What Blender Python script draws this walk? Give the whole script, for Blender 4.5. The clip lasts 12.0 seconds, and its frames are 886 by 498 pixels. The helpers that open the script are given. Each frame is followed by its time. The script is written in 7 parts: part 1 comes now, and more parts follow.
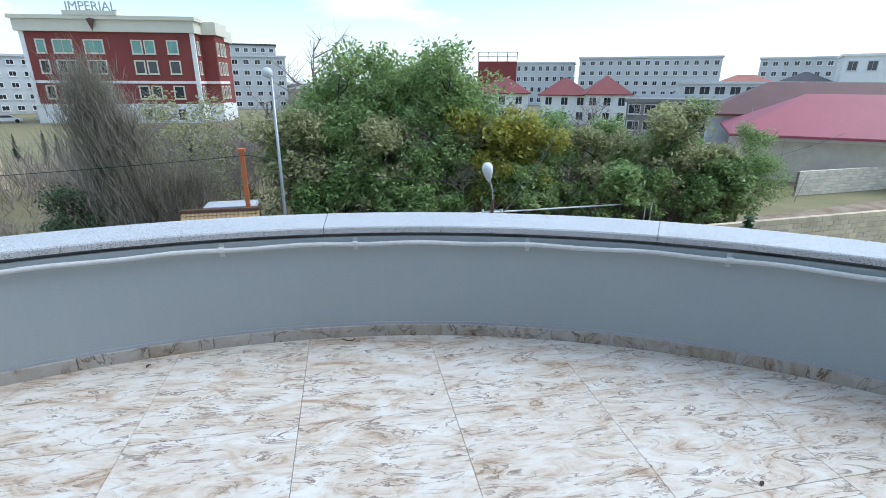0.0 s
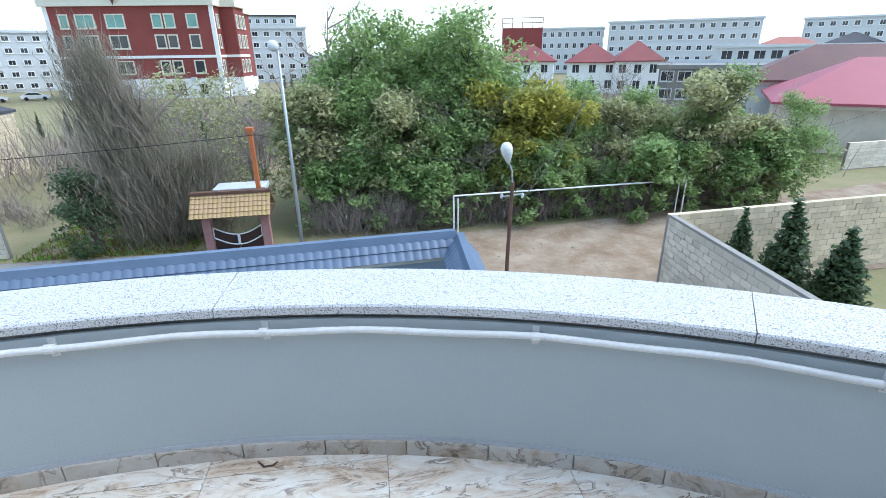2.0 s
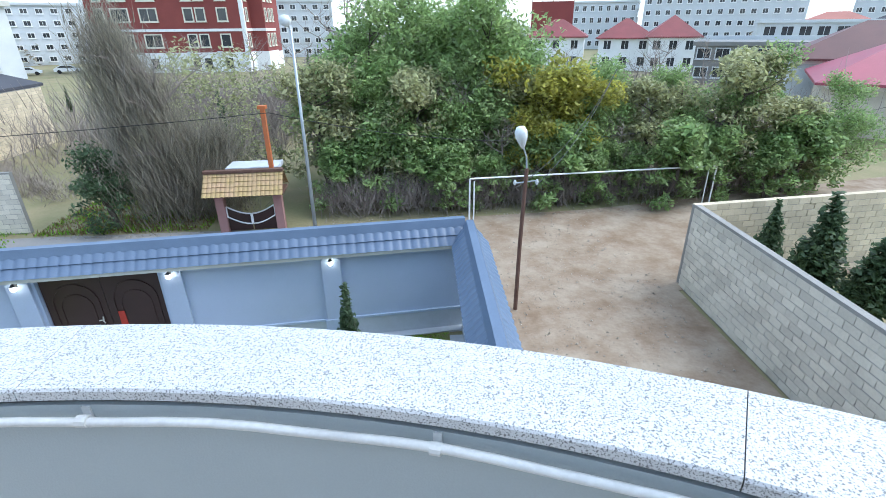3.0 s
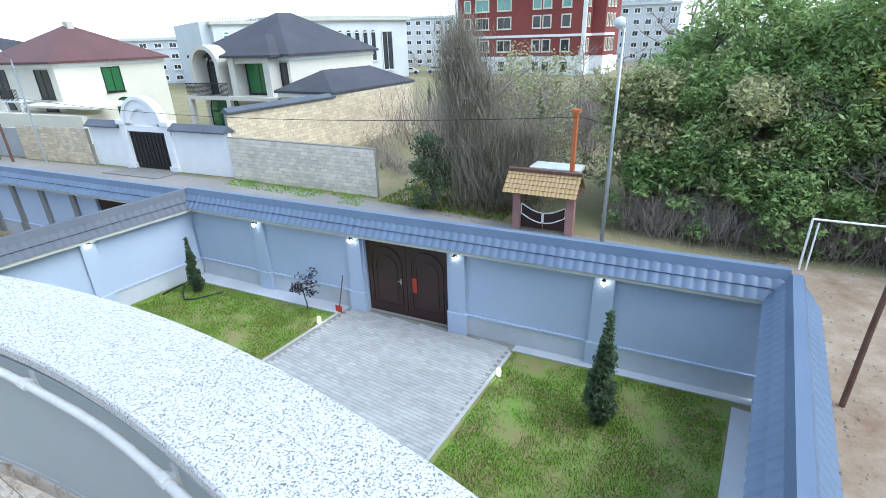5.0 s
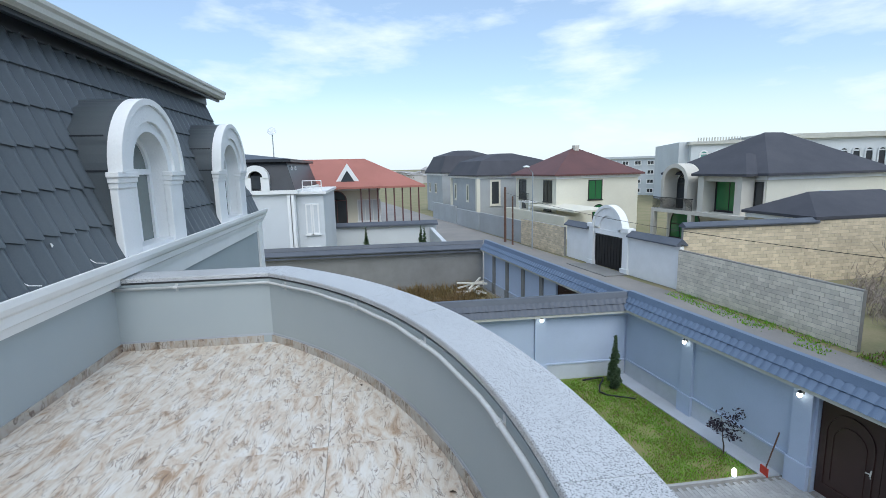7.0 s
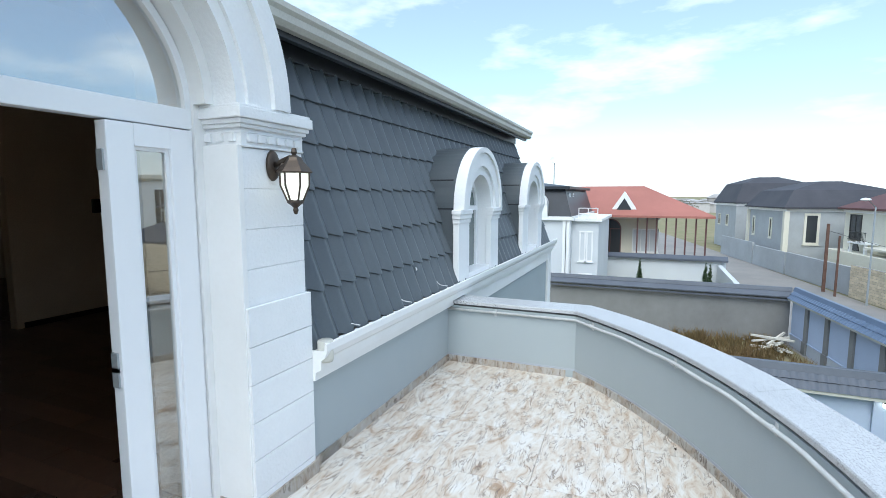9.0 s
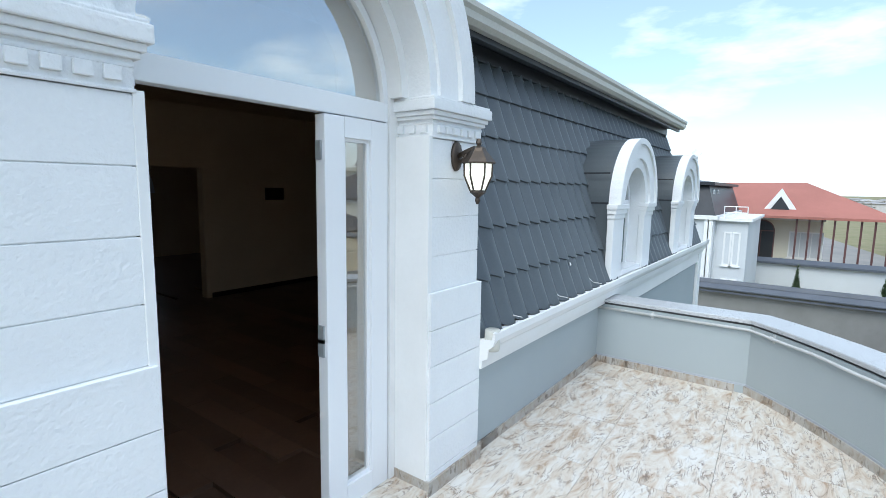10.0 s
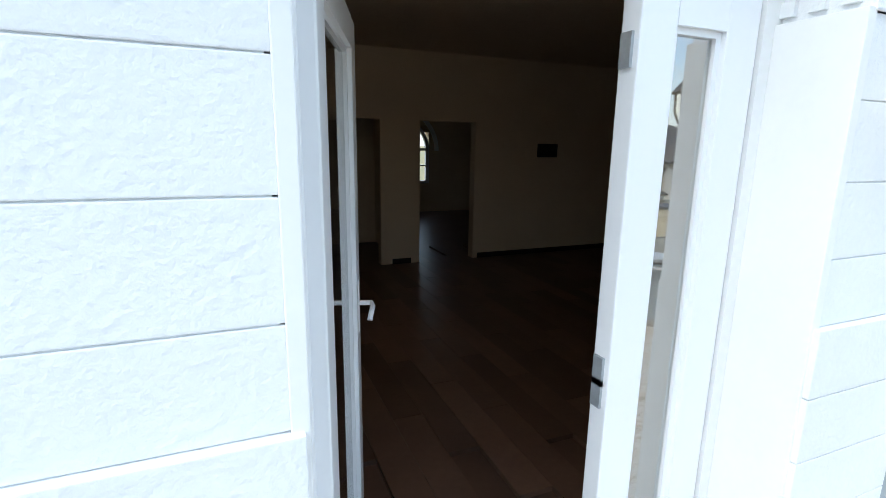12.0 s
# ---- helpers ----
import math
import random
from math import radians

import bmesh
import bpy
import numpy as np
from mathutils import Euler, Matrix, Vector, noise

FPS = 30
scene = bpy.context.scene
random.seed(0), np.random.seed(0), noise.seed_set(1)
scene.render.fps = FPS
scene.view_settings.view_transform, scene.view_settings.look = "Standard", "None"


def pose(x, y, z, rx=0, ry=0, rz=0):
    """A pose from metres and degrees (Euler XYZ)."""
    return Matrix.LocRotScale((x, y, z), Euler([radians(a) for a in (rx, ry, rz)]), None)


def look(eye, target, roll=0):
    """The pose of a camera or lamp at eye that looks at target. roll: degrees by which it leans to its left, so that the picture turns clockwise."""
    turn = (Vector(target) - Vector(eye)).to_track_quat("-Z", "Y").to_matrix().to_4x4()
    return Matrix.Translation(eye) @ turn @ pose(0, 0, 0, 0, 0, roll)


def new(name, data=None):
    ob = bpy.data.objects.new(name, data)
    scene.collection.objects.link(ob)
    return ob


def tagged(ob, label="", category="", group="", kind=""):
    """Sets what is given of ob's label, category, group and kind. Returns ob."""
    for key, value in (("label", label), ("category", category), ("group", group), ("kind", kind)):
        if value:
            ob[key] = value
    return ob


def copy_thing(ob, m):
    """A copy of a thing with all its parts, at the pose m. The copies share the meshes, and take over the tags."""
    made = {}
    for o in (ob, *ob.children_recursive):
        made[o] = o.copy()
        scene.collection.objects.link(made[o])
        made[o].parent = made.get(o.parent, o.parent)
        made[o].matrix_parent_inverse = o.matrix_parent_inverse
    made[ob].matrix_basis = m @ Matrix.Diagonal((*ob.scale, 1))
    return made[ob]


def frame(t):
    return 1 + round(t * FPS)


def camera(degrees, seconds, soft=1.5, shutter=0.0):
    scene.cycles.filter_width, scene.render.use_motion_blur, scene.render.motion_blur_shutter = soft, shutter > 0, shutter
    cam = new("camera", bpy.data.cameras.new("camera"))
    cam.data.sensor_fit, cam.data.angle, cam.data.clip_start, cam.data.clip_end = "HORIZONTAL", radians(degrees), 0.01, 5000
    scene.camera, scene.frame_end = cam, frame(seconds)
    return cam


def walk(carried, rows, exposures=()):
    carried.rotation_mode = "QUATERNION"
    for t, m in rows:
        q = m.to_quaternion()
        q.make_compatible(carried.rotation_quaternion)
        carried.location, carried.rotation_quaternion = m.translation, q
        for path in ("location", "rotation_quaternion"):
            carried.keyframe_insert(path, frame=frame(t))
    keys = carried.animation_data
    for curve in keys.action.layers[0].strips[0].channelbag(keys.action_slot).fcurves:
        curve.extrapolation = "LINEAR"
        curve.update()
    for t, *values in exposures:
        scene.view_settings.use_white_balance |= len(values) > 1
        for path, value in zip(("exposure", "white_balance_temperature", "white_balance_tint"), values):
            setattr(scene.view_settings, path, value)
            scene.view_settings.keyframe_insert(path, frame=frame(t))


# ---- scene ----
cam = camera(84.2, 12.0, 0.8)
PATH = [
    (0, (0.582, 0.473, 1.390), (0.853, 2.347, 0.747), 0.3),
    (0.5, (0.696, 0.732, 1.392), (0.933, 2.581, 0.668), -1.0),
    (1, (0.731, 0.923, 1.445), (0.902, 2.750, 0.648), -1.1),
    (1.5, (0.792, 1.215, 1.462), (0.979, 3.045, 0.677), -0.6),
    (2, (0.955, 1.508, 1.454), (1.125, 3.355, 0.706), -0.8),
    (2.5, (1.213, 1.727, 1.511), (1.344, 3.558, 0.718), -0.8),
    (4.5, (1.493, 2.683, 1.416), (0.917, 4.392, 0.552), -1.1),
    (5, (1.424, 2.697, 1.437), (0.413, 4.230, 0.645), -1.8),
    (5.5, (1.422, 2.692, 1.482), (0.027, 3.954, 0.802), -1.8),
    (6, (1.471, 2.647, 1.525), (-0.208, 3.586, 0.976), -1.5),
    (6.5, (1.560, 2.612, 1.554), (-0.307, 3.189, 1.131), -1.5),
    (7, (1.542, 2.555, 1.564), (-0.414, 2.812, 1.236), -1.3),
    (9, (1.689, 2.159, 1.747), (-0.141, 1.383, 1.529), -0.0),
    (9.5, (1.759, 1.992, 1.748), (0.032, 1.007, 1.531), 0.5),
    (10, (1.835, 1.863, 1.73), (0.244, 0.676, 1.483), 0.9),
    (10.5, (1.842, 1.781, 1.709), (0.439, 0.39, 1.397), 0.9),
    (11, (1.683, 1.604, 1.69), (0.545, -0.001, 1.329), 0.5),
    (11.5, (1.452, 1.4, 1.688), (0.561, -0.345, 1.285), 0.1),
    (12, (1.256, 1.05, 1.652), (0.505, -0.757, 1.236), 0.9),
]
walk(cam, [(t, look(eye, target, roll)) for t, eye, target, roll in PATH],
     [(0, 0.74, 5750, 4), (0.5, 1.0, 5750, 4), (1, 1.16, 5750, 4), (2.7, 1.26, 5750, 4), (4.5, 1.38, 5800, 4), (5.5, 0.93, 5800, 4), (6.5, 0.46, 5950, 5), (7.4, 0.44, 5950, 5), (9, 0.86, 5950, 3), (9.5, 0.82, 5950, 3), (10.5, 1.0, 6000, 3), (11.5, 1.36, 6100, 4), (12, 1.36, 6100, 4)])

# ---- world, sun, exposure ----
SUN_EL, SUN_AZ = radians(50), radians(84)
world = bpy.data.worlds.new("World")
scene.world = world
world.use_nodes = True
wn, wl = world.node_tree.nodes, world.node_tree.links
wn.clear()
w_out = wn.new("ShaderNodeOutputWorld")
w_bg = wn.new("ShaderNodeBackground")
w_sky = wn.new("ShaderNodeTexSky")
w_sky.sky_type = "NISHITA"
w_sky.sun_disc = False
w_sky.sun_elevation, w_sky.sun_rotation = SUN_EL, SUN_AZ
w_sky.air_density, w_sky.dust_density, w_sky.ozone_density = 1.0, 1.2, 1.5
w_co = wn.new("ShaderNodeTexCoord")
w_map = wn.new("ShaderNodeMapping")
w_map.inputs["Scale"].default_value = (1.0, 1.0, 3.4)
w_noise = wn.new("ShaderNodeTexNoise")
w_noise.inputs["Scale"].default_value = 3.2
w_noise.inputs["Detail"].default_value = 7
w_noise.inputs["Roughness"].default_value = 0.56
w_ramp = wn.new("ShaderNodeMapRange")  # cloud cover
w_ramp.inputs[1].default_value, w_ramp.inputs[2].default_value = 0.49, 0.68
w_ramp.inputs[3].default_value, w_ramp.inputs[4].default_value = 0.20, 0.97
w_sep = wn.new("ShaderNodeSeparateXYZ")
w_haze = wn.new("ShaderNodeMapRange")  # pale haze along the horizon
w_haze.inputs[1].default_value, w_haze.inputs[2].default_value = 0.0, 0.20
w_haze.inputs[3].default_value, w_haze.inputs[4].default_value = 0.80, 0.0
w_max = wn.new("ShaderNodeMath")
w_max.operation = "MAXIMUM"
w_mix = wn.new("ShaderNodeMix")
w_mix.data_type = "RGBA"
w_mix.inputs[7].default_value = (7.5, 7.9, 8.3, 1)
w_blue = wn.new("ShaderNodeVectorMath")
w_blue.operation = "SCALE"
w_blue.inputs["Scale"].default_value = 1.3
w_grad = wn.new("ShaderNodeMapRange")  # brighter cloud towards the zenith
w_grad.inputs[1].default_value, w_grad.inputs[2].default_value = 0.35, 1.0
w_grad.inputs[3].default_value, w_grad.inputs[4].default_value = 1.0, 1.5
w_all = wn.new("ShaderNodeVectorMath")
w_all.operation = "SCALE"
wl.new(w_co.outputs["Generated"], w_map.inputs["Vector"])
wl.new(w_co.outputs["Generated"], w_sep.inputs[0])
wl.new(w_map.outputs[0], w_noise.inputs["Vector"])
wl.new(w_noise.outputs[0], w_ramp.inputs[0])
wl.new(w_sep.outputs[2], w_haze.inputs[0])
wl.new(w_ramp.outputs[0], w_max.inputs[0])
wl.new(w_haze.outputs[0], w_max.inputs[1])
wl.new(w_max.outputs[0], w_mix.inputs[0])
wl.new(w_sky.outputs[0], w_blue.inputs[0])
wl.new(w_blue.outputs[0], w_mix.inputs[6])
wl.new(w_sep.outputs[2], w_grad.inputs[0])
wl.new(w_mix.outputs[2], w_all.inputs[0])
wl.new(w_grad.outputs[0], w_all.inputs["Scale"])
wl.new(w_all.outputs[0], w_bg.inputs[0])
w_bg.inputs[1].default_value = 0.1
wl.new(w_bg.outputs[0], w_out.inputs[0])

sun = new("sun", bpy.data.lights.new("sun", "SUN"))
sun.data.energy, sun.data.angle, sun.data.color = 1.15, radians(45), (1.0, 0.96, 0.9)
sd = Vector((math.sin(SUN_AZ) * math.cos(SUN_EL), math.cos(SUN_AZ) * math.cos(SUN_EL), math.sin(SUN_EL)))
sun.matrix_world = look((0, 0, 60), Vector((0, 0, 60)) - sd)


# ---- materials ----
def material(name, color, color2=None, rough=0.7, metal=0.0, scale=6.0, fine=60.0, bump=0.15, mix=0.5, vary=0.0, spec=0.4, island=0.0, grain=0.14):
    """A painted or mineral surface: two colours mixed by coarse noise, fine grain in colour and relief; vary: spread between objects."""
    m = bpy.data.materials.new(name)
    m.use_nodes = True
    nt = m.node_tree
    n, l = nt.nodes, nt.links
    b = n["Principled BSDF"]
    b.inputs["Roughness"].default_value, b.inputs["Metallic"].default_value = rough, metal
    b.inputs["Specular IOR Level"].default_value = spec
    co = n.new("ShaderNodeTexCoord")
    geo = n.new("ShaderNodeNewGeometry")
    n1 = n.new("ShaderNodeTexNoise")
    n1.inputs["Scale"].default_value, n1.inputs["Detail"].default_value, n1.inputs["Roughness"].default_value = scale * 0.2, 6, 0.65
    n2 = n.new("ShaderNodeTexNoise")
    n2.inputs["Scale"].default_value, n2.inputs["Detail"].default_value = fine, 3
    for a in (n1, n2):
        l.new(geo.outputs["Position"], a.inputs["Vector"])
    ramp = n.new("ShaderNodeMapRange")
    ramp.inputs[1].default_value, ramp.inputs[2].default_value = 0.5 - 0.3 * mix - 0.02, 0.5 + 0.3 * mix
    l.new(n1.outputs[0], ramp.inputs[0])
    mx = n.new("ShaderNodeMix")
    mx.data_type = "RGBA"
    mx.inputs[6].default_value = (*color, 1)
    mx.inputs[7].default_value = (*(color2 or [c * 0.8 for c in color]), 1)
    l.new(ramp.outputs[0], mx.inputs[0])
    hs = n.new("ShaderNodeHueSaturation")
    l.new(mx.outputs[2], hs.inputs["Color"])
    mr = n.new("ShaderNodeMapRange")
    mr.inputs[3].default_value, mr.inputs[4].default_value = 1 - grain, 1 + grain
    l.new(n2.outputs[0], mr.inputs[0])
    val = mr.outputs[0]
    for source, amount in ((("obj", vary), ("isl", island))):
        if amount:
            src = n.new("ShaderNodeObjectInfo").outputs["Random"] if source == "obj" else geo.outputs["Random Per Island"]
            r = n.new("ShaderNodeMapRange")
            r.inputs[3].default_value, r.inputs[4].default_value = 1 - amount, 1 + amount
            l.new(src, r.inputs[0])
            mul = n.new("ShaderNodeMath")
            mul.operation = "MULTIPLY"
            l.new(val, mul.inputs[0])
            l.new(r.outputs[0], mul.inputs[1])
            val = mul.outputs[0]
    l.new(val, hs.inputs["Value"])
    l.new(hs.outputs[0], b.inputs["Base Color"])
    if bump:
        bp = n.new("ShaderNodeBump")
        bp.inputs["Strength"].default_value, bp.inputs["Distance"].default_value = bump, 0.01
        l.new(n2.outputs[0], bp.inputs["Height"])
        l.new(bp.outputs[0], b.inputs["Normal"])
    return m


def glass_material(name, color=(0.8, 0.85, 0.85), rough=0.01, ior=2.8):
    m = bpy.data.materials.new(name)
    m.use_nodes = True
    b = m.node_tree.nodes["Principled BSDF"]
    b.inputs["Base Color"].default_value = (*color, 1)
    b.inputs["Roughness"].default_value = rough
    b.inputs["Transmission Weight"].default_value = 1.0
    b.inputs["IOR"].default_value = ior
    return m


def glow(name, color, strength):
    m = bpy.data.materials.new(name)
    m.use_nodes = True
    b = m.node_tree.nodes["Principled BSDF"]
    b.inputs["Base Color"].default_value = (*color, 1)
    b.inputs["Emission Color"].default_value = (*color, 1)
    b.inputs["Emission Strength"].default_value = strength
    b.inputs["Roughness"].default_value = 0.3
    return m


def stone_tile_material(name, tone=1.0):
    """Cream marble with grey-brown veins; each tile has its own cut of the pattern."""
    m = bpy.data.materials.new(name)
    m.use_nodes = True
    n, l = m.node_tree.nodes, m.node_tree.links
    b = n["Principled BSDF"]
    geo = n.new("ShaderNodeNewGeometry")
    oi = n.new("ShaderNodeObjectInfo")
    add = n.new("ShaderNodeVectorMath")
    add.operation = "ADD"
    mulv = n.new("ShaderNodeVectorMath")
    mulv.operation = "SCALE"
    mulv.inputs[0].default_value = (37, 53, 11)
    l.new(oi.outputs["Random"], mulv.inputs["Scale"])
    l.new(geo.outputs["Position"], add.inputs[0])
    l.new(mulv.outputs[0], add.inputs[1])
    mp = n.new("ShaderNodeMapping")
    mp.inputs["Rotation"].default_value = (0, 0, 0.75)
    mp.inputs["Scale"].default_value = (1.0, 2.6, 1.0)
    l.new(add.outputs[0], mp.inputs["Vector"])
    blotch = n.new("ShaderNodeTexNoise")
    blotch.inputs["Scale"].default_value, blotch.inputs["Detail"].default_value, blotch.inputs["Roughness"].default_value = 4.0, 9, 0.70
    blotch.inputs["Distortion"].default_value = 0.9
    l.new(mp.outputs[0], blotch.inputs["Vector"])
    ramp = n.new("ShaderNodeValToRGB")
    e = ramp.color_ramp.elements
    e[0].position, e[0].color = 0.33, (0.37, 0.255, 0.165, 1)
    e[1].position, e[1].color = 0.64, (0.70, 0.675, 0.63, 1)
    for at_, col in ((0.42, (0.55, 0.455, 0.36, 1)), (0.50, (0.63, 0.57, 0.49, 1))):
        mid = e.new(at_)
        mid.color = col
    l.new(blotch.outputs[0], ramp.inputs[0])
    mp2 = n.new("ShaderNodeMapping")
    mp2.inputs["Rotation"].default_value = (0, 0, 0.5)
    mp2.inputs["Scale"].default_value = (1.0, 3.6, 1.0)
    l.new(add.outputs[0], mp2.inputs["Vector"])
    vein = n.new("ShaderNodeTexNoise")
    vein.inputs["Scale"].default_value, vein.inputs["Detail"].default_value, vein.inputs["Roughness"].default_value = 3.6, 6, 0.58
    vein.inputs["Distortion"].default_value = 1.3
    l.new(mp2.outputs[0], vein.inputs["Vector"])
    ridge_ = n.new("ShaderNodeMath")  # bands with one sharp edge
    ridge_.operation = "MULTIPLY"
    ridge_.inputs[1].default_value = 6.0
    l.new(vein.outputs[0], ridge_.inputs[0])
    absn = n.new("ShaderNodeMath")
    absn.operation = "FRACT"
    l.new(ridge_.outputs[0], absn.inputs[0])
    vr = n.new("ShaderNodeMapRange")
    vr.inputs[1].default_value, vr.inputs[2].default_value, vr.inputs[3].default_value, vr.inputs[4].default_value = 0.0, 0.34, 1.0, 0
    l.new(absn.outputs[0], vr.inputs[0])
    gate = n.new("ShaderNodeTexNoise")
    gate.inputs["Scale"].default_value, gate.inputs["Detail"].default_value = 6, 4
    l.new(mp.outputs[0], gate.inputs["Vector"])
    gr = n.new("ShaderNodeMapRange")
    gr.inputs[1].default_value, gr.inputs[2].default_value = 0.40, 0.58
    l.new(gate.outputs[0], gr.inputs[0])
    vm = n.new("ShaderNodeMath")
    vm.operation = "MULTIPLY"
    l.new(vr.outputs[0], vm.inputs[0])
    l.new(gr.outputs[0], vm.inputs[1])
    mx = n.new("ShaderNodeMix")
    mx.data_type = "RGBA"
    mx.inputs[7].default_value = (0.15, 0.098, 0.068, 1)
    l.new(vm.outputs[0], mx.inputs[0])
    l.new(ramp.outputs[0], mx.inputs[6])
    hs = n.new("ShaderNodeHueSaturation")
    hs.inputs["Value"].default_value = tone
    l.new(mx.outputs[2], hs.inputs["Color"])
    l.new(hs.outputs[0], b.inputs["Base Color"])
    b.inputs["Roughness"].default_value = 0.42
    bp = n.new("ShaderNodeBump")
    bp.inputs["Strength"].default_value, bp.inputs["Distance"].default_value = 0.2, 0.004
    l.new(vm.outputs[0], bp.inputs["Height"])
    bp.invert = True
    l.new(bp.outputs[0], b.inputs["Normal"])
    return m


def granite_material(name):
    """White granite with grey and black flecks."""
    m = bpy.data.materials.new(name)
    m.use_nodes = True
    n, l = m.node_tree.nodes, m.node_tree.links
    b = n["Principled BSDF"]
    geo = n.new("ShaderNodeNewGeometry")
    v = n.new("ShaderNodeTexNoise")
    v.inputs["Scale"].default_value, v.inputs["Detail"].default_value, v.inputs["Roughness"].default_value = 200, 2, 0.6
    l.new(geo.outputs["Position"], v.inputs["Vector"])
    ramp = n.new("ShaderNodeValToRGB")
    e = ramp.color_ramp.elements
    e[0].position, e[0].color = 0.38, (0.12, 0.12, 0.125, 1)
    e[1].position, e[1].color = 0.50, (0.54, 0.547, 0.555, 1)
    k = e.new(0.43)
    k.color = (0.40, 0.405, 0.41, 1)
    l.new(v.outputs[0], ramp.inputs[0])
    big = n.new("ShaderNodeTexNoise")
    big.inputs["Scale"].default_value, big.inputs["Detail"].default_value = 2.0, 5
    l.new(geo.outputs["Position"], big.inputs["Vector"])
    mr = n.new("ShaderNodeMapRange")
    mr.inputs[3].default_value, mr.inputs[4].default_value = 0.85, 1.1
    l.new(big.outputs[0], mr.inputs[0])
    hs = n.new("ShaderNodeHueSaturation")
    l.new(ramp.outputs[0], hs.inputs["Color"])
    l.new(mr.outputs[0], hs.inputs["Value"])
    l.new(hs.outputs[0], b.inputs["Base Color"])
    b.inputs["Roughness"].default_value = 0.38
    return m


def leaf_material(name, color, color2, through_=0.5):
    """Foliage: thin leaves that let some light through."""
    m = material(name, color, color2, rough=0.5, scale=4, fine=8, bump=0, mix=0.8, island=0.4)
    n, l = m.node_tree.nodes, m.node_tree.links
    b, out = n["Principled BSDF"], n["Material Output"]
    t = n.new("ShaderNodeBsdfTranslucent")
    l.new(b.inputs["Base Color"].links[0].from_socket, t.inputs["Color"])
    mx = n.new("ShaderNodeMixShader")
    mx.inputs[0].default_value = through_
    l.new(b.outputs[0], mx.inputs[1])
    l.new(t.outputs[0], mx.inputs[2])
    l.new(mx.outputs[0], out.inputs["Surface"])
    return m


def wood_floor_material(name):
    m = material(name, (0.13, 0.075, 0.05), (0.08, 0.046, 0.032), rough=0.35, scale=9, fine=30, bump=0.05, mix=0.7, vary=0.35)
    return m


M_TILE = stone_tile_material("cream_marble")
M_SKIRT = stone_tile_material("brown_marble_skirting", 0.66)
M_GRANITE = granite_material("white_granite")
M_PARAPET = material("grey_render", (0.385, 0.425, 0.435), (0.36, 0.40, 0.41), 0.8, scale=3, fine=160, bump=0.12, grain=0.05)
M_SEAL = material("grey_sealant", (0.42, 0.45, 0.49), rough=0.6, bump=0.05)
M_PIPE = material("pale_grey_conduit", (0.62, 0.63, 0.62), (0.5, 0.5, 0.49), 0.45, scale=12, bump=0.05)
M_DARK = material("dark_gap", (0.05, 0.05, 0.052), (0.14, 0.14, 0.14), 0.9, scale=14)
M_WHITE = material("white_stone_paint", (0.80, 0.81, 0.81), (0.74, 0.75, 0.755), 0.85, scale=5, fine=52, bump=0.45, grain=0.03)
M_TRIM = material("white_trim_paint", (0.82, 0.82, 0.81), (0.76, 0.76, 0.74), 0.6, scale=5, fine=40, bump=0.08, grain=0.02)
M_PVC = material("white_pvc", (0.83, 0.84, 0.85), (0.8, 0.81, 0.82), 0.28, scale=3, bump=0.0, grain=0.01)
M_GLASS = glass_material("clear_glass")
M_FANGLASS = glass_material("reflective_glass", (0.7, 0.78, 0.8), 0.01, 4.2)
M_SLATE = material("anthracite_metal_tile", (0.075, 0.088, 0.098), (0.10, 0.114, 0.124), 0.33, scale=5, fine=90, bump=0.05, mix=0.9, spec=0.5)
M_FLASH = material("black_flashing", (0.03, 0.033, 0.04), rough=0.4, bump=0.03)
M_GUTTER = material("beige_gutter_metal", (0.55, 0.54, 0.48), (0.48, 0.47, 0.42), 0.45, bump=0.02)
M_BLUEWALL = material("blue_grey_wall_paint", (0.44, 0.505, 0.625), (0.40, 0.46, 0.575), 0.85, scale=2, fine=50, bump=0.1)
M_PLINTH = material("pale_plinth_paint", (0.52, 0.55, 0.60), (0.42, 0.44, 0.46), 0.85, scale=3, fine=40)
M_BLUEROOF = material("blue_grey_roof_tile", (0.125, 0.17, 0.25), (0.10, 0.14, 0.21), 0.45, scale=4, fine=60, bump=0.05, spec=0.5)
M_GREYROOF = material("dark_grey_coping", (0.075, 0.085, 0.105), (0.10, 0.11, 0.13), 0.5, scale=4, bump=0.05)
M_GATE = material("dark_brown_steel", (0.045, 0.022, 0.018), (0.035, 0.018, 0.015), 0.4, scale=4, bump=0.03)
M_CONC = material("raw_concrete", (0.26, 0.26, 0.25), (0.17, 0.165, 0.155), 0.9, scale=3, fine=30, bump=0.25, mix=0.9)
M_GREYWALL = material("pale_grey_render", (0.42, 0.44, 0.45), (0.33, 0.34, 0.34), 0.9, scale=2, fine=20, bump=0.15, mix=0.8)
M_PAVE = material("grey_paver", (0.40, 0.40, 0.39), (0.33, 0.33, 0.32), 0.85, scale=4, fine=40, bump=0.2, vary=0.1, island=0.1)
M_GRAVEL = material("sandy_joint", (0.25, 0.24, 0.22), (0.2, 0.19, 0.17), 0.95, scale=8)
M_STONE = material("road_stone", (0.36, 0.31, 0.25), (0.28, 0.24, 0.19), 0.9, scale=8, island=0.25)
M_GRASSY = material("lawn_soil", (0.16, 0.25, 0.045), (0.23, 0.17, 0.09), 0.95, scale=7, fine=25, bump=0.4, mix=0.6)
M_BLADE = leaf_material("lawn_blades", (0.14, 0.40, 0.02), (0.28, 0.45, 0.05))
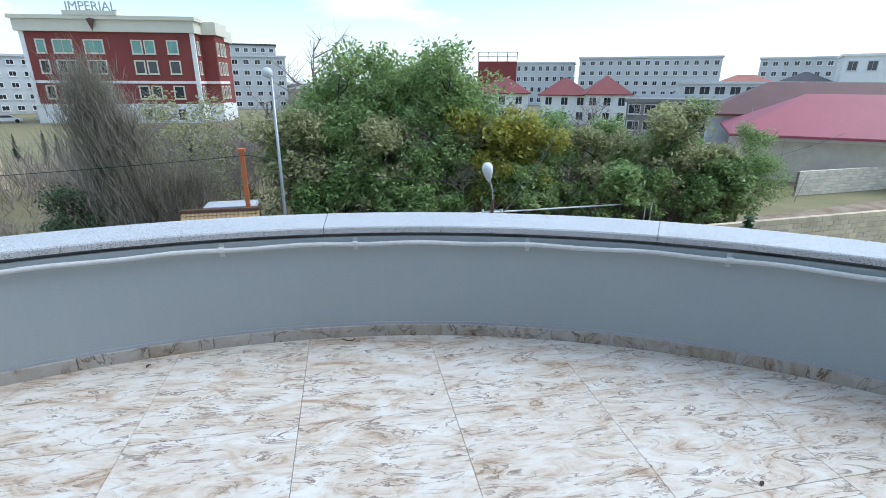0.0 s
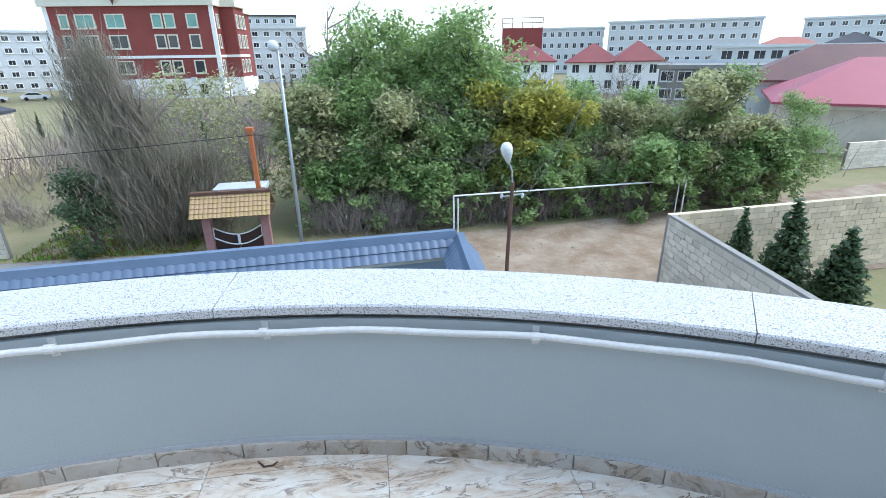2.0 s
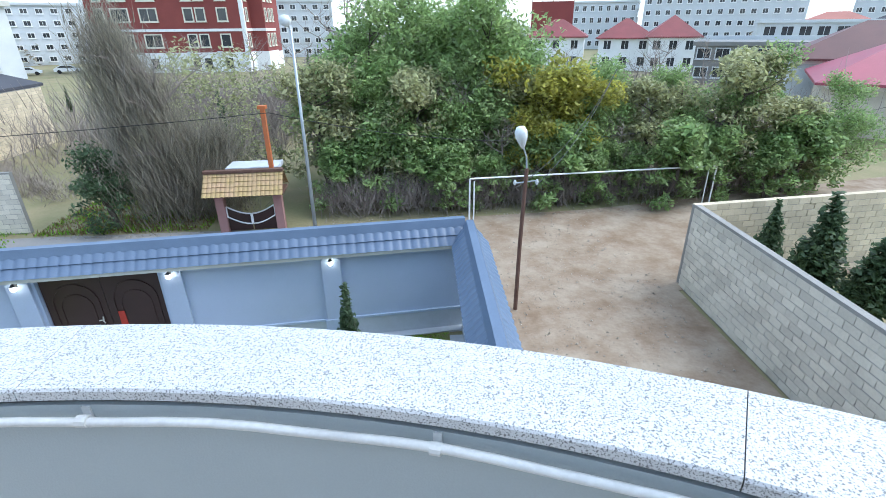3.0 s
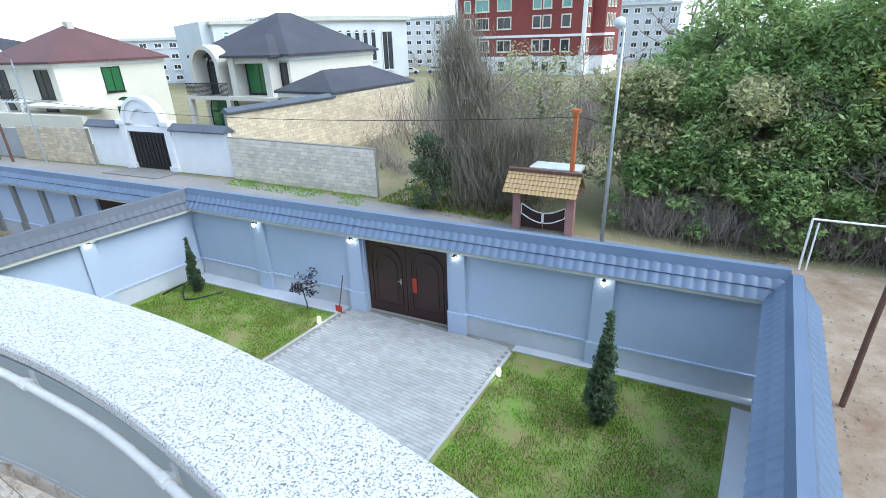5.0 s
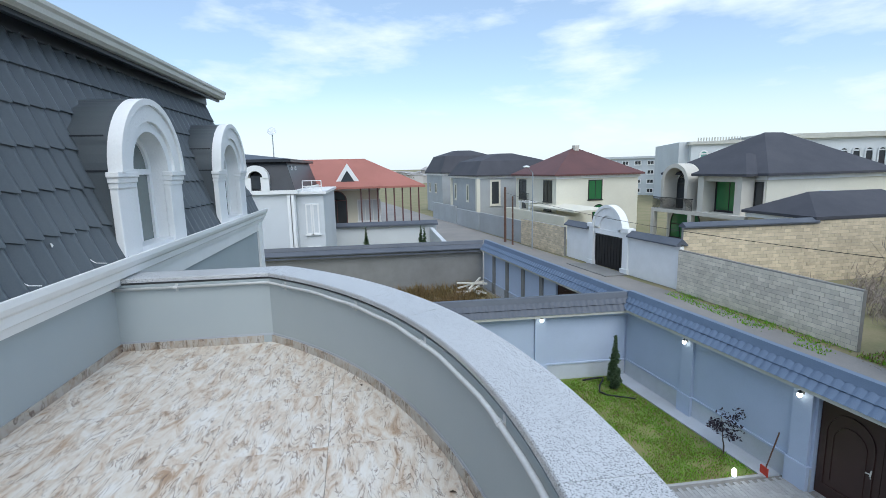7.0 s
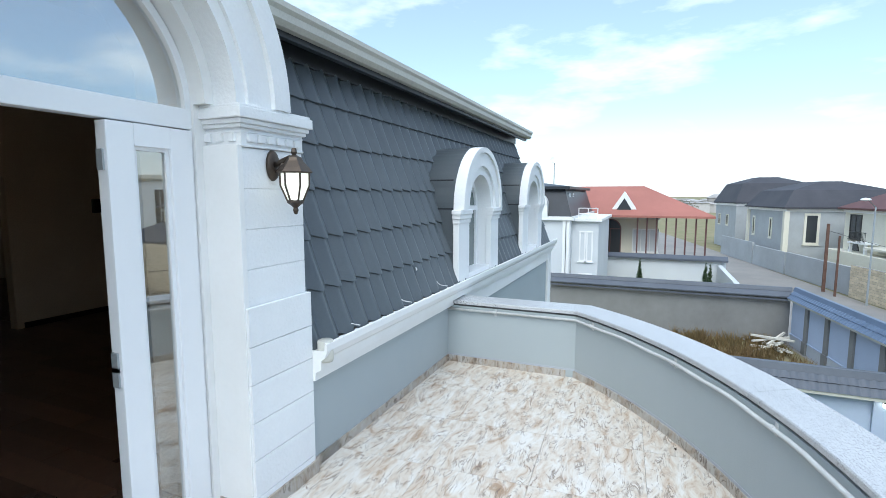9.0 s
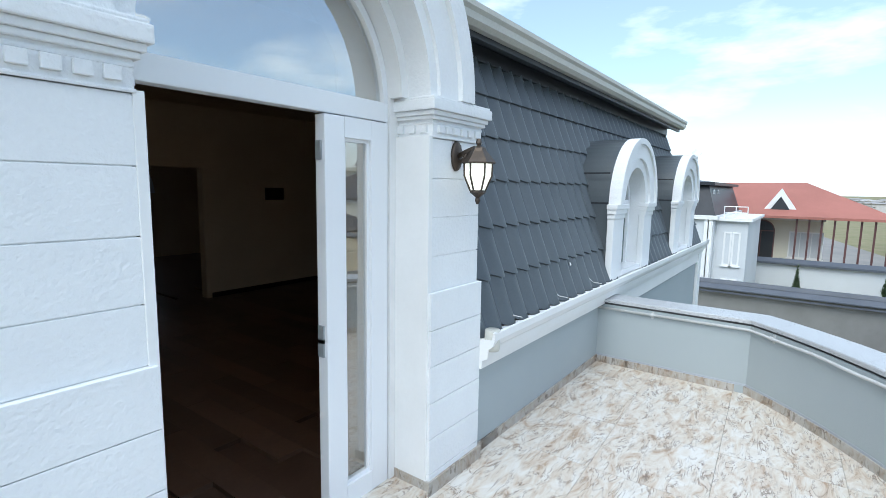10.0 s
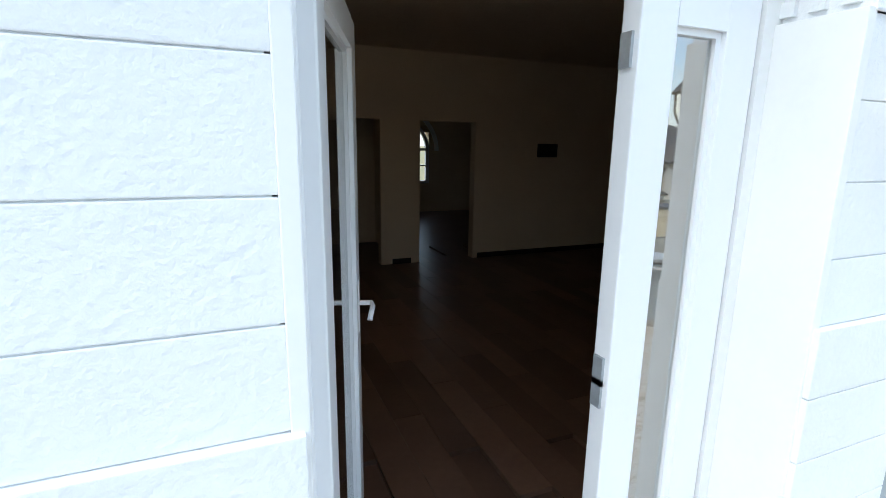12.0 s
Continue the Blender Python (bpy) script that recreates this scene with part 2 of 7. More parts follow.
M_DRYGRASS = leaf_material("dry_grass", (0.27, 0.17, 0.08), (0.2, 0.16, 0.07))
M_DIRT = material("dirt_road", (0.20, 0.135, 0.085), (0.34, 0.275, 0.205), 0.95, scale=4.2, fine=11, bump=0.6, mix=0.5)
M_GROUND = material("waste_ground", (0.29, 0.235, 0.14), (0.17, 0.175, 0.075), 0.95, scale=1.6, fine=9, bump=0.5, mix=0.8)
M_ASPH = material("grey_street", (0.22, 0.21, 0.20), (0.28, 0.26, 0.235), 0.95, scale=1.2, fine=18, bump=0.3)
M_BLOCK = material("limestone_block", (0.70, 0.645, 0.53), (0.58, 0.53, 0.43), 0.9, scale=5, fine=30, bump=0.4, vary=0.12, island=0.12)
M_BLOCKY = material("yellow_limestone_block", (0.60, 0.51, 0.36), (0.49, 0.41, 0.29), 0.9, scale=5, fine=30, bump=0.4, vary=0.12, island=0.14)
M_MORTAR = material("grey_mortar", (0.30, 0.285, 0.26), (0.24, 0.23, 0.21), 0.95, scale=8)
M_BARK = material("grey_brown_bark", (0.13, 0.105, 0.085), (0.085, 0.07, 0.058), 0.95, scale=14, fine=50, bump=0.5)
M_TWIG = material("pale_bare_twigs", (0.32, 0.27, 0.235), (0.22, 0.185, 0.16), 0.95, scale=10, bump=0)
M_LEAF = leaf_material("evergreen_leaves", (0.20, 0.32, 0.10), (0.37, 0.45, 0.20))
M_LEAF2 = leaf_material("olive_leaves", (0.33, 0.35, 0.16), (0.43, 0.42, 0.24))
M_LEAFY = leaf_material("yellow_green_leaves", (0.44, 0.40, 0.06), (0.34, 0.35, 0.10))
M_CONIF = leaf_material("conifer_needles", (0.075, 0.125, 0.06), (0.12, 0.17, 0.085))
M_BRUSH = leaf_material("grey_brown_brush", (0.33, 0.29, 0.245), (0.24, 0.22, 0.15))
M_ORANGE = material("orange_painted_steel", (0.55, 0.15, 0.035), (0.42, 0.14, 0.06), 0.6, scale=8)
M_GALV = material("galvanised_steel", (0.45, 0.48, 0.50), (0.38, 0.41, 0.43), 0.4, metal=0.5, scale=8)
M_RUST = material("rusty_brown_steel", (0.10, 0.05, 0.035), (0.15, 0.085, 0.06), 0.75, scale=14)
M_LAMPW = material("white_lamp_glass", (0.75, 0.77, 0.76), rough=0.25, bump=0)
M_BULB = glow("lit_bulb", (1.0, 0.96, 0.86), 6.0)
M_BRONZE = material("dark_bronze", (0.07, 0.055, 0.045), (0.10, 0.075, 0.055), 0.45, metal=0.6, scale=20, fine=90, bump=0.15)
M_LGLASS = glow("lit_lantern_glass", (1.0, 0.98, 0.86), 0.4)
M_FLOORW = wood_floor_material("dark_walnut_planks")
M_ROOMWALL = material("beige_room_paint", (0.66, 0.56, 0.44), (0.62, 0.53, 0.42), 0.85, scale=2, bump=0.05)
M_BLACK = material("black_plastic", (0.02, 0.02, 0.02), rough=0.4, bump=0)
M_CREAM = material("cream_house_paint", (0.70, 0.67, 0.56), (0.64, 0.61, 0.51), 0.85, scale=1, fine=20, bump=0.05)
M_PALE = material("pale_grey_facade", (0.62, 0.64, 0.65), (0.55, 0.57, 0.58), 0.85, scale=1, fine=20, bump=0.05)
M_BEIGEST = material("beige_facade_stone", (0.60, 0.57, 0.50), (0.53, 0.50, 0.44), 0.85, scale=1.5, fine=20, bump=0.1)
M_REDBR = material("red_brick_facade", (0.25, 0.065, 0.055), (0.20, 0.05, 0.045), 0.85, scale=1, fine=12, bump=0.1)
M_TERRA = material("terracotta_roof_tile", (0.38, 0.15, 0.115), (0.32, 0.125, 0.095), 0.7, scale=1.5, fine=14, bump=0.2)
M_PINK = material("crimson_metal_tile", (0.33, 0.07, 0.10), (0.28, 0.06, 0.085), 0.55, scale=1.2, fine=14, bump=0.1)
M_MAROON = material("maroon_roof_tile", (0.13, 0.055, 0.05), (0.10, 0.045, 0.042), 0.6, scale=1.5, fine=14, bump=0.1)
M_REDTILE = material("dark_red_roof_tile", (0.24, 0.06, 0.06), (0.19, 0.05, 0.05), 0.65, scale=1.5, fine=14, bump=0.1)
M_DKROOF = material("charcoal_roof_tile", (0.055, 0.056, 0.066), (0.075, 0.075, 0.085), 0.75, scale=1.5, fine=14, bump=0.1, spec=0.25)
M_WIN = material("dark_window_glass", (0.03, 0.035, 0.04), (0.05, 0.055, 0.06), 0.06, scale=1, bump=0, spec=0.6)
M_DIMWIN = material("dim_grey_glass", (0.14, 0.17, 0.165), (0.18, 0.21, 0.20), 0.1, scale=1, bump=0, spec=0.6)
M_GREENWIN = material("green_tinted_glass", (0.03, 0.16, 0.05), (0.025, 0.11, 0.04), 0.06, scale=1, bump=0, spec=0.6)
M_CYANWIN = material("pale_green_glass", (0.20, 0.42, 0.36), (0.12, 0.28, 0.25), 0.08, scale=0.6, bump=0, spec=0.6)
M_CARW = material("white_car_paint", (0.72, 0.73, 0.74), (0.7, 0.71, 0.72), 0.2, bump=0)
M_TYRE = material("black_rubber", (0.02, 0.02, 0.02), rough=0.8, bump=0.1)
M_RED = material("red_plastic", (0.5, 0.05, 0.03), rough=0.5, bump=0)
M_CABLE = material("black_cable", (0.02, 0.02, 0.022), rough=0.6, bump=0)


# ---- building blocks ----
def box(bm, x0, x1, y0, y1, z0, z1, m=None, bevel=0.0):
    vs = [bm.verts.new(p) for p in ((x0, y0, z0), (x1, y0, z0), (x1, y1, z0), (x0, y1, z0), (x0, y0, z1), (x1, y0, z1), (x1, y1, z1), (x0, y1, z1))]
    fs = [bm.faces.new([vs[i] for i in f]) for f in ((3, 2, 1, 0), (4, 5, 6, 7), (0, 1, 5, 4), (1, 2, 6, 5), (2, 3, 7, 6), (3, 0, 4, 7))]
    if bevel:
        es = list({e for f in fs for e in f.edges})
        r = bmesh.ops.bevel(bm, geom=es, offset=bevel, segments=2, affect="EDGES", profile=0.6)
        vs = [v for v in {v for f in r["faces"] for v in f.verts} | {v for v in vs if v.is_valid}]
    if m is not None:
        bmesh.ops.transform(bm, matrix=m, verts=vs)
    return vs


def prism(bm, pts, z0, z1, m=None):
    """A flat outline, counter-clockwise, drawn up from z0 to z1."""
    lo = [bm.verts.new((x, y, z0)) for x, y in pts]
    hi = [bm.verts.new((x, y, z1)) for x, y in pts]
    bm.faces.new(lo[::-1])
    bm.faces.new(hi)
    k = len(pts)
    for i in range(k):
        bm.faces.new((lo[i], lo[(i + 1) % k], hi[(i + 1) % k], hi[i]))
    if m is not None:
        bmesh.ops.transform(bm, matrix=m, verts=lo + hi)


def strip(bm, rings, closed=True, caps=True):
    """Skin between rings of points of equal count."""
    vv = [[bm.verts.new(p) for p in r] for r in rings]
    k = len(vv[0])
    for a, b in zip(vv, vv[1:]):
        for i in range(k if closed else k - 1):
            bm.faces.new((a[i], a[(i + 1) % k], b[(i + 1) % k], b[i]))
    if caps and closed and k > 2:
        bm.faces.new(vv[0][::-1])
        bm.faces.new(vv[-1])


def tube(bm, path, radii, sides=8):
    """A round bar along a path of points; radii: one number or one a point."""
    path = [Vector(p) for p in path]
    if isinstance(radii, (int, float)):
        radii = [radii] * len(path)
    rings = []
    for i, p in enumerate(path):
        d = (path[min(i + 1, len(path) - 1)] - path[max(i - 1, 0)]).normalized()
        u = d.orthogonal().normalized() if abs(d.z) > 0.9 else d.cross(Vector((0, 0, 1))).normalized()
        w = d.cross(u)
        rings.append([p + (u * math.cos(a) + w * math.sin(a)) * radii[i] for a in (2 * math.pi * j / sides for j in range(sides))])
    strip(bm, rings)


def lathe(bm, profile, at=(0, 0, 0), sides=16):
    """Turned body from (radius, height) pairs."""
    x, y, z = at
    strip(bm, [[(x + r * math.cos(2 * math.pi * j / sides), y + r * math.sin(2 * math.pi * j / sides), z + h) for j in range(sides)] for r, h in profile])


def mesh_of(bm, name, mat, smooth=False):
    me = bpy.data.meshes.new(name)
    bmesh.ops.recalc_face_normals(bm, faces=bm.faces)
    bm.to_mesh(me)
    bm.free()
    for mm in (mat if isinstance(mat, (list, tuple)) else [mat]):
        me.materials.append(mm)
    if smooth:
        for p in me.polygons:
            p.use_smooth = True
    return me


def part(name, bm, mat, parent=None, label="", smooth=False, kind=""):
    ob = new(name, mesh_of(bm, name, mat, smooth))
    if parent is not None:
        ob.parent = parent
    return tagged(ob, label, kind=kind)


def thing(name, label, category, m=None, group="", kind=""):
    ob = new(name)
    ob.empty_display_size = 0.1
    if m is not None:
        ob.matrix_world = m
    return tagged(ob, label, category, group, kind)


def structure(name, bm, mat, label, category="", smooth=False):
    return tagged(part(name, bm, mat, smooth=smooth), label, category or name.split("_")[0], kind="structure")


def clip_convex(poly, p, n):
    """The side of a convex outline that lies along n from p."""
    out = []
    for i, a in enumerate(poly):
        b = poly[(i + 1) % len(poly)]
        da, db = (a[0] - p[0]) * n[0] + (a[1] - p[1]) * n[1], (b[0] - p[0]) * n[0] + (b[1] - p[1]) * n[1]
        if da >= 0:
            out.append(a)
        if da * db < 0:
            k = da / (da - db)
            out.append((a[0] + k * (b[0] - a[0]), a[1] + k * (b[1] - a[1])))
    return out


def along(p, q):
    """A frame with x from p to q on the ground; and the length."""
    d = Vector((q[0] - p[0], q[1] - p[1], 0))
    return Matrix.Translation((p[0], p[1], 0)) @ Matrix.Rotation(math.atan2(d.y, d.x), 4, "Z"), d.length


G = -5.87  # level of the yard and the street

# ---- ground and streets ----
bm = bmesh.new()
R_G = 2500
rings_g = [0.01, 40, 80, 160, 400, 1000, R_G]
strip(bm, [[(-10 + r * math.cos(a), 20 + r * math.sin(a), G - 0.03) for a in (2 * math.pi * i / 48 for i in range(48))] for r in rings_g], caps=False)
structure("ground", bm, M_GROUND, "waste ground of dry grass and bare soil", "ground")


def sheet(name, pts, z0, z1, mat, label, category):
    b = bmesh.new()
    prism(b, pts, z0, z1)
    return structure(name, b, mat, label, category)


sheet("road_street", [(-150, -10.5), (-27.9, 8.7), (-14.4, 11.0), (2.6, 13.4), (2.6, 20.8), (-14.3, 20.2), (-24.4, 19.3), (-37, 17.2), (-70, 11.4), (-150, -3.5)], G - 0.02, G, M_ASPH, "grey-brown unpaved village street", "road")
sheet("road_side", [(2.6, -30), (9.0, -30), (9.0, 14.7), (60, 21), (60, 34), (24.5, 25.6), (14.4, 23.2), (8.3, 21.9), (2.6, 21.3)], G - 0.02, G + 0.005, M_DIRT, "light brown dirt road with wheel ruts", "road")

# ---- terrace ----
CX, CY, RI = 0.284, -1.298, 4.343  # bow of the parapet, inner face
XL, XR = -3.0, 3.6
YF = 0.23  # front of the house wall
A1, A0 = math.atan2(1.46 - CY, XL - CX), math.atan2(1.46 - CY, XR - CX)


def bow(off, n=48):
    """Points of the parapet line, off metres outside its inner face, from the west end to the east end."""
    r = RI + off
    a1 = math.acos((XL - off - CX) / r)
    a0 = math.acos((XR + off - CX) / r)
    pts = [(XL - off, YF)]
    pts += [(CX + r * math.cos(a1 + (a0 - a1) * i / n), CY + r * math.sin(a1 + (a0 - a1) * i / n)) for i in range(n + 1)]
    return pts + [(XR + off, YF)]


def bow_wall(bm, o0, o1, z0, z1, n=48):
    a, b = bow(o0, n), bow(o1, n)
    strip(bm, [[(*p, z0), (*q, z0), (*q, z1), (*p, z1)] for p, q in zip(a, b)])


bm = bmesh.new()
outline = bow(0.25)
prism(bm, outline[::-1], -0.30, -0.012)
floor = structure("floor_terrace", bm, M_GRAVEL, "terrace slab under cream marble tiles", "floor")
bm = bmesh.new()
bow_wall(bm, 0.0, 0.25, -0.30, 0.600)
parapet = structure("wall_parapet", bm, M_PARAPET, "low curved grey rendered terrace parapet", "wall")
bm = bmesh.new()
bow_wall(bm, -0.004, 0.0, 0.068, 0.086)
part("sealant_strip", bm, M_SEAL, parapet, "pale grey sealant line above the skirting")
# recessed strip coloured near-black: painted shade of the gap under the coping
bm = bmesh.new()
bow_wall(bm, 0.014, 0.25, 0.600, 0.622)
part("gap_shade_strip", bm, M_DARK, parapet, "recessed bed under the coping, painted near-black for the shaded gap")
# coping stones
cop = thing("coping", "white speckled granite coping slabs on the curved parapet", "coping", kind="structure")
ci, co_ = bow(-0.008, 60), bow(0.30, 60)
cuts = [0, 1, 3, 17, 31, 45, 60, 61, 62]
for a, b in zip(cuts, cuts[1:]):
    bm = bmesh.new()
    rr = []
    for i in range(a, b + 1):
        p, q = Vector((*ci[i], 0)), Vector((*co_[i], 0))
        k = 0.0
        if i == a and a > 1:
            k = 0.0015
        d = (q - p).normalized()
        rr.append([p + Vector((0, 0, 0.622)), q + Vector((0, 0, 0.622)), q + Vector((0, 0, 0.650)), q - d * 0.006 + Vector((0, 0, 0.657)), p + d * 0.006 + Vector((0, 0, 0.657)), p + Vector((0, 0, 0.650))])
    if a > 1:
        t0 = (Vector(rr[1][0]) - Vector(rr[0][0])).normalized() * 0.003
        rr[0] = [Vector(v) + t0 for v in rr[0]]
    strip(bm, rr)
    part("granite_slab", bm, M_GRANITE, cop)
# conduit with its clips under the coping
cond = thing("conduit", "pale grey cable conduit clipped under the coping", "conduit")
bm = bmesh.new()
pp = bow(-0.026, 60)
tube(bm, [(x, y, 0.568 + 0.004 * math.sin(i * 1.3)) for i, (x, y) in enumerate(pp)], 0.0125, 8)
part("pipe", bm, M_PIPE, cond, smooth=True)
clip_me = None
for k, deg in enumerate((0, 136, 122.5, 109.5, 96.5, 87.5, 75.2, 62.1, 49)):
    if k == 0:
        x, y, ang = XL + 0.0, 0.75, math.pi
    else:
        ang = radians(deg)
        x, y = CX + RI * math.cos(ang), CY + RI * math.sin(ang)
    if clip_me is None:
        bm = bmesh.new()
        tube(bm, [(-0.026, -0.014, 0.568), (-0.026, 0.014, 0.568)], 0.0165, 10)
        box(bm, -0.024, 0.002, -0.009, 0.009, 0.564, 0.572)
        box(bm, -0.006, 0.002, -0.011, 0.011, 0.527, 0.597)
        tube(bm, [(-0.004, 0, 0.536), (-0.012, 0, 0.536)], 0.005, 6)
        clip_me = mesh_of(bm, "clip", M_PIPE)
    c = new("clip", clip_me)
    c.parent = cond
    c.matrix_world = Matrix.Translation((x, y, 0)) @ Matrix.Rotation(ang, 4, "Z")

# ---- the house with its mansard roof ----
HX0, HX1, HY1 = -8.5, 9.0, -11.0
DX = 0.49  # middle of the terrace door
bm = bmesh.new()
box(bm, HX0, HX1, YF - 0.3, YF, G, -0.012)
box(bm, HX0, -0.68, YF - 0.3, YF, -0.012, 0.66)
box(bm, 1.66, HX1, YF - 0.3, YF, -0.012, 0.66)
wall_front = structure("wall_front", bm, M_PARAPET, "grey rendered front wall of the villa", "wall")
bm = bmesh.new()
box(bm, HX0, HX0 + 0.3, HY1, YF - 0.3, G, 0.66)
wall_west = structure("wall_west", bm, M_PALE, "pale side wall of the villa", "wall")
bm = bmesh.new()
box(bm, HX1 - 0.3, HX1, HY1, YF - 0.3, G, 0.66)
structure("wall_east", bm, M_PALE, "pale side wall of the villa", "wall")
bm = bmesh.new()
box(bm, HX0 + 0.3, -3.2, HY1, HY1 + 0.3, G, 2.78)
box(bm, -1.6, HX1 - 0.3, HY1, HY1 + 0.3, G, 2.78)
box(bm, -3.2, -1.6, HY1, HY1 + 0.3, G, 0.75)
box(bm, -3.2, -1.6, HY1, HY1 + 0.3, 1.95, 2.78)
structure("wall_back", bm, M_ROOMWALL, "back wall of the upper floor", "wall")
# facade panel trim beyond the terrace
bm = bmesh.new()
for z0, z1 in ((0.44, 0.62), (-1.2, -1.02)):
    box(bm, HX0 + 0.02, XL - 0.42, YF, YF + 0.035, z0, z1, bevel=0.008)
box(bm, HX0, HX0 + 0.28, YF, YF + 0.05, -5.9, 0.62, bevel=0.01)
part("facade_trim", bm, M_TRIM, wall_front, "white moulded trim on the facade")


def gutter(x0, x1, name):
    prof = [(0.0, 0.60), (0.055, 0.60), (0.062, 0.655), (0.10, 0.675), (0.105, 0.735), (0.135, 0.76), (0.15, 0.80), (0.15, 0.845), (0.135, 0.85), (0.13, 0.80), (0.02, 0.79), (0.0, 0.79)]
    b = bmesh.new()
    strip(b, [[(x, YF + py, pz) for py, pz in prof] for x in (x0, x1)])
    return b


gut = structure("trim_gutter", gutter(HX0 - 0.12, -0.70, "w"), M_TRIM, "white moulded cornice gutter at the foot of the mansard", "gutter")
part("gutter_run", gutter(1.68, HX1 + 0.12, "e"), M_TRIM, gut)
bm = bmesh.new()
lathe(bm, [(0.045, 0), (0.05, 0.02), (0.05, 0.13), (0.044, 0.135)], (-0.755, YF + 0.10, 0.72), 14)
part("gutter_outlet", bm, M_GUTTER, gut, "pale plastic gutter end outlet", smooth=True)
hook_me = None
for x in (-1.15, -1.95, -2.75):
    if hook_me is None:
        bm = bmesh.new()
        tube(bm, [(0, 0.10, 0.85), (0, 0.02, 0.855), (0, -0.01, 0.875), (0.0, -0.02, 0.89)], 0.0035, 6)
        hook_me = mesh_of(bm, "gutter_hook", M_TRIM)
    h = new("gutter_hook", hook_me)
    h.parent = gut
    h.location = (x, YF, 0)

# mansard slope of stamped metal tiles
PY0, PZ0, PY1, PZ1 = 0.20, 0.80, -0.42, 2.80
SL = math.hypot(PY1 - PY0, PZ1 - PZ0)
DORMERS = (-3.94, -6.78)  # middles of the dormer windows
RX0 = -7.86  # the west end at the eaves; the end slope leans in
SN = Vector((0, (PZ1 - PZ0) / SL, -(PY1 - PY0) / SL))


def mansard(x0, x1, lean=0.0):
    b = bmesh.new()
    pitch, course = 0.19, SL / 6
    nx = int((x1 - x0) / (pitch / 12))
    up = Vector((0, (PY1 - PY0) / SL, (PZ1 - PZ0) / SL))
    for c in range(6):
        rows = []
        for s, lift, low in ((c * course, 0.002, 0), (c * course, 0.028, 1), ((c + 0.5) * course, 0.011, 0), ((c + 1) * course, 0.004, 0)):
            base = Vector((0, PY0, PZ0)) + up * s
            row = []
            for i in range(nx + 1):
                xa = x0 + lean * s / SL
                x = xa + (x1 - xa) * i / nx
                wv = 0.050 * (0.5 + 0.5 * math.cos(2 * math.pi * x / pitch)) ** 0.8
                p = base + SN * (wv + lift) - up * (0.040 * (wv / 0.050) if s == c * course else 0.0)
                row.append(b.verts.new((x, p.y, p.z)))
            rows.append(row)
        for r0, r1 in zip([rows[0]] + rows[1:], [[b.verts.new(v.co) for v in rows[1]]] + rows[2:]):
            for i in range(nx):
                if r1[i].co.z < 1.9 and any(abs(r1[i].co.x - c) < 0.43 for c in DORMERS):
                    continue  # left open behind the dormer windows
                b.faces.new((r0[i], r0[i + 1], r1[i + 1], r1[i]))
    return b


roof = thing("roof", "anthracite stamped metal mansard roof of the villa", "roof", kind="structure")
part("tile_slope", mansard(HX0 + 0.05, -0.70, RX0 - HX0), M_SLATE, roof, smooth=True)
part("tile_slope", mansard(1.72, HX1 - 0.05), M_SLATE, roof, smooth=True)
bm = bmesh.new()
edges = [HX0] + [c + d for c in sorted(DORMERS) for d in (-0.44, 0.44)] + [-0.68, 1.70, HX1]
for x0, x1 in zip(edges[::2], edges[1::2]):  # sheathing behind the tiles
    strip(bm, [[(x, PY0 - 0.02, PZ0 - 0.14), (x, PY0 - 0.2, PZ0 - 0.14), (x + d, PY1 - 0.2, PZ1), (x + d, PY1 - 0.02, PZ1)] for x, d in ((x0, RX0 - HX0 if x0 == HX0 else 0.0), (x1, 0.0))])
part("sheathing", bm, M_ROOMWALL, roof, "beige inner lining of the slope")
bm = bmesh.new()
for x in (-0.70, 1.70):
    vs = []
    for dx, dn in ((-0.02, -0.02), (-0.02, 0.055), (0.035, 0.055), (0.035, -0.02)):
        vs.append([(x + dx, PY0 + SN.y * dn, PZ0 + SN.z * dn), (x + dx, PY1 + SN.y * dn, PZ1 + SN.z * dn)])
    strip(bm, [[v[0] for v in vs], [v[1] for v in vs]])
part("edge_flashing", bm, M_FLASH, roof, "black edge flashing beside the pilasters")
# eaves: soffit, frieze, fascia gutter, flat top
bm = bmesh.new()
box(bm, RX0 - 0.1, HX1 + 0.1, PY1 - 0.25, -0.16, 2.86, 2.90)
box(bm, RX0 - 0.02, HX1 + 0.02, PY1 - 0.03, PY1 + 0.07, 2.74, 2.86)
box(bm, RX0 - 0.12, HX1 + 0.12, -0.20, -0.16, 2.80, 2.94)
part("soffit", bm, M_FLASH, roof, "dark metal soffit and frieze")
bm = bmesh.new()
prof = [(-0.16, 2.84), (-0.105, 2.84), (-0.07, 2.87), (-0.065, 2.915), (-0.045, 2.94), (-0.045, 2.975), (-0.16, 2.975)]
strip(bm, [[(x, y, z) for y, z in prof] for x in (RX0 - 0.15, HX1 + 0.15)])
part("eaves_gutter", bm, M_GUTTER, roof, "beige metal eaves gutter")
bm = bmesh.new()
strip(bm, [[(x, -0.08, 2.97), (x, -5.4, 4.4), (x, HY1, 2.96), (x, HY1, 2.90), (x, -0.08, 2.90)] for x in (RX0 - 0.15, HX1 + 0.15)])
part("top_slope", bm, M_SLATE, roof, "low upper roof slope")
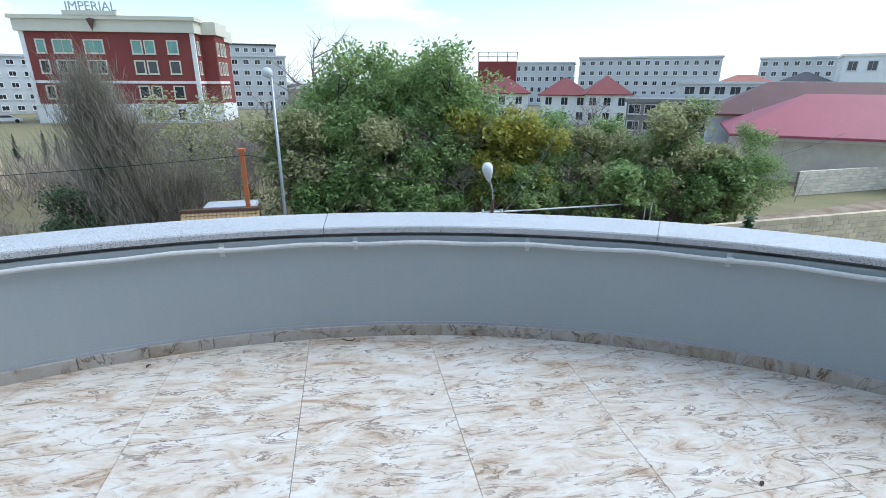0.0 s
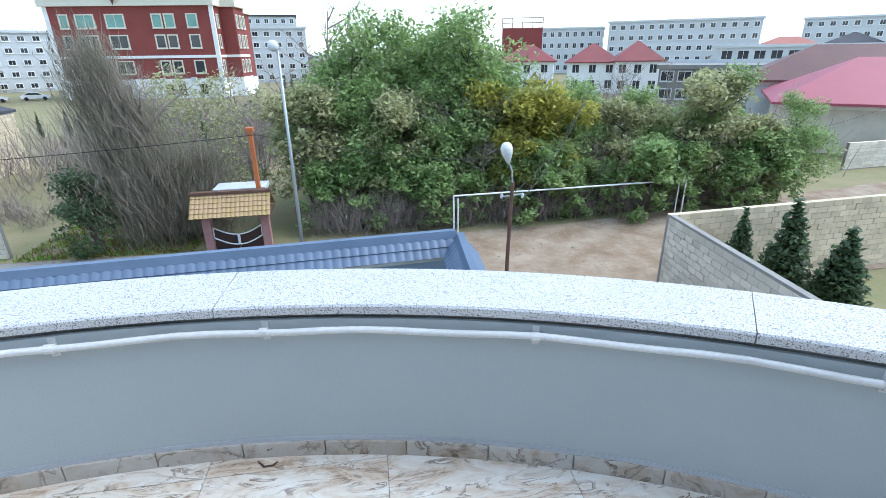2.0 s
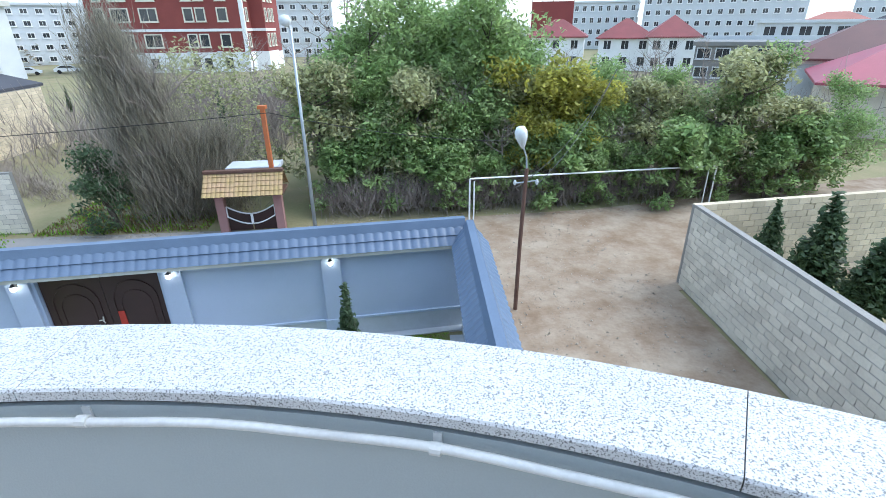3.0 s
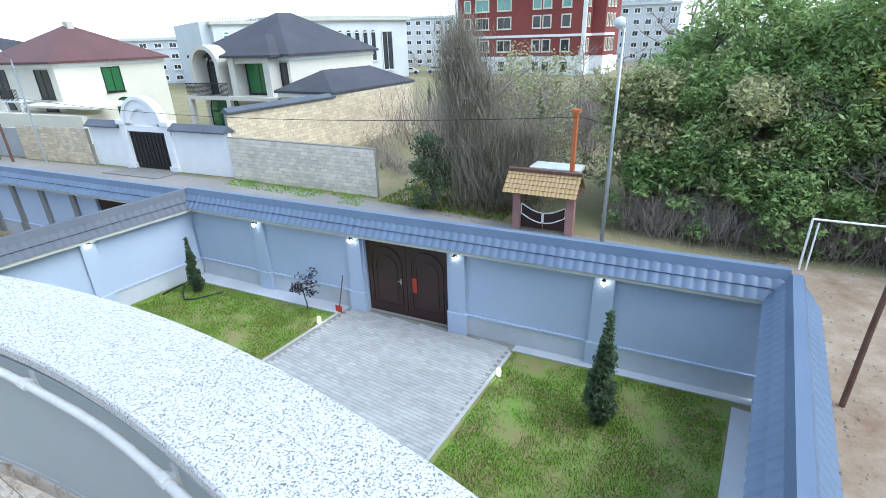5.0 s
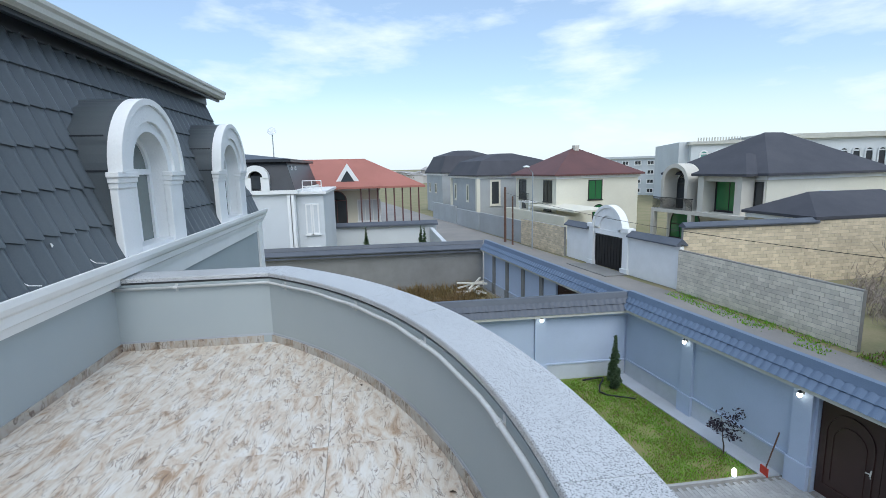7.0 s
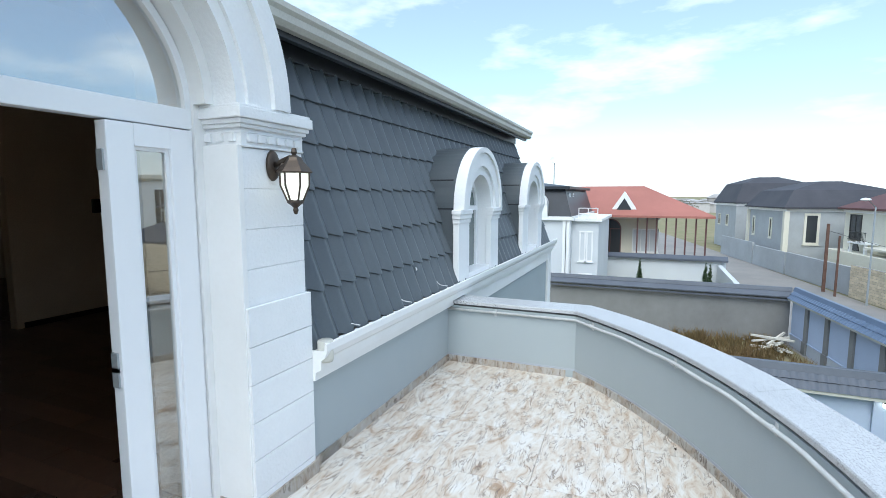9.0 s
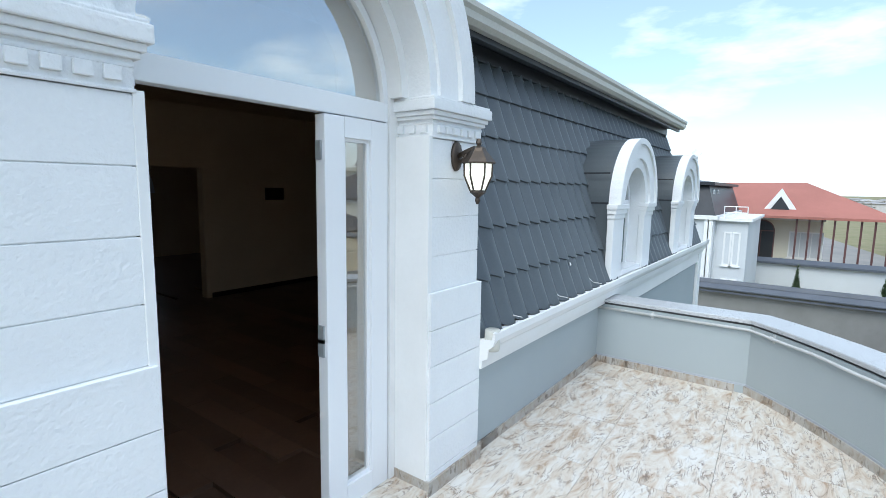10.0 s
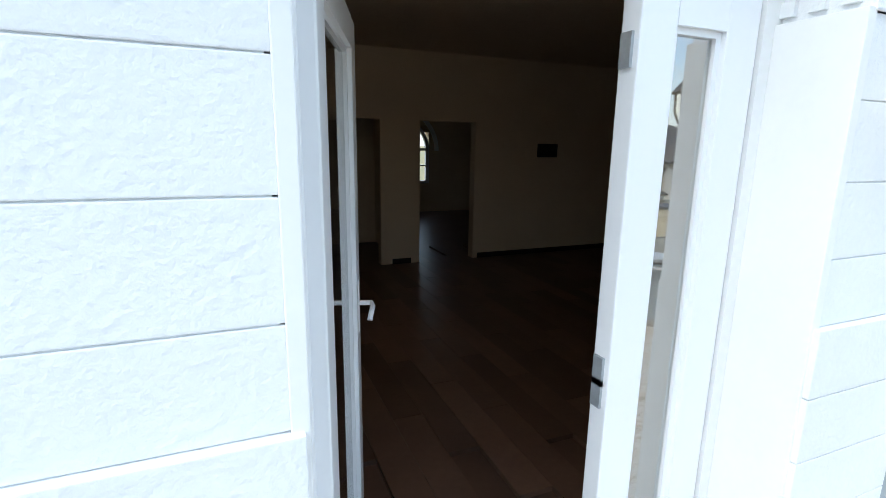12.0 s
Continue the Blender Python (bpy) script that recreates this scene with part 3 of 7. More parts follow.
for x, s, lean in ((HX0, 1, RX0 - HX0), (HX1, -1, 0.4)):  # end slopes
    bm = bmesh.new()
    strip(bm, [[(x, PY0, 0.66), (x, HY1, 0.66), (x + s * 0.25, HY1, 0.66), (x + s * 0.25, PY0, 0.66)], [(x + s * lean, PY1, 2.80), (x + s * lean, HY1, 2.80), (x + s * (lean + 0.25), HY1, 2.80), (x + s * (lean + 0.25), PY1, 2.80)]])
    part("end_slope", bm, M_SLATE, roof)


def arch_ring(bm, cx, cz, r0, r1, y0, y1, n=28, a0=0.0, a1=math.pi):
    strip(bm, [[(cx + r0 * math.cos(a), y0, cz + r0 * math.sin(a)), (cx + r1 * math.cos(a), y0, cz + r1 * math.sin(a)), (cx + r1 * math.cos(a), y1, cz + r1 * math.sin(a)), (cx + r0 * math.cos(a), y1, cz + r0 * math.sin(a))] for a in (a0 + (a1 - a0) * i / n for i in range(n + 1))])


def half_disc(bm, cx, cz, r, y0, y1, n=24):
    pts = [(cx + r * math.cos(math.pi * i / n), cz + r * math.sin(math.pi * i / n)) for i in range(n + 1)]
    lo, hi = [bm.verts.new((x, y0, z)) for x, z in pts], [bm.verts.new((x, y1, z)) for x, z in pts]
    bm.faces.new(lo)
    bm.faces.new(hi[::-1])
    for i in range(n + 1):
        j = (i + 1) % (n + 1)
        bm.faces.new((lo[i], hi[i], hi[j], lo[j]))


# dormers
def dormer(cx):
    d = thing("dormer_window", "white arched dormer window with dark metal cheeks", "dormer", group="dormers on the mansard", kind="structure")
    yf, zs = 0.27, 1.56
    b = bmesh.new()
    for s in (-1, 1):
        x0, x1 = sorted((cx + s * 0.40, cx + s * 0.74))
        box(b, x0, x1, yf - 0.07, yf, 0.80, zs - 0.10, bevel=0.012)
        x0, x1 = sorted((cx + s * 0.40, cx + s * 0.448))
        box(b, x0, x1, yf - 0.25, yf - 0.07, 0.80, zs + 0.03)
    part("pilaster", b, M_WHITE, d)
    b = bmesh.new()
    for s in (-1, 1):
        for k, (z0, z1, o) in enumerate(((zs - 0.12, zs - 0.07, 0.012), (zs - 0.07, zs - 0.02, 0.025), (zs - 0.02, zs + 0.03, 0.04))):
            x0, x1 = sorted((cx + s * (0.40 - o * 0.3), cx + s * (0.74 + o)))
            box(b, x0, x1, yf - 0.07, yf + o, z0, z1, bevel=0.008)
    part("capital", b, M_WHITE, d)
    b = bmesh.new()
    arch_ring(b, cx, zs + 0.03, 0.40, 0.72, yf - 0.07, yf)
    arch_ring(b, cx, zs + 0.03, 0.40, 0.43, yf - 0.25, yf - 0.07)
    arch_ring(b, cx, zs + 0.03, 0.50, 0.66, yf, yf + 0.03)
    arch_ring(b, cx, zs + 0.03, 0.66, 0.72, yf, yf + 0.055)
    part("archivolt", b, M_WHITE, d)
    b = bmesh.new()
    arch_ring(b, cx, zs + 0.03, 0.43, 0.715, -0.46, yf - 0.07)
    for s in (-1, 1):
        xa, xb = sorted((cx + s * 0.45, cx + s * 0.715))
        strip(b, [[(x, yf - 0.07, 0.80), (x, 0.0, 0.80), (x, -0.36, zs + 0.03), (x, yf - 0.07, zs + 0.03)] for x in (xa, xb)])
    part("metal_cheek", b, M_SLATE, d, "dark metal hood and cheeks")
    b = bmesh.new()
    for s in (-1, 1):
        box(b, cx + s * 0.717 - 0.004, cx + s * 0.717 + 0.004, -0.3, yf - 0.07, 1.592, 1.61)
        box(b, cx + s * 0.717 - 0.004, cx + s * 0.717 + 0.004, -0.3, yf - 0.07, 1.90, 1.915)
    part("seam", b, M_FLASH, d)
    b = bmesh.new()
    for x0, x1 in ((cx - 0.40, cx - 0.34), (cx + 0.34, cx + 0.40), (cx - 0.03, cx + 0.03)):
        box(b, x0, x1, 0.045, 0.09, 0.86, zs + 0.03)
    arch_ring(b, cx, zs + 0.03, 0.34, 0.40, 0.045, 0.09)
    box(b, cx - 0.40, cx + 0.40, 0.045, yf - 0.02, 0.80, 0.86)
    box(b, cx - 0.34, cx + 0.34, 0.045, 0.09, zs, zs + 0.06)
    part("window_frame", b, M_PVC, d)
    b = bmesh.new()
    box(b, cx - 0.42, cx + 0.42, -0.04, 0.04, 0.80, zs + 0.03)
    half_disc(b, cx, zs + 0.03, 0.42, -0.04, 0.04)
    part("back_panel", b, M_WHITE, d)
    b = bmesh.new()
    box(b, cx - 0.34, cx + 0.34, 0.05, 0.062, 0.86, zs)
    half_disc(b, cx, zs + 0.06, 0.34, 0.05, 0.062)
    part("pane", b, M_DIMWIN, d, "dim grey-green glass")
    return d


for cx in DORMERS:
    dormer(cx)

# ---- terrace door surround ----
portal = thing("door_surround", "white rusticated pilasters and arch round the terrace door", "door surround", kind="structure")
XP = ((-0.68, -0.22), (1.20, 1.66))
YP = 0.25
GROOVES = (0.12, 0.33, 0.54, 0.75, 0.955, 1.165, 1.36, 1.57, 1.78, 1.99)
for x0, x1 in XP:
    for z0, z1 in zip(GROOVES, GROOVES[1:]):
        bm = bmesh.new()
        g = 0.0016
        low = z1 < 1.2
        o = 0.022 if low else 0.0
        box(bm, x0 - o, x1 + o, -0.06, YP + o, z0 + g, z1 - g, bevel=0.003)
        part("stone_course", bm, M_WHITE, portal)
    bm = bmesh.new()
    box(bm, x0 + 0.01, x1 - 0.01, -0.07, YP - 0.006, 0, 2.0)
    part("pilaster_core", bm, M_WHITE, portal)
    bm = bmesh.new()
    box(bm, x0 - 0.022, x1 + 0.022, -0.06, YP + 0.022, 0.0, 0.118, bevel=0.006)
    part("base_course", bm, M_WHITE, portal)
    bm = bmesh.new()
    box(bm, x0 - 0.036, x1 + 0.036, YP + 0.022, YP + 0.034, 0.0, 0.085)
    box(bm, x0 - 0.036, x0 - 0.022, 0.02, YP + 0.022, 0.0, 0.085)
    box(bm, x1 + 0.022, x1 + 0.036, 0.02, YP + 0.022, 0.0, 0.085)
    part("base_skirting", bm, M_SKIRT, portal, "brown marble skirting")
    # capital with dentils
    bm = bmesh.new()
    box(bm, x0 - 0.004, x1 + 0.004, -0.06, YP + 0.004, 1.99, 2.085)
    for z0, z1, o in ((1.99, 2.003, 0.010), (2.06, 2.075, 0.008), (2.085, 2.105, 0.022), (2.105, 2.13, 0.034), (2.13, 2.185, 0.05), (2.185, 2.20, 0.04)):
        box(bm, x0 - o, x1 + o, -0.06, YP + o, z0, z1, bevel=0.006)
    part("capital", bm, M_WHITE, portal, "moulded capital")
    n_d = 6
    for i in range(n_d):
        xa = x0 + 0.02 + (x1 - x0 - 0.04) * (i + 0.15) / n_d
        bm = bmesh.new()
        box(bm, xa, xa + 0.045, YP, YP + 0.02, 2.018, 2.058, bevel=0.003)
        part("dentil", bm, M_WHITE, portal)
    for i in range(3):
        for xs, s in ((x0, -1), (x1, 1)):
            bm = bmesh.new()
            ya = 0.02 + i * 0.08
            box(bm, min(xs, xs + s * 0.02), max(xs, xs + s * 0.02), ya, ya + 0.04, 2.018, 2.058)
            part("dentil", bm, M_WHITE, portal)
bm = bmesh.new()
arch_ring(bm, DX, 2.20, 0.69, 1.02, -0.06, YP, 40)
arch_ring(bm, DX, 2.20, 0.75, 0.96, YP, YP + 0.02, 40)
arch_ring(bm, DX, 2.20, 0.91, 1.03, YP, YP + 0.05, 40)
part("archivolt", bm, M_WHITE, portal, "moulded arch over the door")
bm = bmesh.new()
arch_ring(bm, DX, 2.20, 0.635, 0.70, -0.06, 0.10, 40)
for x0, x1 in ((-0.225, -0.145), (1.145, 1.205)):
    box(bm, x0, x1, -0.06, 0.02, 0.0, 2.20)
for x0, x1 in ((-0.2215, -0.188), (1.168, 1.2015)):
    box(bm, x0, x1, 0.02, YP + 0.004, 0.0, 2.0, bevel=0.003)
part("reveal", bm, M_TRIM, portal, "smooth white door reveal")
bm = bmesh.new()
arch_ring(bm, DX, 2.20, 1.0, 1.02, -0.75, -0.05, 32)
part("hood", bm, M_SLATE, portal, "dark metal hood behind the arch")

bm = bmesh.new()
box(bm, -0.22, 1.20, -0.06, 0.27, 0.001, 0.03, bevel=0.004)
part("threshold", bm, M_TILE, portal, "cream marble threshold")

# ---- terrace door ----
FY = 0.0
door = thing("door_terrace", "white framed glazed terrace door with one leaf open inwards", "door", kind="structure")
FX0, FX1 = -0.145, 1.145
bm = bmesh.new()
box(bm, FX0 - 0.02, FX0 + 0.012, FY - 0.06, FY, 0.0, 2.17, bevel=0.004)
box(bm, FX1 - 0.012, FX1 + 0.02, FY - 0.06, FY, 0.0, 2.17, bevel=0.004)
box(bm, FX0, FX1, FY - 0.065, FY + 0.004, 2.075, 2.175, bevel=0.006)
arch_ring(bm, DX, 2.17, 0.605, 0.645, FY - 0.06, FY, 36)
box(bm, FX0, FX1, FY - 0.065, FY + 0.01, -0.01, 0.03, bevel=0.004)
part("door_frame", bm, M_PVC, door)
bm = bmesh.new()
half_disc(bm, DX, 2.175, 0.607, FY - 0.036, FY - 0.026, 32)
fan = part("fanlight_pane", bm, M_FANGLASS, door, "half-round clear glass pane")


def leaf(name, w, m, handle):
    """A glazed leaf, its hinge edge at x = 0, running to x = w."""
    f = bmesh.new()
    s, zt, zb = 0.125 if w < 0.5 else 0.11, 2.068, 0.03
    for x0, x1 in ((0, s), (w - s, w)):
        box(f, x0, x1, -0.035, 0.035, zb, zt, bevel=0.006)
    box(f, s, w - s, -0.035, 0.035, zb, zb + 0.115)
    box(f, s, w - s, -0.035, 0.035, zt - 0.10, zt)
    for x0, x1, z0, z1 in ((s, s + 0.018, zb + 0.115, zt - 0.10), (w - s - 0.018, w - s, zb + 0.115, zt - 0.10), (s + 0.018, w - s - 0.018, zb + 0.115, zb + 0.133), (s + 0.018, w - s - 0.018, zt - 0.118, zt - 0.10)):
        box(f, x0, x1, -0.018, 0.018, z0, z1)
    o = part(name, f, M_PVC, door)
    o.matrix_world = m
    g = bmesh.new()
    box(g, s + 0.012, w - s - 0.012, -0.006, 0.006, zb + 0.12, zt - 0.105)
    p = part("pane", g, M_GLASS, o)
    p.matrix_world = m
    p.visible_shadow = False
    if handle:
        h = bmesh.new()
        for sgn in (-1, 1):
            box(h, w - 0.075, w - 0.045, sgn * 0.035 - 0.004, sgn * 0.035 + 0.004, 0.93, 1.14, bevel=0.003)
            tube(h, [(w - 0.06, sgn * 0.036, 1.05), (w - 0.06, sgn * 0.085, 1.05), (w - 0.10, sgn * 0.092, 1.05), (w - 0.15, sgn * 0.09, 1.045), (w - 0.17, sgn * 0.085, 1.02)], 0.010, 8)
        q = part("handle", h, M_PVC, o, "white lever handles")
        q.matrix_world = m
    return o


fan.visible_shadow = False
fixed = leaf("fixed_leaf", 0.43, pose(-0.133, -0.02, 0), False)
bm = bmesh.new()
for z in (0.93, 1.0, 1.9):
    box(bm, 0.297, 0.306, -0.045, -0.005, z - 0.045, z + 0.045)
part("lock_plate", bm, M_GALV, fixed, "metal lock keeps").matrix_world = Matrix.Identity(4)
leaf("open_leaf", 0.80, pose(1.122, -0.05, 0, 0, 0, -108), True)

# ---- the dark room behind the door ----
bm = bmesh.new()
box(bm, HX0 + 0.3, HX1 - 0.3, HY1 + 0.3, YF - 0.3, -0.30, -0.03)
structure("floor_room", bm, M_FLOORW, "dark walnut plank floor of the upper room", "floor")
bm = bmesh.new()
box(bm, HX0 + 0.4, HX1 - 0.4, HY1 + 0.3, -0.65, 2.86, 2.895)
structure("ceiling_room", bm, M_ROOMWALL, "beige ceiling of the dark room", "ceiling")
bm = bmesh.new()
YW = -5.4
for x0, x1, z0, z1 in ((-8.0, -1.90, 0, 2.86), (-1.06, -0.50, 0, 2.86), (0.42, 8.5, 0, 2.86), (-1.90, -1.06, 1.97, 2.86), (-0.50, 0.42, 1.97, 2.86)):
    box(bm, x0, x1, YW - 0.15, YW, z0, z1)
rw = structure("wall_room", bm, M_ROOMWALL, "beige inner wall with two doorways", "wall")
bm = bmesh.new()
box(bm, -8.0, -1.98, YW, YW + 0.012, 0.0, 0.075)
box(bm, -0.93, -0.66, YW, YW + 0.012, 0.0, 0.075)
part("baseboard", bm, M_BLACK, rw, "dark skirting board")
# added partition: blocks the bright back window so the left doorway stays dark
bm = bmesh.new()
box(bm, -1.0, -0.85, -8.5, YW - 0.15, 0, 2.86)
box(bm, -0.85, 1.2, -7.2, -7.05, 0, 2.86)
structure("wall_corridor", bm, M_ROOMWALL, "added beige partition that keeps the back window out of the left doorway", "wall")
bm = bmesh.new()
box(bm, -0.68, -0.45, -0.62, -0.36, 0, 2.86)
box(bm, HX0 + 0.4, -0.68, -0.62, -0.47, 0.0, 2.86)
box(bm, 1.62, HX1 - 0.4, -0.62, -0.47, 0.0, 2.86)
box(bm, -0.68, -0.19, -0.47, -0.06, 0, 2.86)
box(bm, 1.165, 1.64, -0.62, -0.06, 0, 2.86)
wf = structure("wall_room_front", bm, M_ROOMWALL, "beige inner side of the front wall", "wall")
bm = bmesh.new()
arch_ring(bm, DX, 2.17, 0.63, 1.0, -0.35, -0.06, 28)
box(bm, -0.68, 1.64, -0.62, -0.36, 2.60, 2.86)
part("lintel", bm, M_ROOMWALL, wf)
bm = bmesh.new()
box(bm, -3.28, -2.94, YW, YW + 0.04, 1.49, 1.69, bevel=0.006)
p = thing("wall_panel", "black control panel on the beige room wall", "control panel")
part("case", bm, M_BLACK, p)
bm = bmesh.new()
for x0, x1, z0, z1 in ((-3.2, -3.12, 0.75, 1.55), (-1.68, -1.60, 0.75, 1.55), (-2.43, -2.37, 0.75, 1.55), (-3.2, -1.6, 0.69, 0.76), (-3.12, -1.68, 1.50, 1.56), (-3.12, -1.68, 1.12, 1.15)):
    box(bm, x0, x1, HY1 + 0.22, HY1 + 0.32, z0, z1)
arch_ring(bm, -2.4, 1.50, 0.72, 0.80, HY1 + 0.22, HY1 + 0.32)
arch_ring(bm, -2.4, 1.50, 0.95, 1.05, HY1 + 0.30, HY1 + 0.34)
wb = thing("window_back", "white arched window at the far end of the back room", "window", kind="structure")
part("window_frame", bm, M_PVC, wb)

# chandelier in the room
M_CUP = glow("lit_alabaster_cup", (1.0, 0.78, 0.52), 0.45)
M_CRYSTAL = glass_material("crystal", (0.95, 0.95, 0.95), 0.0, 1.6)
ch = thing("chandelier", "brass chandelier with alabaster cups and crystal drops", "chandelier", pose(0.80, -1.38, 2.86))
b = bmesh.new()
lathe(b, [(0.005, -0.03), (0.05, -0.025), (0.065, 0.0)], (0, 0, 0), 16)
tube(b, [(0, 0, 0), (0, 0, -0.2), (0, 0, -0.36)], 0.010, 8)
lathe(b, [(0.004, -0.40), (0.03, -0.38), (0.045, -0.34), (0.02, -0.30), (0.012, -0.26)], (0, 0, 0), 16)
part("stem", b, M_BRONZE, ch, smooth=True)
for i in range(5):
    a = 2 * math.pi * i / 5 + 0.4
    c, s = math.cos(a), math.sin(a)
    b = bmesh.new()
    tube(b, [(0.03 * c, 0.03 * s, -0.34), (0.12 * c, 0.12 * s, -0.39), (0.22 * c, 0.22 * s, -0.34), (0.26 * c, 0.26 * s, -0.27)], 0.007, 6)
    arm = part("arm", b, M_BRONZE, ch, smooth=True)
    b = bmesh.new()
    lathe(b, [(0.008, -0.27), (0.035, -0.262), (0.06, -0.235), (0.078, -0.19), (0.074, -0.19), (0.056, -0.23), (0.01, -0.262)], (0.26 * c, 0.26 * s, 0), 16)
    part("cup", b, M_CUP, arm, "warm alabaster cup", smooth=True)
    for k in range(3):
        b = bmesh.new()
        r = 0.12 + 0.06 * k
        z = -0.415 + 0.012 * k
        tube(b, [(r * c, r * s, z + 0.035), (r * c, r * s, z + 0.016)], 0.001, 4)
        lathe(b, [(0.0006, -0.022), (0.010, 0.0), (0.0006, 0.016)], (r * c, r * s, z), 6)
        part("crystal", b, M_CRYSTAL, ch)
lamp_ch = new("chandelier_light", bpy.data.lights.new("chandelier_light", "POINT"))
lamp_ch.data.energy, lamp_ch.data.color, lamp_ch.data.shadow_soft_size = 5.0, (1.0, 0.80, 0.58), 0.1
lamp_ch.location = (0.80, -1.38, 2.60)
# paint blots left on the tiles
for x, y, z, r in ((1.72, 0.22, 0.95, 0.016), (1.76, 0.21, 1.01, 0.008), (-1.31, 0.115, 1.31, 0.02), (-1.9, -0.05, 1.88, 0.016), (-2.4, 0.17, 1.05, 0.012)):
    b = bmesh.new()
    k = (z - PZ0) / (PZ1 - PZ0)
    c = Vector((x, PY0 + (PY1 - PY0) * k, z)) + SN * 0.03
    up = Vector((0, (PY1 - PY0) / SL, (PZ1 - PZ0) / SL))
    rim = [c + (Vector((1, 0, 0)) * math.cos(a) * 0.8 + up * math.sin(a) * 1.2) * r * (1 + 0.35 * math.sin(3 * a + x)) for a in (2 * math.pi * i / 14 for i in range(14))]
    strip(b, [[p for p in rim], [p + SN * 0.006 for p in rim]])
    part("paint_blot", b, M_TRIM, roof, "white paint blot")

# ---- yard walls with tiled copings ----
def tiled_slope(bm, L, y0, z0, y1, z1, courses=3, pitch=0.22):
    """Wavy tile courses from the eave (y0, z0) up to the ridge (y1, z1), L metres long."""
    s = math.hypot(y1 - y0, z1 - z0)
    nrm = Vector((0, -(z1 - z0), y1 - y0)) / s
    if nrm.z < 0:
        nrm = -nrm
    nx = max(8, int(L / (pitch / 8)))
    rows = []
    for c in range(courses):
        for f, lift in ((0.0, 0.03), (1.0, 0.0)):
            rows.append(((c + f) / courses, lift))
    vv = []
    for k, lift in rows:
        row = []
        for i in range(nx + 1):
            x = L * i / nx
            w = 0.032 * abs(math.sin(math.pi * x / pitch)) ** 0.6
            p = Vector((x, y0 + (y1 - y0) * k, z0 + (z1 - z0) * k)) + nrm * (w + lift)
            row.append(bm.verts.new(p))
        vv.append(row)
    for k, (a, b) in enumerate(zip(vv, vv[1:])):
        if k % 2:  # the step between two courses keeps a crisp edge
            a, b = [bm.verts.new(v.co) for v in a], [bm.verts.new(v.co) for v in b]
        for i in range(nx):
            bm.faces.new((a[i], a[i + 1], b[i + 1], b[i]))


def yard_wall(name, p, q, label, inner, tiled=True, top=-2.88, skip=(), wall_mat=None, roof_mat=None, thick=0.28):
    """A wall from p to q whose yard side lies on the side `inner` (+1: left of the way); skip: stretches left open."""
    m, L = along(p, q)
    wall_mat, roof_mat = wall_mat or M_BLUEWALL, roof_mat or M_BLUEROOF
    b = bmesh.new()
    y0, y1 = (-thick, 0.0) if inner > 0 else (0.0, thick)
    zt = top - 0.62
    x = 0.0
    for a, c in list(skip) + [(L, L)]:
        if a > x:
            box(b, x, a, y0, y1, G - 0.1, zt)
        x = c
    box(b, 0, L, y0, y1, zt, top - 0.08)
    w = tagged(part(name, b, wall_mat), label, "wall", kind="structure")
    w.matrix_world = m
    # plinth with its band
    b, b2 = bmesh.new(), bmesh.new()
    s = inner
    x = 0.0
    for a, c in list(skip) + [(L, L)]:
        if a > x + 0.05:
            ya, yb = sorted((0.0, s * 0.035))
            box(b, x, a, ya, yb, G - 0.05, G + 0.55)
            ya, yb = sorted((0.0, s * 0.06))
            box(b2, x, a, ya, yb, G + 0.55, G + 0.61, bevel=0.01)
        x = c
    if wall_mat is M_BLUEWALL:
        o = part("plinth", b, M_PLINTH, w)
        o.matrix_world = m
        o = part("plinth_band", b2, M_BLUEWALL, w)
        o.matrix_world = m
    b = bmesh.new()
    yc = (y0 + y1) / 2
    if tiled:
        for sg in (-1, 1):
            tiled_slope(b, L, yc + sg * 0.42, top - 0.52, yc + sg * 0.10, top - 0.104, 2)
        o = part("roof_tiles", b, roof_mat, w, "blue-grey tiled wall coping", smooth=True)
    else:
        strip(b, [[(x, yc - 0.40, top - 0.42), (x, yc - 0.40, top - 0.36), (x, yc, top - 0.02), (x, yc + 0.40, top - 0.36), (x, yc + 0.40, top - 0.42)] for x in (0, L)])
        o = part("coping", b, roof_mat, w, "dark metal wall coping")
    o.matrix_world = m
    b = bmesh.new()
    strip(b, [[(x, yc - 0.16, top - 0.13), (x, yc - 0.085, top + 0.06), (x, yc + 0.085, top + 0.06), (x, yc + 0.16, top - 0.13)] for x in (-0.05, L + 0.05)])
    o = part("ridge_cap", b, roof_mat, w)
    o.matrix_world = m
    b = bmesh.new()
    for sg in (-1, 1):
        ya, yb = sorted((yc + sg * 0.36, yc + sg * 0.43))
        box(b, 0, L, ya, yb, top - 0.585, top - 0.50)
    o = part("eaves_board", b, M_GUTTER if tiled else roof_mat, w)
    o.matrix_world = m
    return w, m, L


PW, QW = (-14.05, 11.08), (2.33, 13.22)
GATE_A, GATE_B = -7.33, -4.80
wm, wL = along(PW, QW)
cos8 = (QW[0] - PW[0]) / wL
ga, gb = (GATE_A - PW[0]) / cos8, (GATE_B - PW[0]) / cos8
street_wall, wm, wL = yard_wall("wall_yard_street", PW, QW, "blue-grey street wall with tiled coping and gate opening", -1, skip=[(ga, gb)])
yard_wall("wall_yard_west", (-14.05, -12), (-14.05, 11.0), "grey yard wall with dark tiled coping", -1, tiled=True, top=-2.93, roof_mat=M_GREYROOF)
yard_wall("wall_yard_east", (2.33, -12), (2.33, 13.1), "blue-grey yard wall along the side road", 1)
m2_, L2 = along((-27.8, 8.98), (-14.3, 11.03))
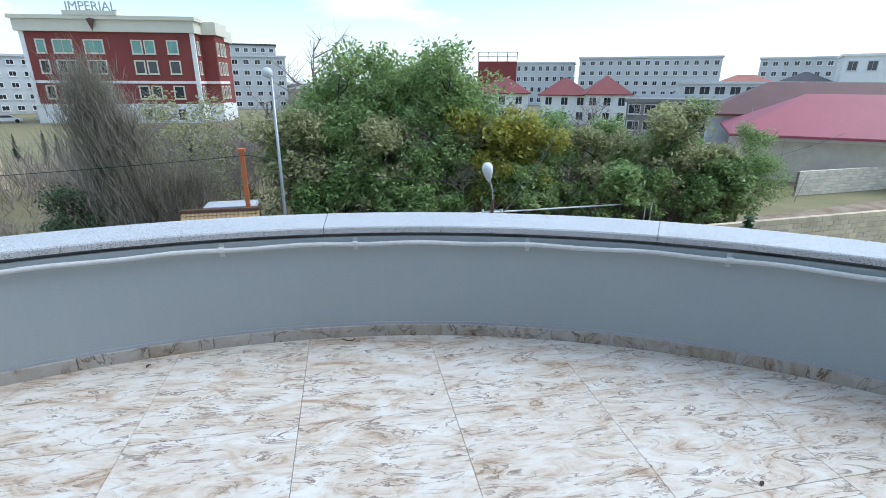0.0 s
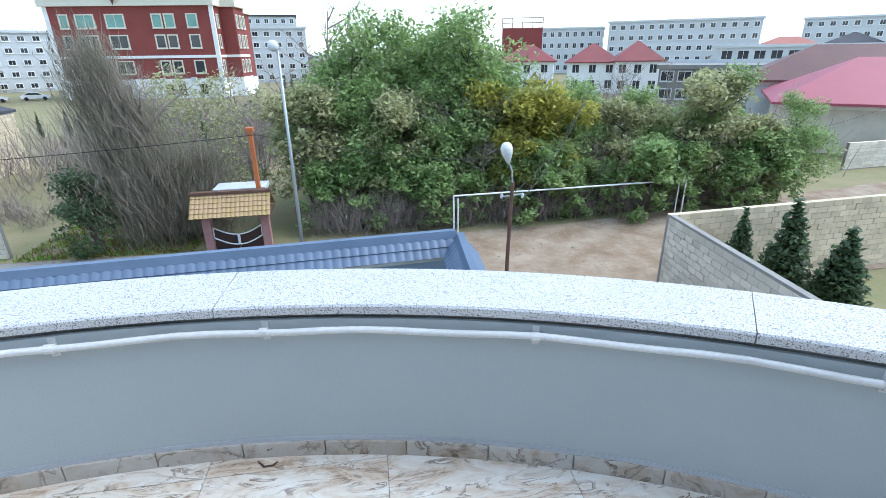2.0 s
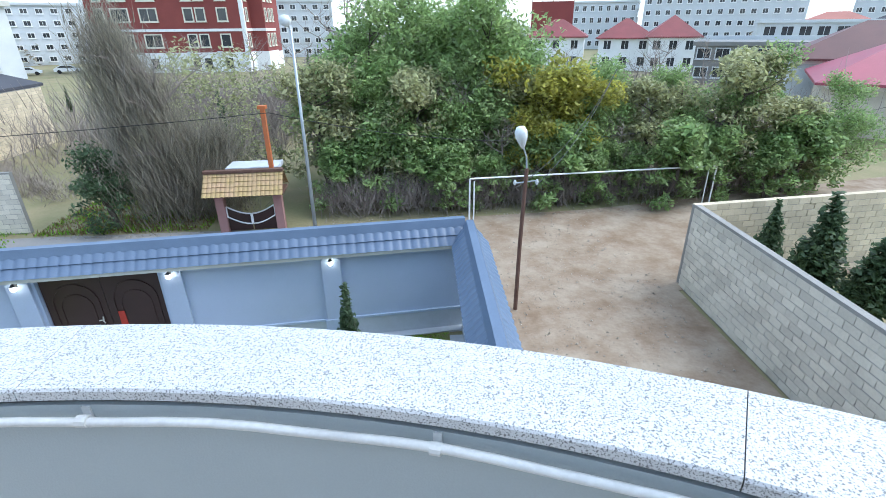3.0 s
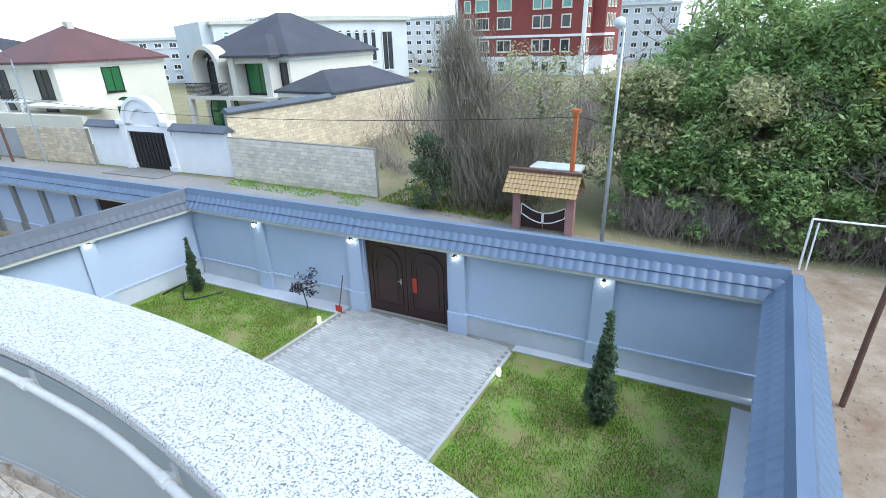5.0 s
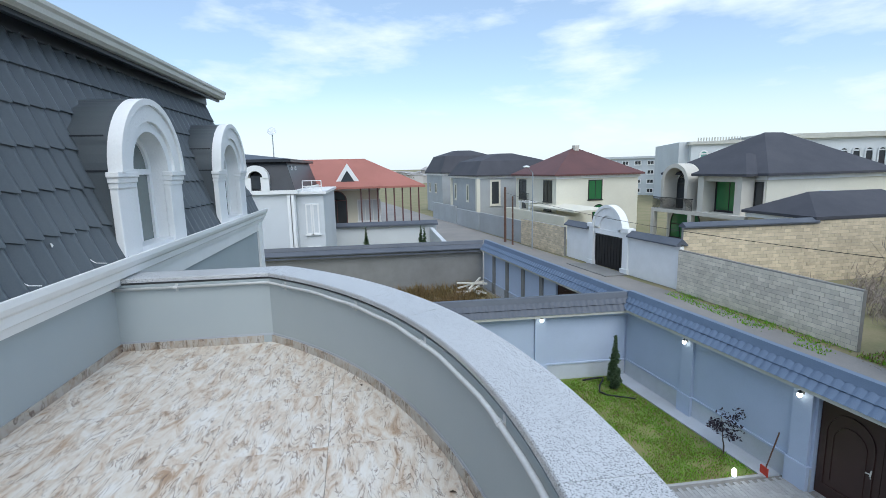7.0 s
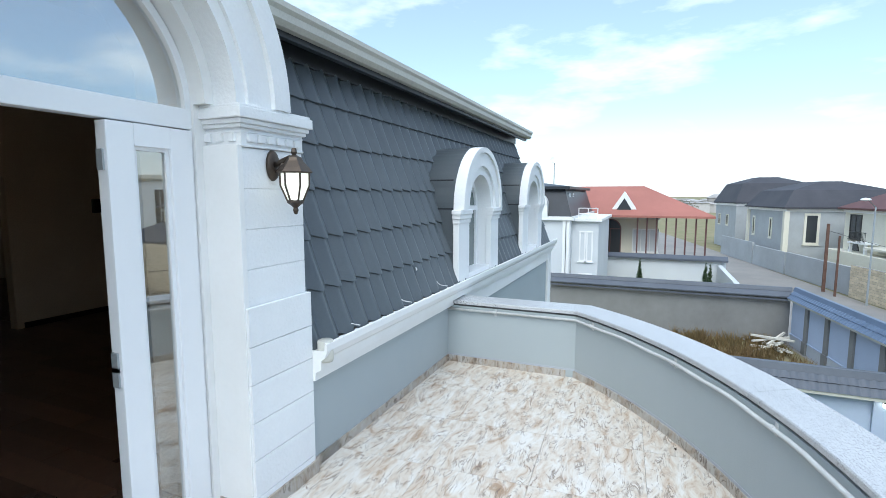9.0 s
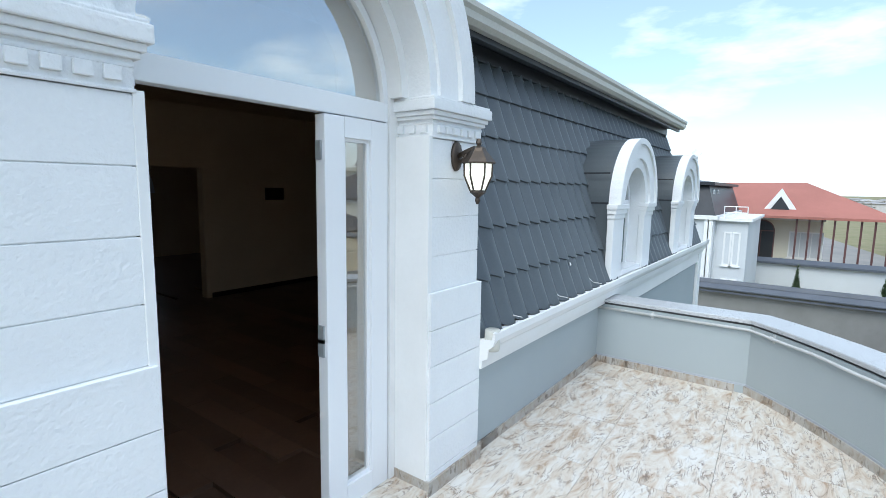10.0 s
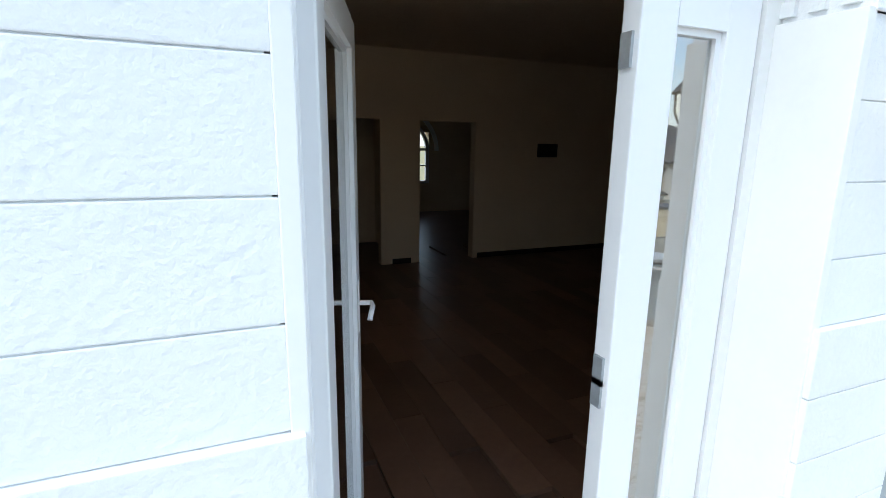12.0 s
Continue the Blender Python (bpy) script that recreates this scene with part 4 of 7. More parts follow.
n_wall, nm, nL = yard_wall("wall_plot_street", (-27.8, 8.98), (-14.3, 11.03), "blue-grey street wall of the empty plot", -1, skip=[(8.9, 11.8)], top=-2.95)
yard_wall("wall_plot_west", (-27.9, -14), (-27.9, 8.9), "raw concrete wall of the empty plot with dark coping", -1, tiled=False, top=-3.0, wall_mat=M_CONC, roof_mat=M_GREYROOF)


def pilaster(m, x, s, w, parent, lamp=True, zt=-3.5, mat=None):
    b = bmesh.new()
    ya, yb = sorted((0.0, s * 0.09))
    box(b, x - w / 2, x + w / 2, ya, yb, G + 0.6, zt, bevel=0.01)
    ya, yb = sorted((0.0, s * 0.13))
    box(b, x - w / 2 - 0.04, x + w / 2 + 0.04, ya, yb, G - 0.02, G + 0.62, bevel=0.015)
    o = part("wall_pilaster", b, mat or M_BLUEWALL, parent)
    o.matrix_world = m
    if lamp:
        l = thing("wall_lamp", "small black outdoor wall lamp, lit, under the tiled coping", "wall lamp", m @ pose(x, s * 0.09, -3.57), group="lamps on the yard walls")
        b = bmesh.new()
        box(b, -0.03, 0.03, min(0, s * 0.02), max(0, s * 0.02), -0.06, 0.06)
        tube(b, [(0, s * 0.01, 0.03), (0, s * 0.07, 0.06), (0, s * 0.11, 0.03)], 0.012, 6)
        lathe(b, [(0.02, 0.05), (0.055, 0.0), (0.05, -0.005)], (0, s * 0.11, 0.0), 10)
        part("bracket", b, M_BLACK, l)
        b = bmesh.new()
        lathe(b, [(0.04, 0.0), (0.055, -0.04), (0.05, -0.09), (0.02, -0.12)], (0, s * 0.11, 0.0), 12)
        part("bulb", b, M_BULB, l, smooth=True)


for X in (-11.12, -7.62, -4.50, -0.93):
    pilaster(wm, (X - PW[0]) / cos8, -1, 0.46, street_wall)
ww = bpy.data.objects["wall_yard_west"]
for y in (7.9, 3.9):
    pilaster(along((-14.05, -12), (-14.05, 11))[0], y + 12, -1, 0.40, ww)
we = bpy.data.objects["wall_yard_east"]
for y in (9.4, 5.6):
    pilaster(along((2.33, -12), (2.33, 13.1))[0], y + 12, 1, 0.42, we)
for k in (1.7, 3.6, 5.6, 7.6):
    pilaster(nm, k, -1, 0.30, n_wall, lamp=False, mat=M_CONC)


# ---- yard gate ----
def gate_leaf(b, x0, x1, y, z0, z1):
    box(b, x0, x1, y - 0.03, y + 0.03, z0, z1)


def yard_gate(m, x0, x1, y, z1, name, label):
    g = thing(name, label, "gate", m)
    xm = (x0 + x1) / 2
    for a, c in ((x0 + 0.02, xm - 0.006), (xm + 0.006, x1 - 0.02)):
        b = bmesh.new()
        box(b, a, c, y - 0.03, y + 0.03, G + 0.05, z1, bevel=0.008)
        lf = part("gate_leaf", b, M_GATE, g)
        b = bmesh.new()
        w = c - a
        cx, r = (a + c) / 2, w / 2 - 0.17
        for s in (-1,):
            yy = y + s * 0.03
            box(b, cx - r - 0.04, cx - r, yy - 0.025, yy, G + 0.3, z1 - 0.25 - r)
            box(b, cx + r, cx + r + 0.04, yy - 0.025, yy, G + 0.3, z1 - 0.25 - r)
            box(b, cx - r, cx + r, yy - 0.025, yy, G + 0.3, G + 0.35)
            arch_ring(b, cx, z1 - 0.25 - r, r, r + 0.04, yy - 0.025, yy, 14)
            arch_ring(b, cx, z1 - 0.36 - r, r - 0.14, r - 0.11, yy - 0.018, yy, 14)
            for q in (-1, 1):
                box(b, cx + q * (r - 0.125) - 0.015, cx + q * (r - 0.125) + 0.015, yy - 0.018, yy, G + 0.5, z1 - 0.36 - r)
        o = part("panel_moulding", b, M_GATE, lf)
    b = bmesh.new()
    tube(b, [(xm - 0.16, y - 0.06, G + 1.05), (xm - 0.16, y - 0.09, G + 1.1), (xm - 0.16, y - 0.06, G + 1.22)], 0.016, 6)
    tube(b, [(xm - 0.16, y - 0.05, G + 1.13), (xm - 0.26, y - 0.08, G + 1.13)], 0.014, 6)
    part("handle", b, M_GUTTER, g, "pale lever handle")
    return g


gate = yard_gate(wm, ga, gb, 0.12, -3.55, "yard_gate", "dark brown double-leaf steel yard gate, closed")
xm_ = (ga + gb) / 2
b = bmesh.new()
box(b, xm_ + 0.18, xm_ + 0.32, 0.06, 0.085, G + 0.86, G + 1.32, bevel=0.01)
o = thing("hanging_tag", "red cloth tag hanging on the gate handle", "tag", wm)
part("cloth", b, M_RED, o)
yard_gate(nm, 8.9, 11.8, 0.12, -3.62, "plot_gate", "dark brown steel gate of the empty plot")

# ---- yard floor ----
sheet("pavement_drive", [(-7.95, 0.2), (-2.45, 0.2), (-2.88, 12.5), (-7.97, 11.9)], G - 0.03, G - 0.004, M_GRAVEL, "sandy bed under the grey pavers of the drive", "pavement")
sheet("pavement_strip", [(-14.05, 10.5), (-7.97, 11.35), (-7.97, 11.9), (-14.05, 11.1)], G - 0.03, G + 0.02, M_PLINTH, "pale concrete strip along the wall foot", "pavement")
sheet("pavement_edge", [(-2.88, 12.22), (2.3, 12.95), (2.3, 13.2), (-2.88, 12.5)], G - 0.03, G + 0.02, M_PLINTH, "pale concrete strip along the wall foot", "pavement")
sheet("pavement_side", [(1.95, 0.3), (2.32, 0.3), (2.32, 12.7), (1.95, 12.7)], G - 0.03, G + 0.021, M_PLINTH, "pale concrete strip along the side wall", "pavement")
LAWNS = ([(-14.0, 0.3), (-8.08, 0.3), (-8.08, 11.30), (-14.0, 10.48)], [(-2.50, 0.3), (1.94, 0.3), (1.94, 12.88), (-2.82, 12.2)])
for pts in LAWNS:
    sheet("ground_lawn", pts, G - 0.03, G + 0.01, M_GRASSY, "patchy green lawn with bare soil", "lawn")
b = bmesh.new()
for x0, y0, x1, y1 in ((-8.0, 0.3, -8.02, 11.4), (-2.47, 0.3, -2.86, 12.1)):
    m, L = along((x0, y0), (x1, y1))
    box(b, 0, L, -0.04, 0.04, G - 0.03, G + 0.035, m)
structure("trim_kerb", b, M_PAVE, "grey concrete edging beside the drive", "kerb")
sheet("ground_plot", [(-27.8, -12), (-14.3, -12), (-14.3, 11.0), (-27.8, 8.95)], G - 0.03, G - 0.005, M_GROUND, "bare overgrown soil of the empty plot", "ground")


def inside(poly, x, y):
    return all((poly[(i + 1) % len(poly)][0] - a[0]) * (y - a[1]) - (poly[(i + 1) % len(poly)][1] - a[1]) * (x - a[0]) > 0 for i, a in enumerate(poly))


def blades(name, poly, n, h, mat, label, spread=0.0, z=G, width=0.012, keep=None):
    rnd = random.Random(len(name) + n)
    xs, ys = [p[0] for p in poly], [p[1] for p in poly]
    verts, faces = [], []
    while len(faces) < n:
        x, y = rnd.uniform(min(xs), max(xs)), rnd.uniform(min(ys), max(ys))
        if not inside(poly, x, y):
            continue
        v = noise.noise(Vector((x * 0.8, y * 0.8, 3.1))) + 0.5 * noise.noise(Vector((x * 2.7, y * 2.7, 1.1)))
        if keep is not None and v < keep + rnd.uniform(-0.35, 0.35):
            continue
        a, hh = rnd.uniform(0, 6.28), h * rnd.uniform(0.4, 1.2)
        dx, dy, k = math.cos(a) * width, math.sin(a) * width, len(verts)
        bx, by = rnd.uniform(-1, 1) * hh * 0.6, rnd.uniform(-1, 1) * hh * 0.6
        verts += [(x - dx, y - dy, z), (x + dx, y + dy, z), (x + bx, y + by, z + hh)]
        faces.append((k, k + 1, k + 2))
    me = bpy.data.meshes.new(name)
    me.from_pydata(verts, [], faces)
    me.materials.append(mat)
    return tagged(new(name, me), label, "grass", kind="stuff")


blades("lawn_grass", [(-13.95, 5.5), (-8.1, 6.0), (-8.1, 11.28), (-13.95, 10.45)], 42000, 0.06, M_BLADE, "short patchy green lawn grass", keep=-0.16)
blades("lawn_grass", [(-2.5, 6.5), (1.9, 6.5), (1.9, 12.84), (-2.8, 12.18)], 42000, 0.06, M_BLADE, "short patchy green lawn grass", keep=-0.2)
for pts_ in ([(-13.95, 5.5), (-8.1, 6.0), (-8.1, 11.28), (-13.95, 10.45)], [(-2.5, 6.5), (1.9, 6.5), (1.9, 12.84), (-2.8, 12.18)]):
    blades("withered_grass", pts_, 16000, 0.06, M_DRYGRASS, "withered straw among the lawn grass", keep=0.1)
blades("dry_weeds", [(-27.6, 3.5), (-17, 3.5), (-17, 9.6), (-27.6, 8.2)], 9000, 0.55, M_DRYGRASS, "tall dry brown weeds", width=0.03, keep=0.0)
blades("roadside_grass", [(-24, 18.6), (-14.2, 19.2), (-14.2, 20.9), (-24.2, 19.8)], 1300, 0.10, M_BLADE, "thin roadside grass", width=0.03, keep=-0.05)
blades("verge_grass", [(-14, 20.3), (-7.3, 20.6), (-8, 27), (-14, 32)], 7000, 0.16, M_DRYGRASS, "yellowed grass on rough ground", width=0.03, keep=-0.25)
blades("verge_grass", [(-14, 20.3), (-7.3, 20.6), (-8, 27), (-14, 32)], 5000, 0.13, M_BLADE, "green tufts on rough ground", width=0.03, keep=-0.1)


# ---- block walls ----
def block_wall(name, p, q, z0, z1, mat, label, bl=0.39, bh=0.195, thick=0.2, parts=0, step=None):
    """Courses of stone blocks over a mortar core; step(x) may give a lower top."""
    m, L = along(p, q)
    b = bmesh.new()
    top = (lambda x: z1) if step is None else step
    nseg = 1 if step is None else 12
    for i in range(nseg):
        xa, xb = L * i / nseg, L * (i + 1) / nseg
        box(b, xa, xb, -thick + 0.012, -0.012, z0 - 0.1, min(top(xa), top(xb)) - 0.02)
    w = tagged(part(name, b, M_MORTAR), label, "wall", kind="structure")
    w.matrix_world = m
    rnd = random.Random(7)
    shared = []
    for k in range(5):
        c = bmesh.new()
        vs = box(c, 0, bl - 0.014, -thick, 0.0, 0, bh - 0.014)
        for v in vs:
            v.co += Vector((rnd.uniform(-1, 1) * 0.006, rnd.uniform(-1, 1) * 0.008, rnd.uniform(-1, 1) * 0.006))
        shared.append(mesh_of(c, "stone_block", mat))
    rest = bmesh.new()
    done, r, z = 0, 0, z0
    while z < z1 - 0.05:
        x = -bl / 2 if r % 2 else 0.0
        while x < L - 0.02:
            xa, xb = max(x, 0), min(x + bl, L)
            if xb - xa > 0.06 and z + bh <= top((xa + xb) / 2) + 0.06:
                if done < parts and xb - xa > bl - 0.01:
                    o = new("stone_block", shared[rnd.randrange(5)])
                    o.parent = w
                    o.matrix_parent_inverse = Matrix.Identity(4)
                    o.location = (xa, 0, z)
                    done += 1
                else:
                    j = rnd.uniform(-0.007, 0.007)
                    box(rest, xa, xb - 0.014, -thick + j, j, z, z + bh - 0.014)
            x += bl
        z += bh
        r += 1
    o = part("block_courses", rest, mat, w, kind="stuff")
    o.matrix_parent_inverse = Matrix.Identity(4)
    o.matrix_world = m
    return w


# ---- houses and facades ----
def hip_roof(b, x0, x1, y0, y1, z0, h, over=0.5, ridge=None, thick=0.18):
    """A hipped roof over a rectangle; the ridge runs along the longer side."""
    x0, x1, y0, y1 = x0 - over, x1 + over, y0 - over, y1 + over
    w, d = x1 - x0, y1 - y0
    inset = min(w, d) / 2 if ridge is None else ridge
    if w >= d:
        r = [(x0 + inset, (y0 + y1) / 2), (x1 - inset, (y0 + y1) / 2)]
    else:
        r = [((x0 + x1) / 2, y0 + inset), ((x0 + x1) / 2, y1 - inset)]
    lo = [b.verts.new(p) for p in ((x0, y0, z0), (x1, y0, z0), (x1, y1, z0), (x0, y1, z0))]
    mid = [b.verts.new(p) for p in ((x0, y0, z0 + thick), (x1, y0, z0 + thick), (x1, y1, z0 + thick), (x0, y1, z0 + thick))]
    a, c = (b.verts.new((*p, z0 + h)) for p in r)
    b.faces.new(lo[::-1])
    for i in range(4):
        b.faces.new((lo[i], lo[(i + 1) % 4], mid[(i + 1) % 4], mid[i]))
    if w >= d:
        for f in ((mid[0], mid[1], c, a), (mid[1], mid[2], c), (mid[2], mid[3], a, c), (mid[3], mid[0], a)):
            b.faces.new(f)
    else:
        for f in ((mid[0], mid[1], a), (mid[1], mid[2], c, a), (mid[2], mid[3], c), (mid[3], mid[0], a, c)):
            b.faces.new(f)


def window(parent, face, u, z, w, h, d0, pane=None, frame=None, arch=False, mull=1, fw=0.09, proud=0.06):
    """A framed window on a wall face. face: 'S','N' (wall at y = d0) or 'W','E' (wall at x = d0); u runs along it."""
    f, g = bmesh.new(), bmesh.new()
    loop = [(-1, 0), (1, 0), (1, 1), (-1, 1), (-1, 0)]
    ring_ = []
    for sx, sz in loop[:4]:
        xo, xi, zo, zi = sx * w / 2, sx * (w / 2 - fw), sz * h, fw + sz * (h - 2 * fw)
        ring_.append([f.verts.new(p) for p in ((xo, 0, zo), (xo, -proud, zo), (xi, -proud, zi), (xi, 0, zi))])
    for i in range(4):
        a, c = ring_[i], ring_[(i + 1) % 4]
        for j in range(4):
            f.faces.new((a[j], a[(j + 1) % 4], c[(j + 1) % 4], c[j]))
    for i in range(mull):
        x = -w / 2 + w * (i + 1) / (mull + 1)
        box(f, x - 0.03, x + 0.03, -proud + 0.01, 0.0, fw, h - fw)
    if arch:
        arch_ring(f, 0, h - fw, w / 2 - fw, w / 2, -proud, 0.0, 12)
        half_disc(g, 0, h - fw, w / 2 - fw / 2, -0.02, -0.004, 12)
    box(f, -w / 2 - 0.08, w / 2 + 0.08, -proud - 0.05, 0.0, -0.08, 0.0)
    box(g, -w / 2 + fw * 0.5, w / 2 - fw * 0.5, -0.02, -0.004, fw * 0.5, h - fw * 0.5)
    turn = {"S": 0, "E": 90, "N": 180, "W": -90}[face]
    place = {"S": (u, d0), "N": (u, d0), "E": (d0, u), "W": (d0, u)}[face]
    m = Matrix.Translation((*place, z)) @ Matrix.Rotation(radians(turn), 4, "Z")
    o = part("window", f, frame or M_TRIM, parent)
    o.matrix_local = m
    part("pane", g, pane or M_WIN, o)
    return o

# ---- north side of the street ----
block_wall("wall_north_block", (-24.35, 19.88), (-14.35, 20.98), G, -3.4, M_BLOCK, "grey limestone block wall along the street", 0.40, 0.20)
block_wall("wall_east_block", (9.37, 15.05), (9.27, 4.2), G, -3.25, M_BLOCK, "pale limestone block wall beside the dirt road", 0.39, 0.195, parts=300)
block_wall("wall_east_rest", (9.27, 4.2), (9.2, -8.0), G, -3.25, M_BLOCK, "far stretch of the pale limestone block wall", 0.39, 0.195)
block_wall("wall_east_road", (30, 17.7), (9.22, 15.04), G, -3.29, M_BLOCKY, "yellowish limestone block wall along the road", 0.39, 0.2)
# white wall with the arched gateway
B0, C0 = (-24.45, 19.87), (-36.6, 17.84)
m, L = along(C0, B0)
w = thing("wall_north_white", "white rendered street wall with an arched gateway", "wall", m, kind="structure")
g0, g1 = 3.8, 7.2
b = bmesh.new()
box(b, 0, g0 - 0.5, 0.0, 0.25, G, -3.2)
box(b, g1 + 0.5, L, 0.0, 0.25, G, -3.2)
part("wall_panel", b, M_TRIM, w)
b = bmesh.new()
for x0, x1 in ((0, g0 - 0.6), (g1 + 0.6, L)):
    strip(b, [[(x, -0.30, -3.28), (x, -0.30, -3.2), (x, 0.12, -2.85), (x, 0.55, -3.2), (x, 0.55, -3.28)] for x in (x0, x1)])
part("coping", b, M_GREYROOF, w, "dark coping")
b = bmesh.new()
for x in (g0 - 0.28, g1 + 0.28):
    box(b, x - 0.28, x + 0.28, -0.12, 0.35, G, -3.05, bevel=0.03)
    box(b, x - 0.38, x + 0.38, -0.22, 0.45, -3.05, -2.75, bevel=0.04)
    box(b, x - 0.36, x + 0.36, -0.2, 0.4, G, G + 0.35)
arch_ring(b, (g0 + g1) / 2, -3.1, 1.05, 1.75, -0.1, 0.3, 24, 0.12, math.pi - 0.12)
arch_ring(b, (g0 + g1) / 2, -3.1, 1.60, 1.80, -0.2, 0.36, 24, 0.12, math.pi - 0.12)
half_disc(b, (g0 + g1) / 2, -3.12, 1.06, 0.05, 0.2)
box(b, g0, g1, -0.05, 0.3, -3.45, -3.1)
part("gateway", b, M_TRIM, w, "white stone arched gateway")
b = bmesh.new()
xm_ = (g0 + g1) / 2
for x0, x1 in ((g0, xm_ - 0.01), (xm_ + 0.01, g1)):
    box(b, x0, x1, 0.1, 0.16, G + 0.03, -3.45)
    for i in range(5):
        xx = x0 + (x1 - x0) * (i + 0.5) / 5
        box(b, xx - 0.03, xx + 0.03, 0.06, 0.1, G + 0.2, -3.6)
part("gate_leaves", b, M_BLACK, w, "black iron double gate")
sheet("pavement_gate", [(-33.5, 16.6), (-28.6, 17.4), (-28.8, 19.0), (-33.0, 18.4)], G, G + 0.06, M_CONC, "concrete apron before the gateway", "pavement")
block_wall("wall_yellow_block", (-44.0, 16.36), (-36.7, 17.82), G, -3.45, M_BLOCKY, "yellow block wall along the street", 0.4, 0.2)
b = bmesh.new()
m, L = along((-72, 10.8), (-44.1, 16.34))
box(b, 0, L * 0.35, 0, 0.2, G, -3.5, m)
box(b, L * 0.36, L * 0.62, 0, 0.2, G, -3.75, m)
box(b, L * 0.63, L, 0, 0.2, G, -3.7, m)
structure("wall_grey_row", b, M_GREYWALL, "grey rendered street walls", "wall")

# villa with dark hipped roof, green glass
def house(name, label, m, w, d, ze, wall, roof, rh, over=0.5, ridge=None):
    h = thing(name, label, "house", m)
    b = bmesh.new()
    box(b, 0, w, 0, d, G, ze)
    part("wall", b, wall, h)
    b = bmesh.new()
    hip_roof(b, 0, w, 0, d, ze, rh, over, ridge)
    part("roof", b, roof, h)
    b = bmesh.new()
    box(b, -0.12, w + 0.12, -0.12, d + 0.12, ze - 0.3, ze - 0.002)
    part("cornice", b, M_TRIM, h)
    return h


h = house("villa", "cream two-storey villa with dark hipped roof and green glass", pose(-40.6, 29.1, 0, 0, 0, 8), 10, 12, 0.45, M_CREAM, M_DKROOF, 3.4)
b = bmesh.new()
box(b, 0.2, 9.9, -0.10, 0.0, G, 0.15)
part("front_cladding", b, M_BEIGEST, h, "beige stone front")
b = bmesh.new()
hip_roof(b, 4.7, 9.3, -1.2, 4.0, 0.42, 1.7, 0.35)
part("bay_roof", b, M_DKROOF, h)
b = bmesh.new()
box(b, 4.9, 5.5, -1.3, -0.1, -2.45, 0.42)
box(b, 8.5, 9.1, -1.3, -0.1, -2.45, 0.42)
box(b, 5.5, 8.5, -1.1, -0.1, 0.0, 0.42)
part("bay_pier", b, M_BEIGEST, h, "pale stone piers of the bay")
b = bmesh.new()
arch_ring(b, 2.4, -0.15, 1.25, 1.6, -1.5, -0.1, 18)
for x in (1.0, 3.8):
    box(b, x - 0.16, x + 0.16, -1.5, -0.1, -2.45, -0.15)
part("arched_loggia", b, M_BEIGEST, h, "pale stone arch over the balcony")
b = bmesh.new()
box(b, 0.0, 10.0, -1.8, -0.1, -2.75, -2.45)
for x in (0.0, 4.5, 9.6):
    box(b, x, x + 0.4, -1.8, -1.4, G, -2.75)
part("balcony_slab", b, M_BEIGEST, h)
b = bmesh.new()
for i in range(40):
    box(b, 0.1 + i * 0.12, 0.13 + i * 0.12, -1.72, -1.69, -2.45, -1.5)
box(b, 0.1, 4.9, -1.74, -1.67, -1.5, -1.44)
part("balcony_rail", b, M_BLACK, h, "black iron balcony rail")
window(h, "S", 2.4, -2.45, 2.3, 2.2, -0.1, M_WIN, M_BLACK, True, 1, 0.12)
window(h, "S", 2.4, G + 0.7, 3.6, 1.3, -0.1, M_GREENWIN, M_BLACK, True, 2)
window(h, "S", 7.0, -2.4, 2.7, 2.5, -0.2, M_GREENWIN, M_BLACK, False, 1, 0.12)
window(h, "S", 4.35, -2.3, 0.7, 2.3, -0.1, M_WIN, M_BLACK, False, 0)
window(h, "S", 9.5, -2.3, 0.7, 2.3, -0.1, M_WIN, M_BLACK, False, 0)
# no window: dark pane painted in for the shaded ground-floor recess
window(h, "S", 7.0, G + 0.1, 3.8, 2.6, -0.1, M_WIN, M_BEIGEST, False, 0)
b = bmesh.new()
box(b, 10.0, 10.35, 5.0, 5.9, -1.35, -0.75, bevel=0.03)
ac = part("air_conditioner", b, M_PALE, h, "white outdoor air conditioning unit")
# stone annex and boundary wall beside the villa
an = house("annex", "low yellow stone annex with charcoal hipped roof", pose(-30.0, 28.6, 0, 0, 0, 3), 5.2, 10.0, -2.05, M_BLOCKY, M_DKROOF, 1.5, 0.3, 2.4)
block_wall("wall_villa_side", (-24.55, 28.9), (-24.6, 20.1), G, -2.2, M_BLOCKY, "rough yellow stone boundary wall of the villa", 0.42, 0.21)
block_wall("wall_annex_side", (-24.95, 38.7), (-24.6, 28.7), G, -2.05, M_BLOCKY, "rough yellow stone side of the annex", 0.42, 0.21)
b = bmesh.new()
m, L = along((-24.75, 20.1), (-24.75, 28.8))
strip(b, [[(x, -0.35, -2.2), (x, -0.35, -2.12), (x, 0, -1.9), (x, 0.35, -2.12), (x, 0.35, -2.2)] for x in (0, L)])
o = structure("trim_villa_coping", b, M_GREYROOF, "dark sloping coping on the villa wall", "coping")
o.matrix_world = m
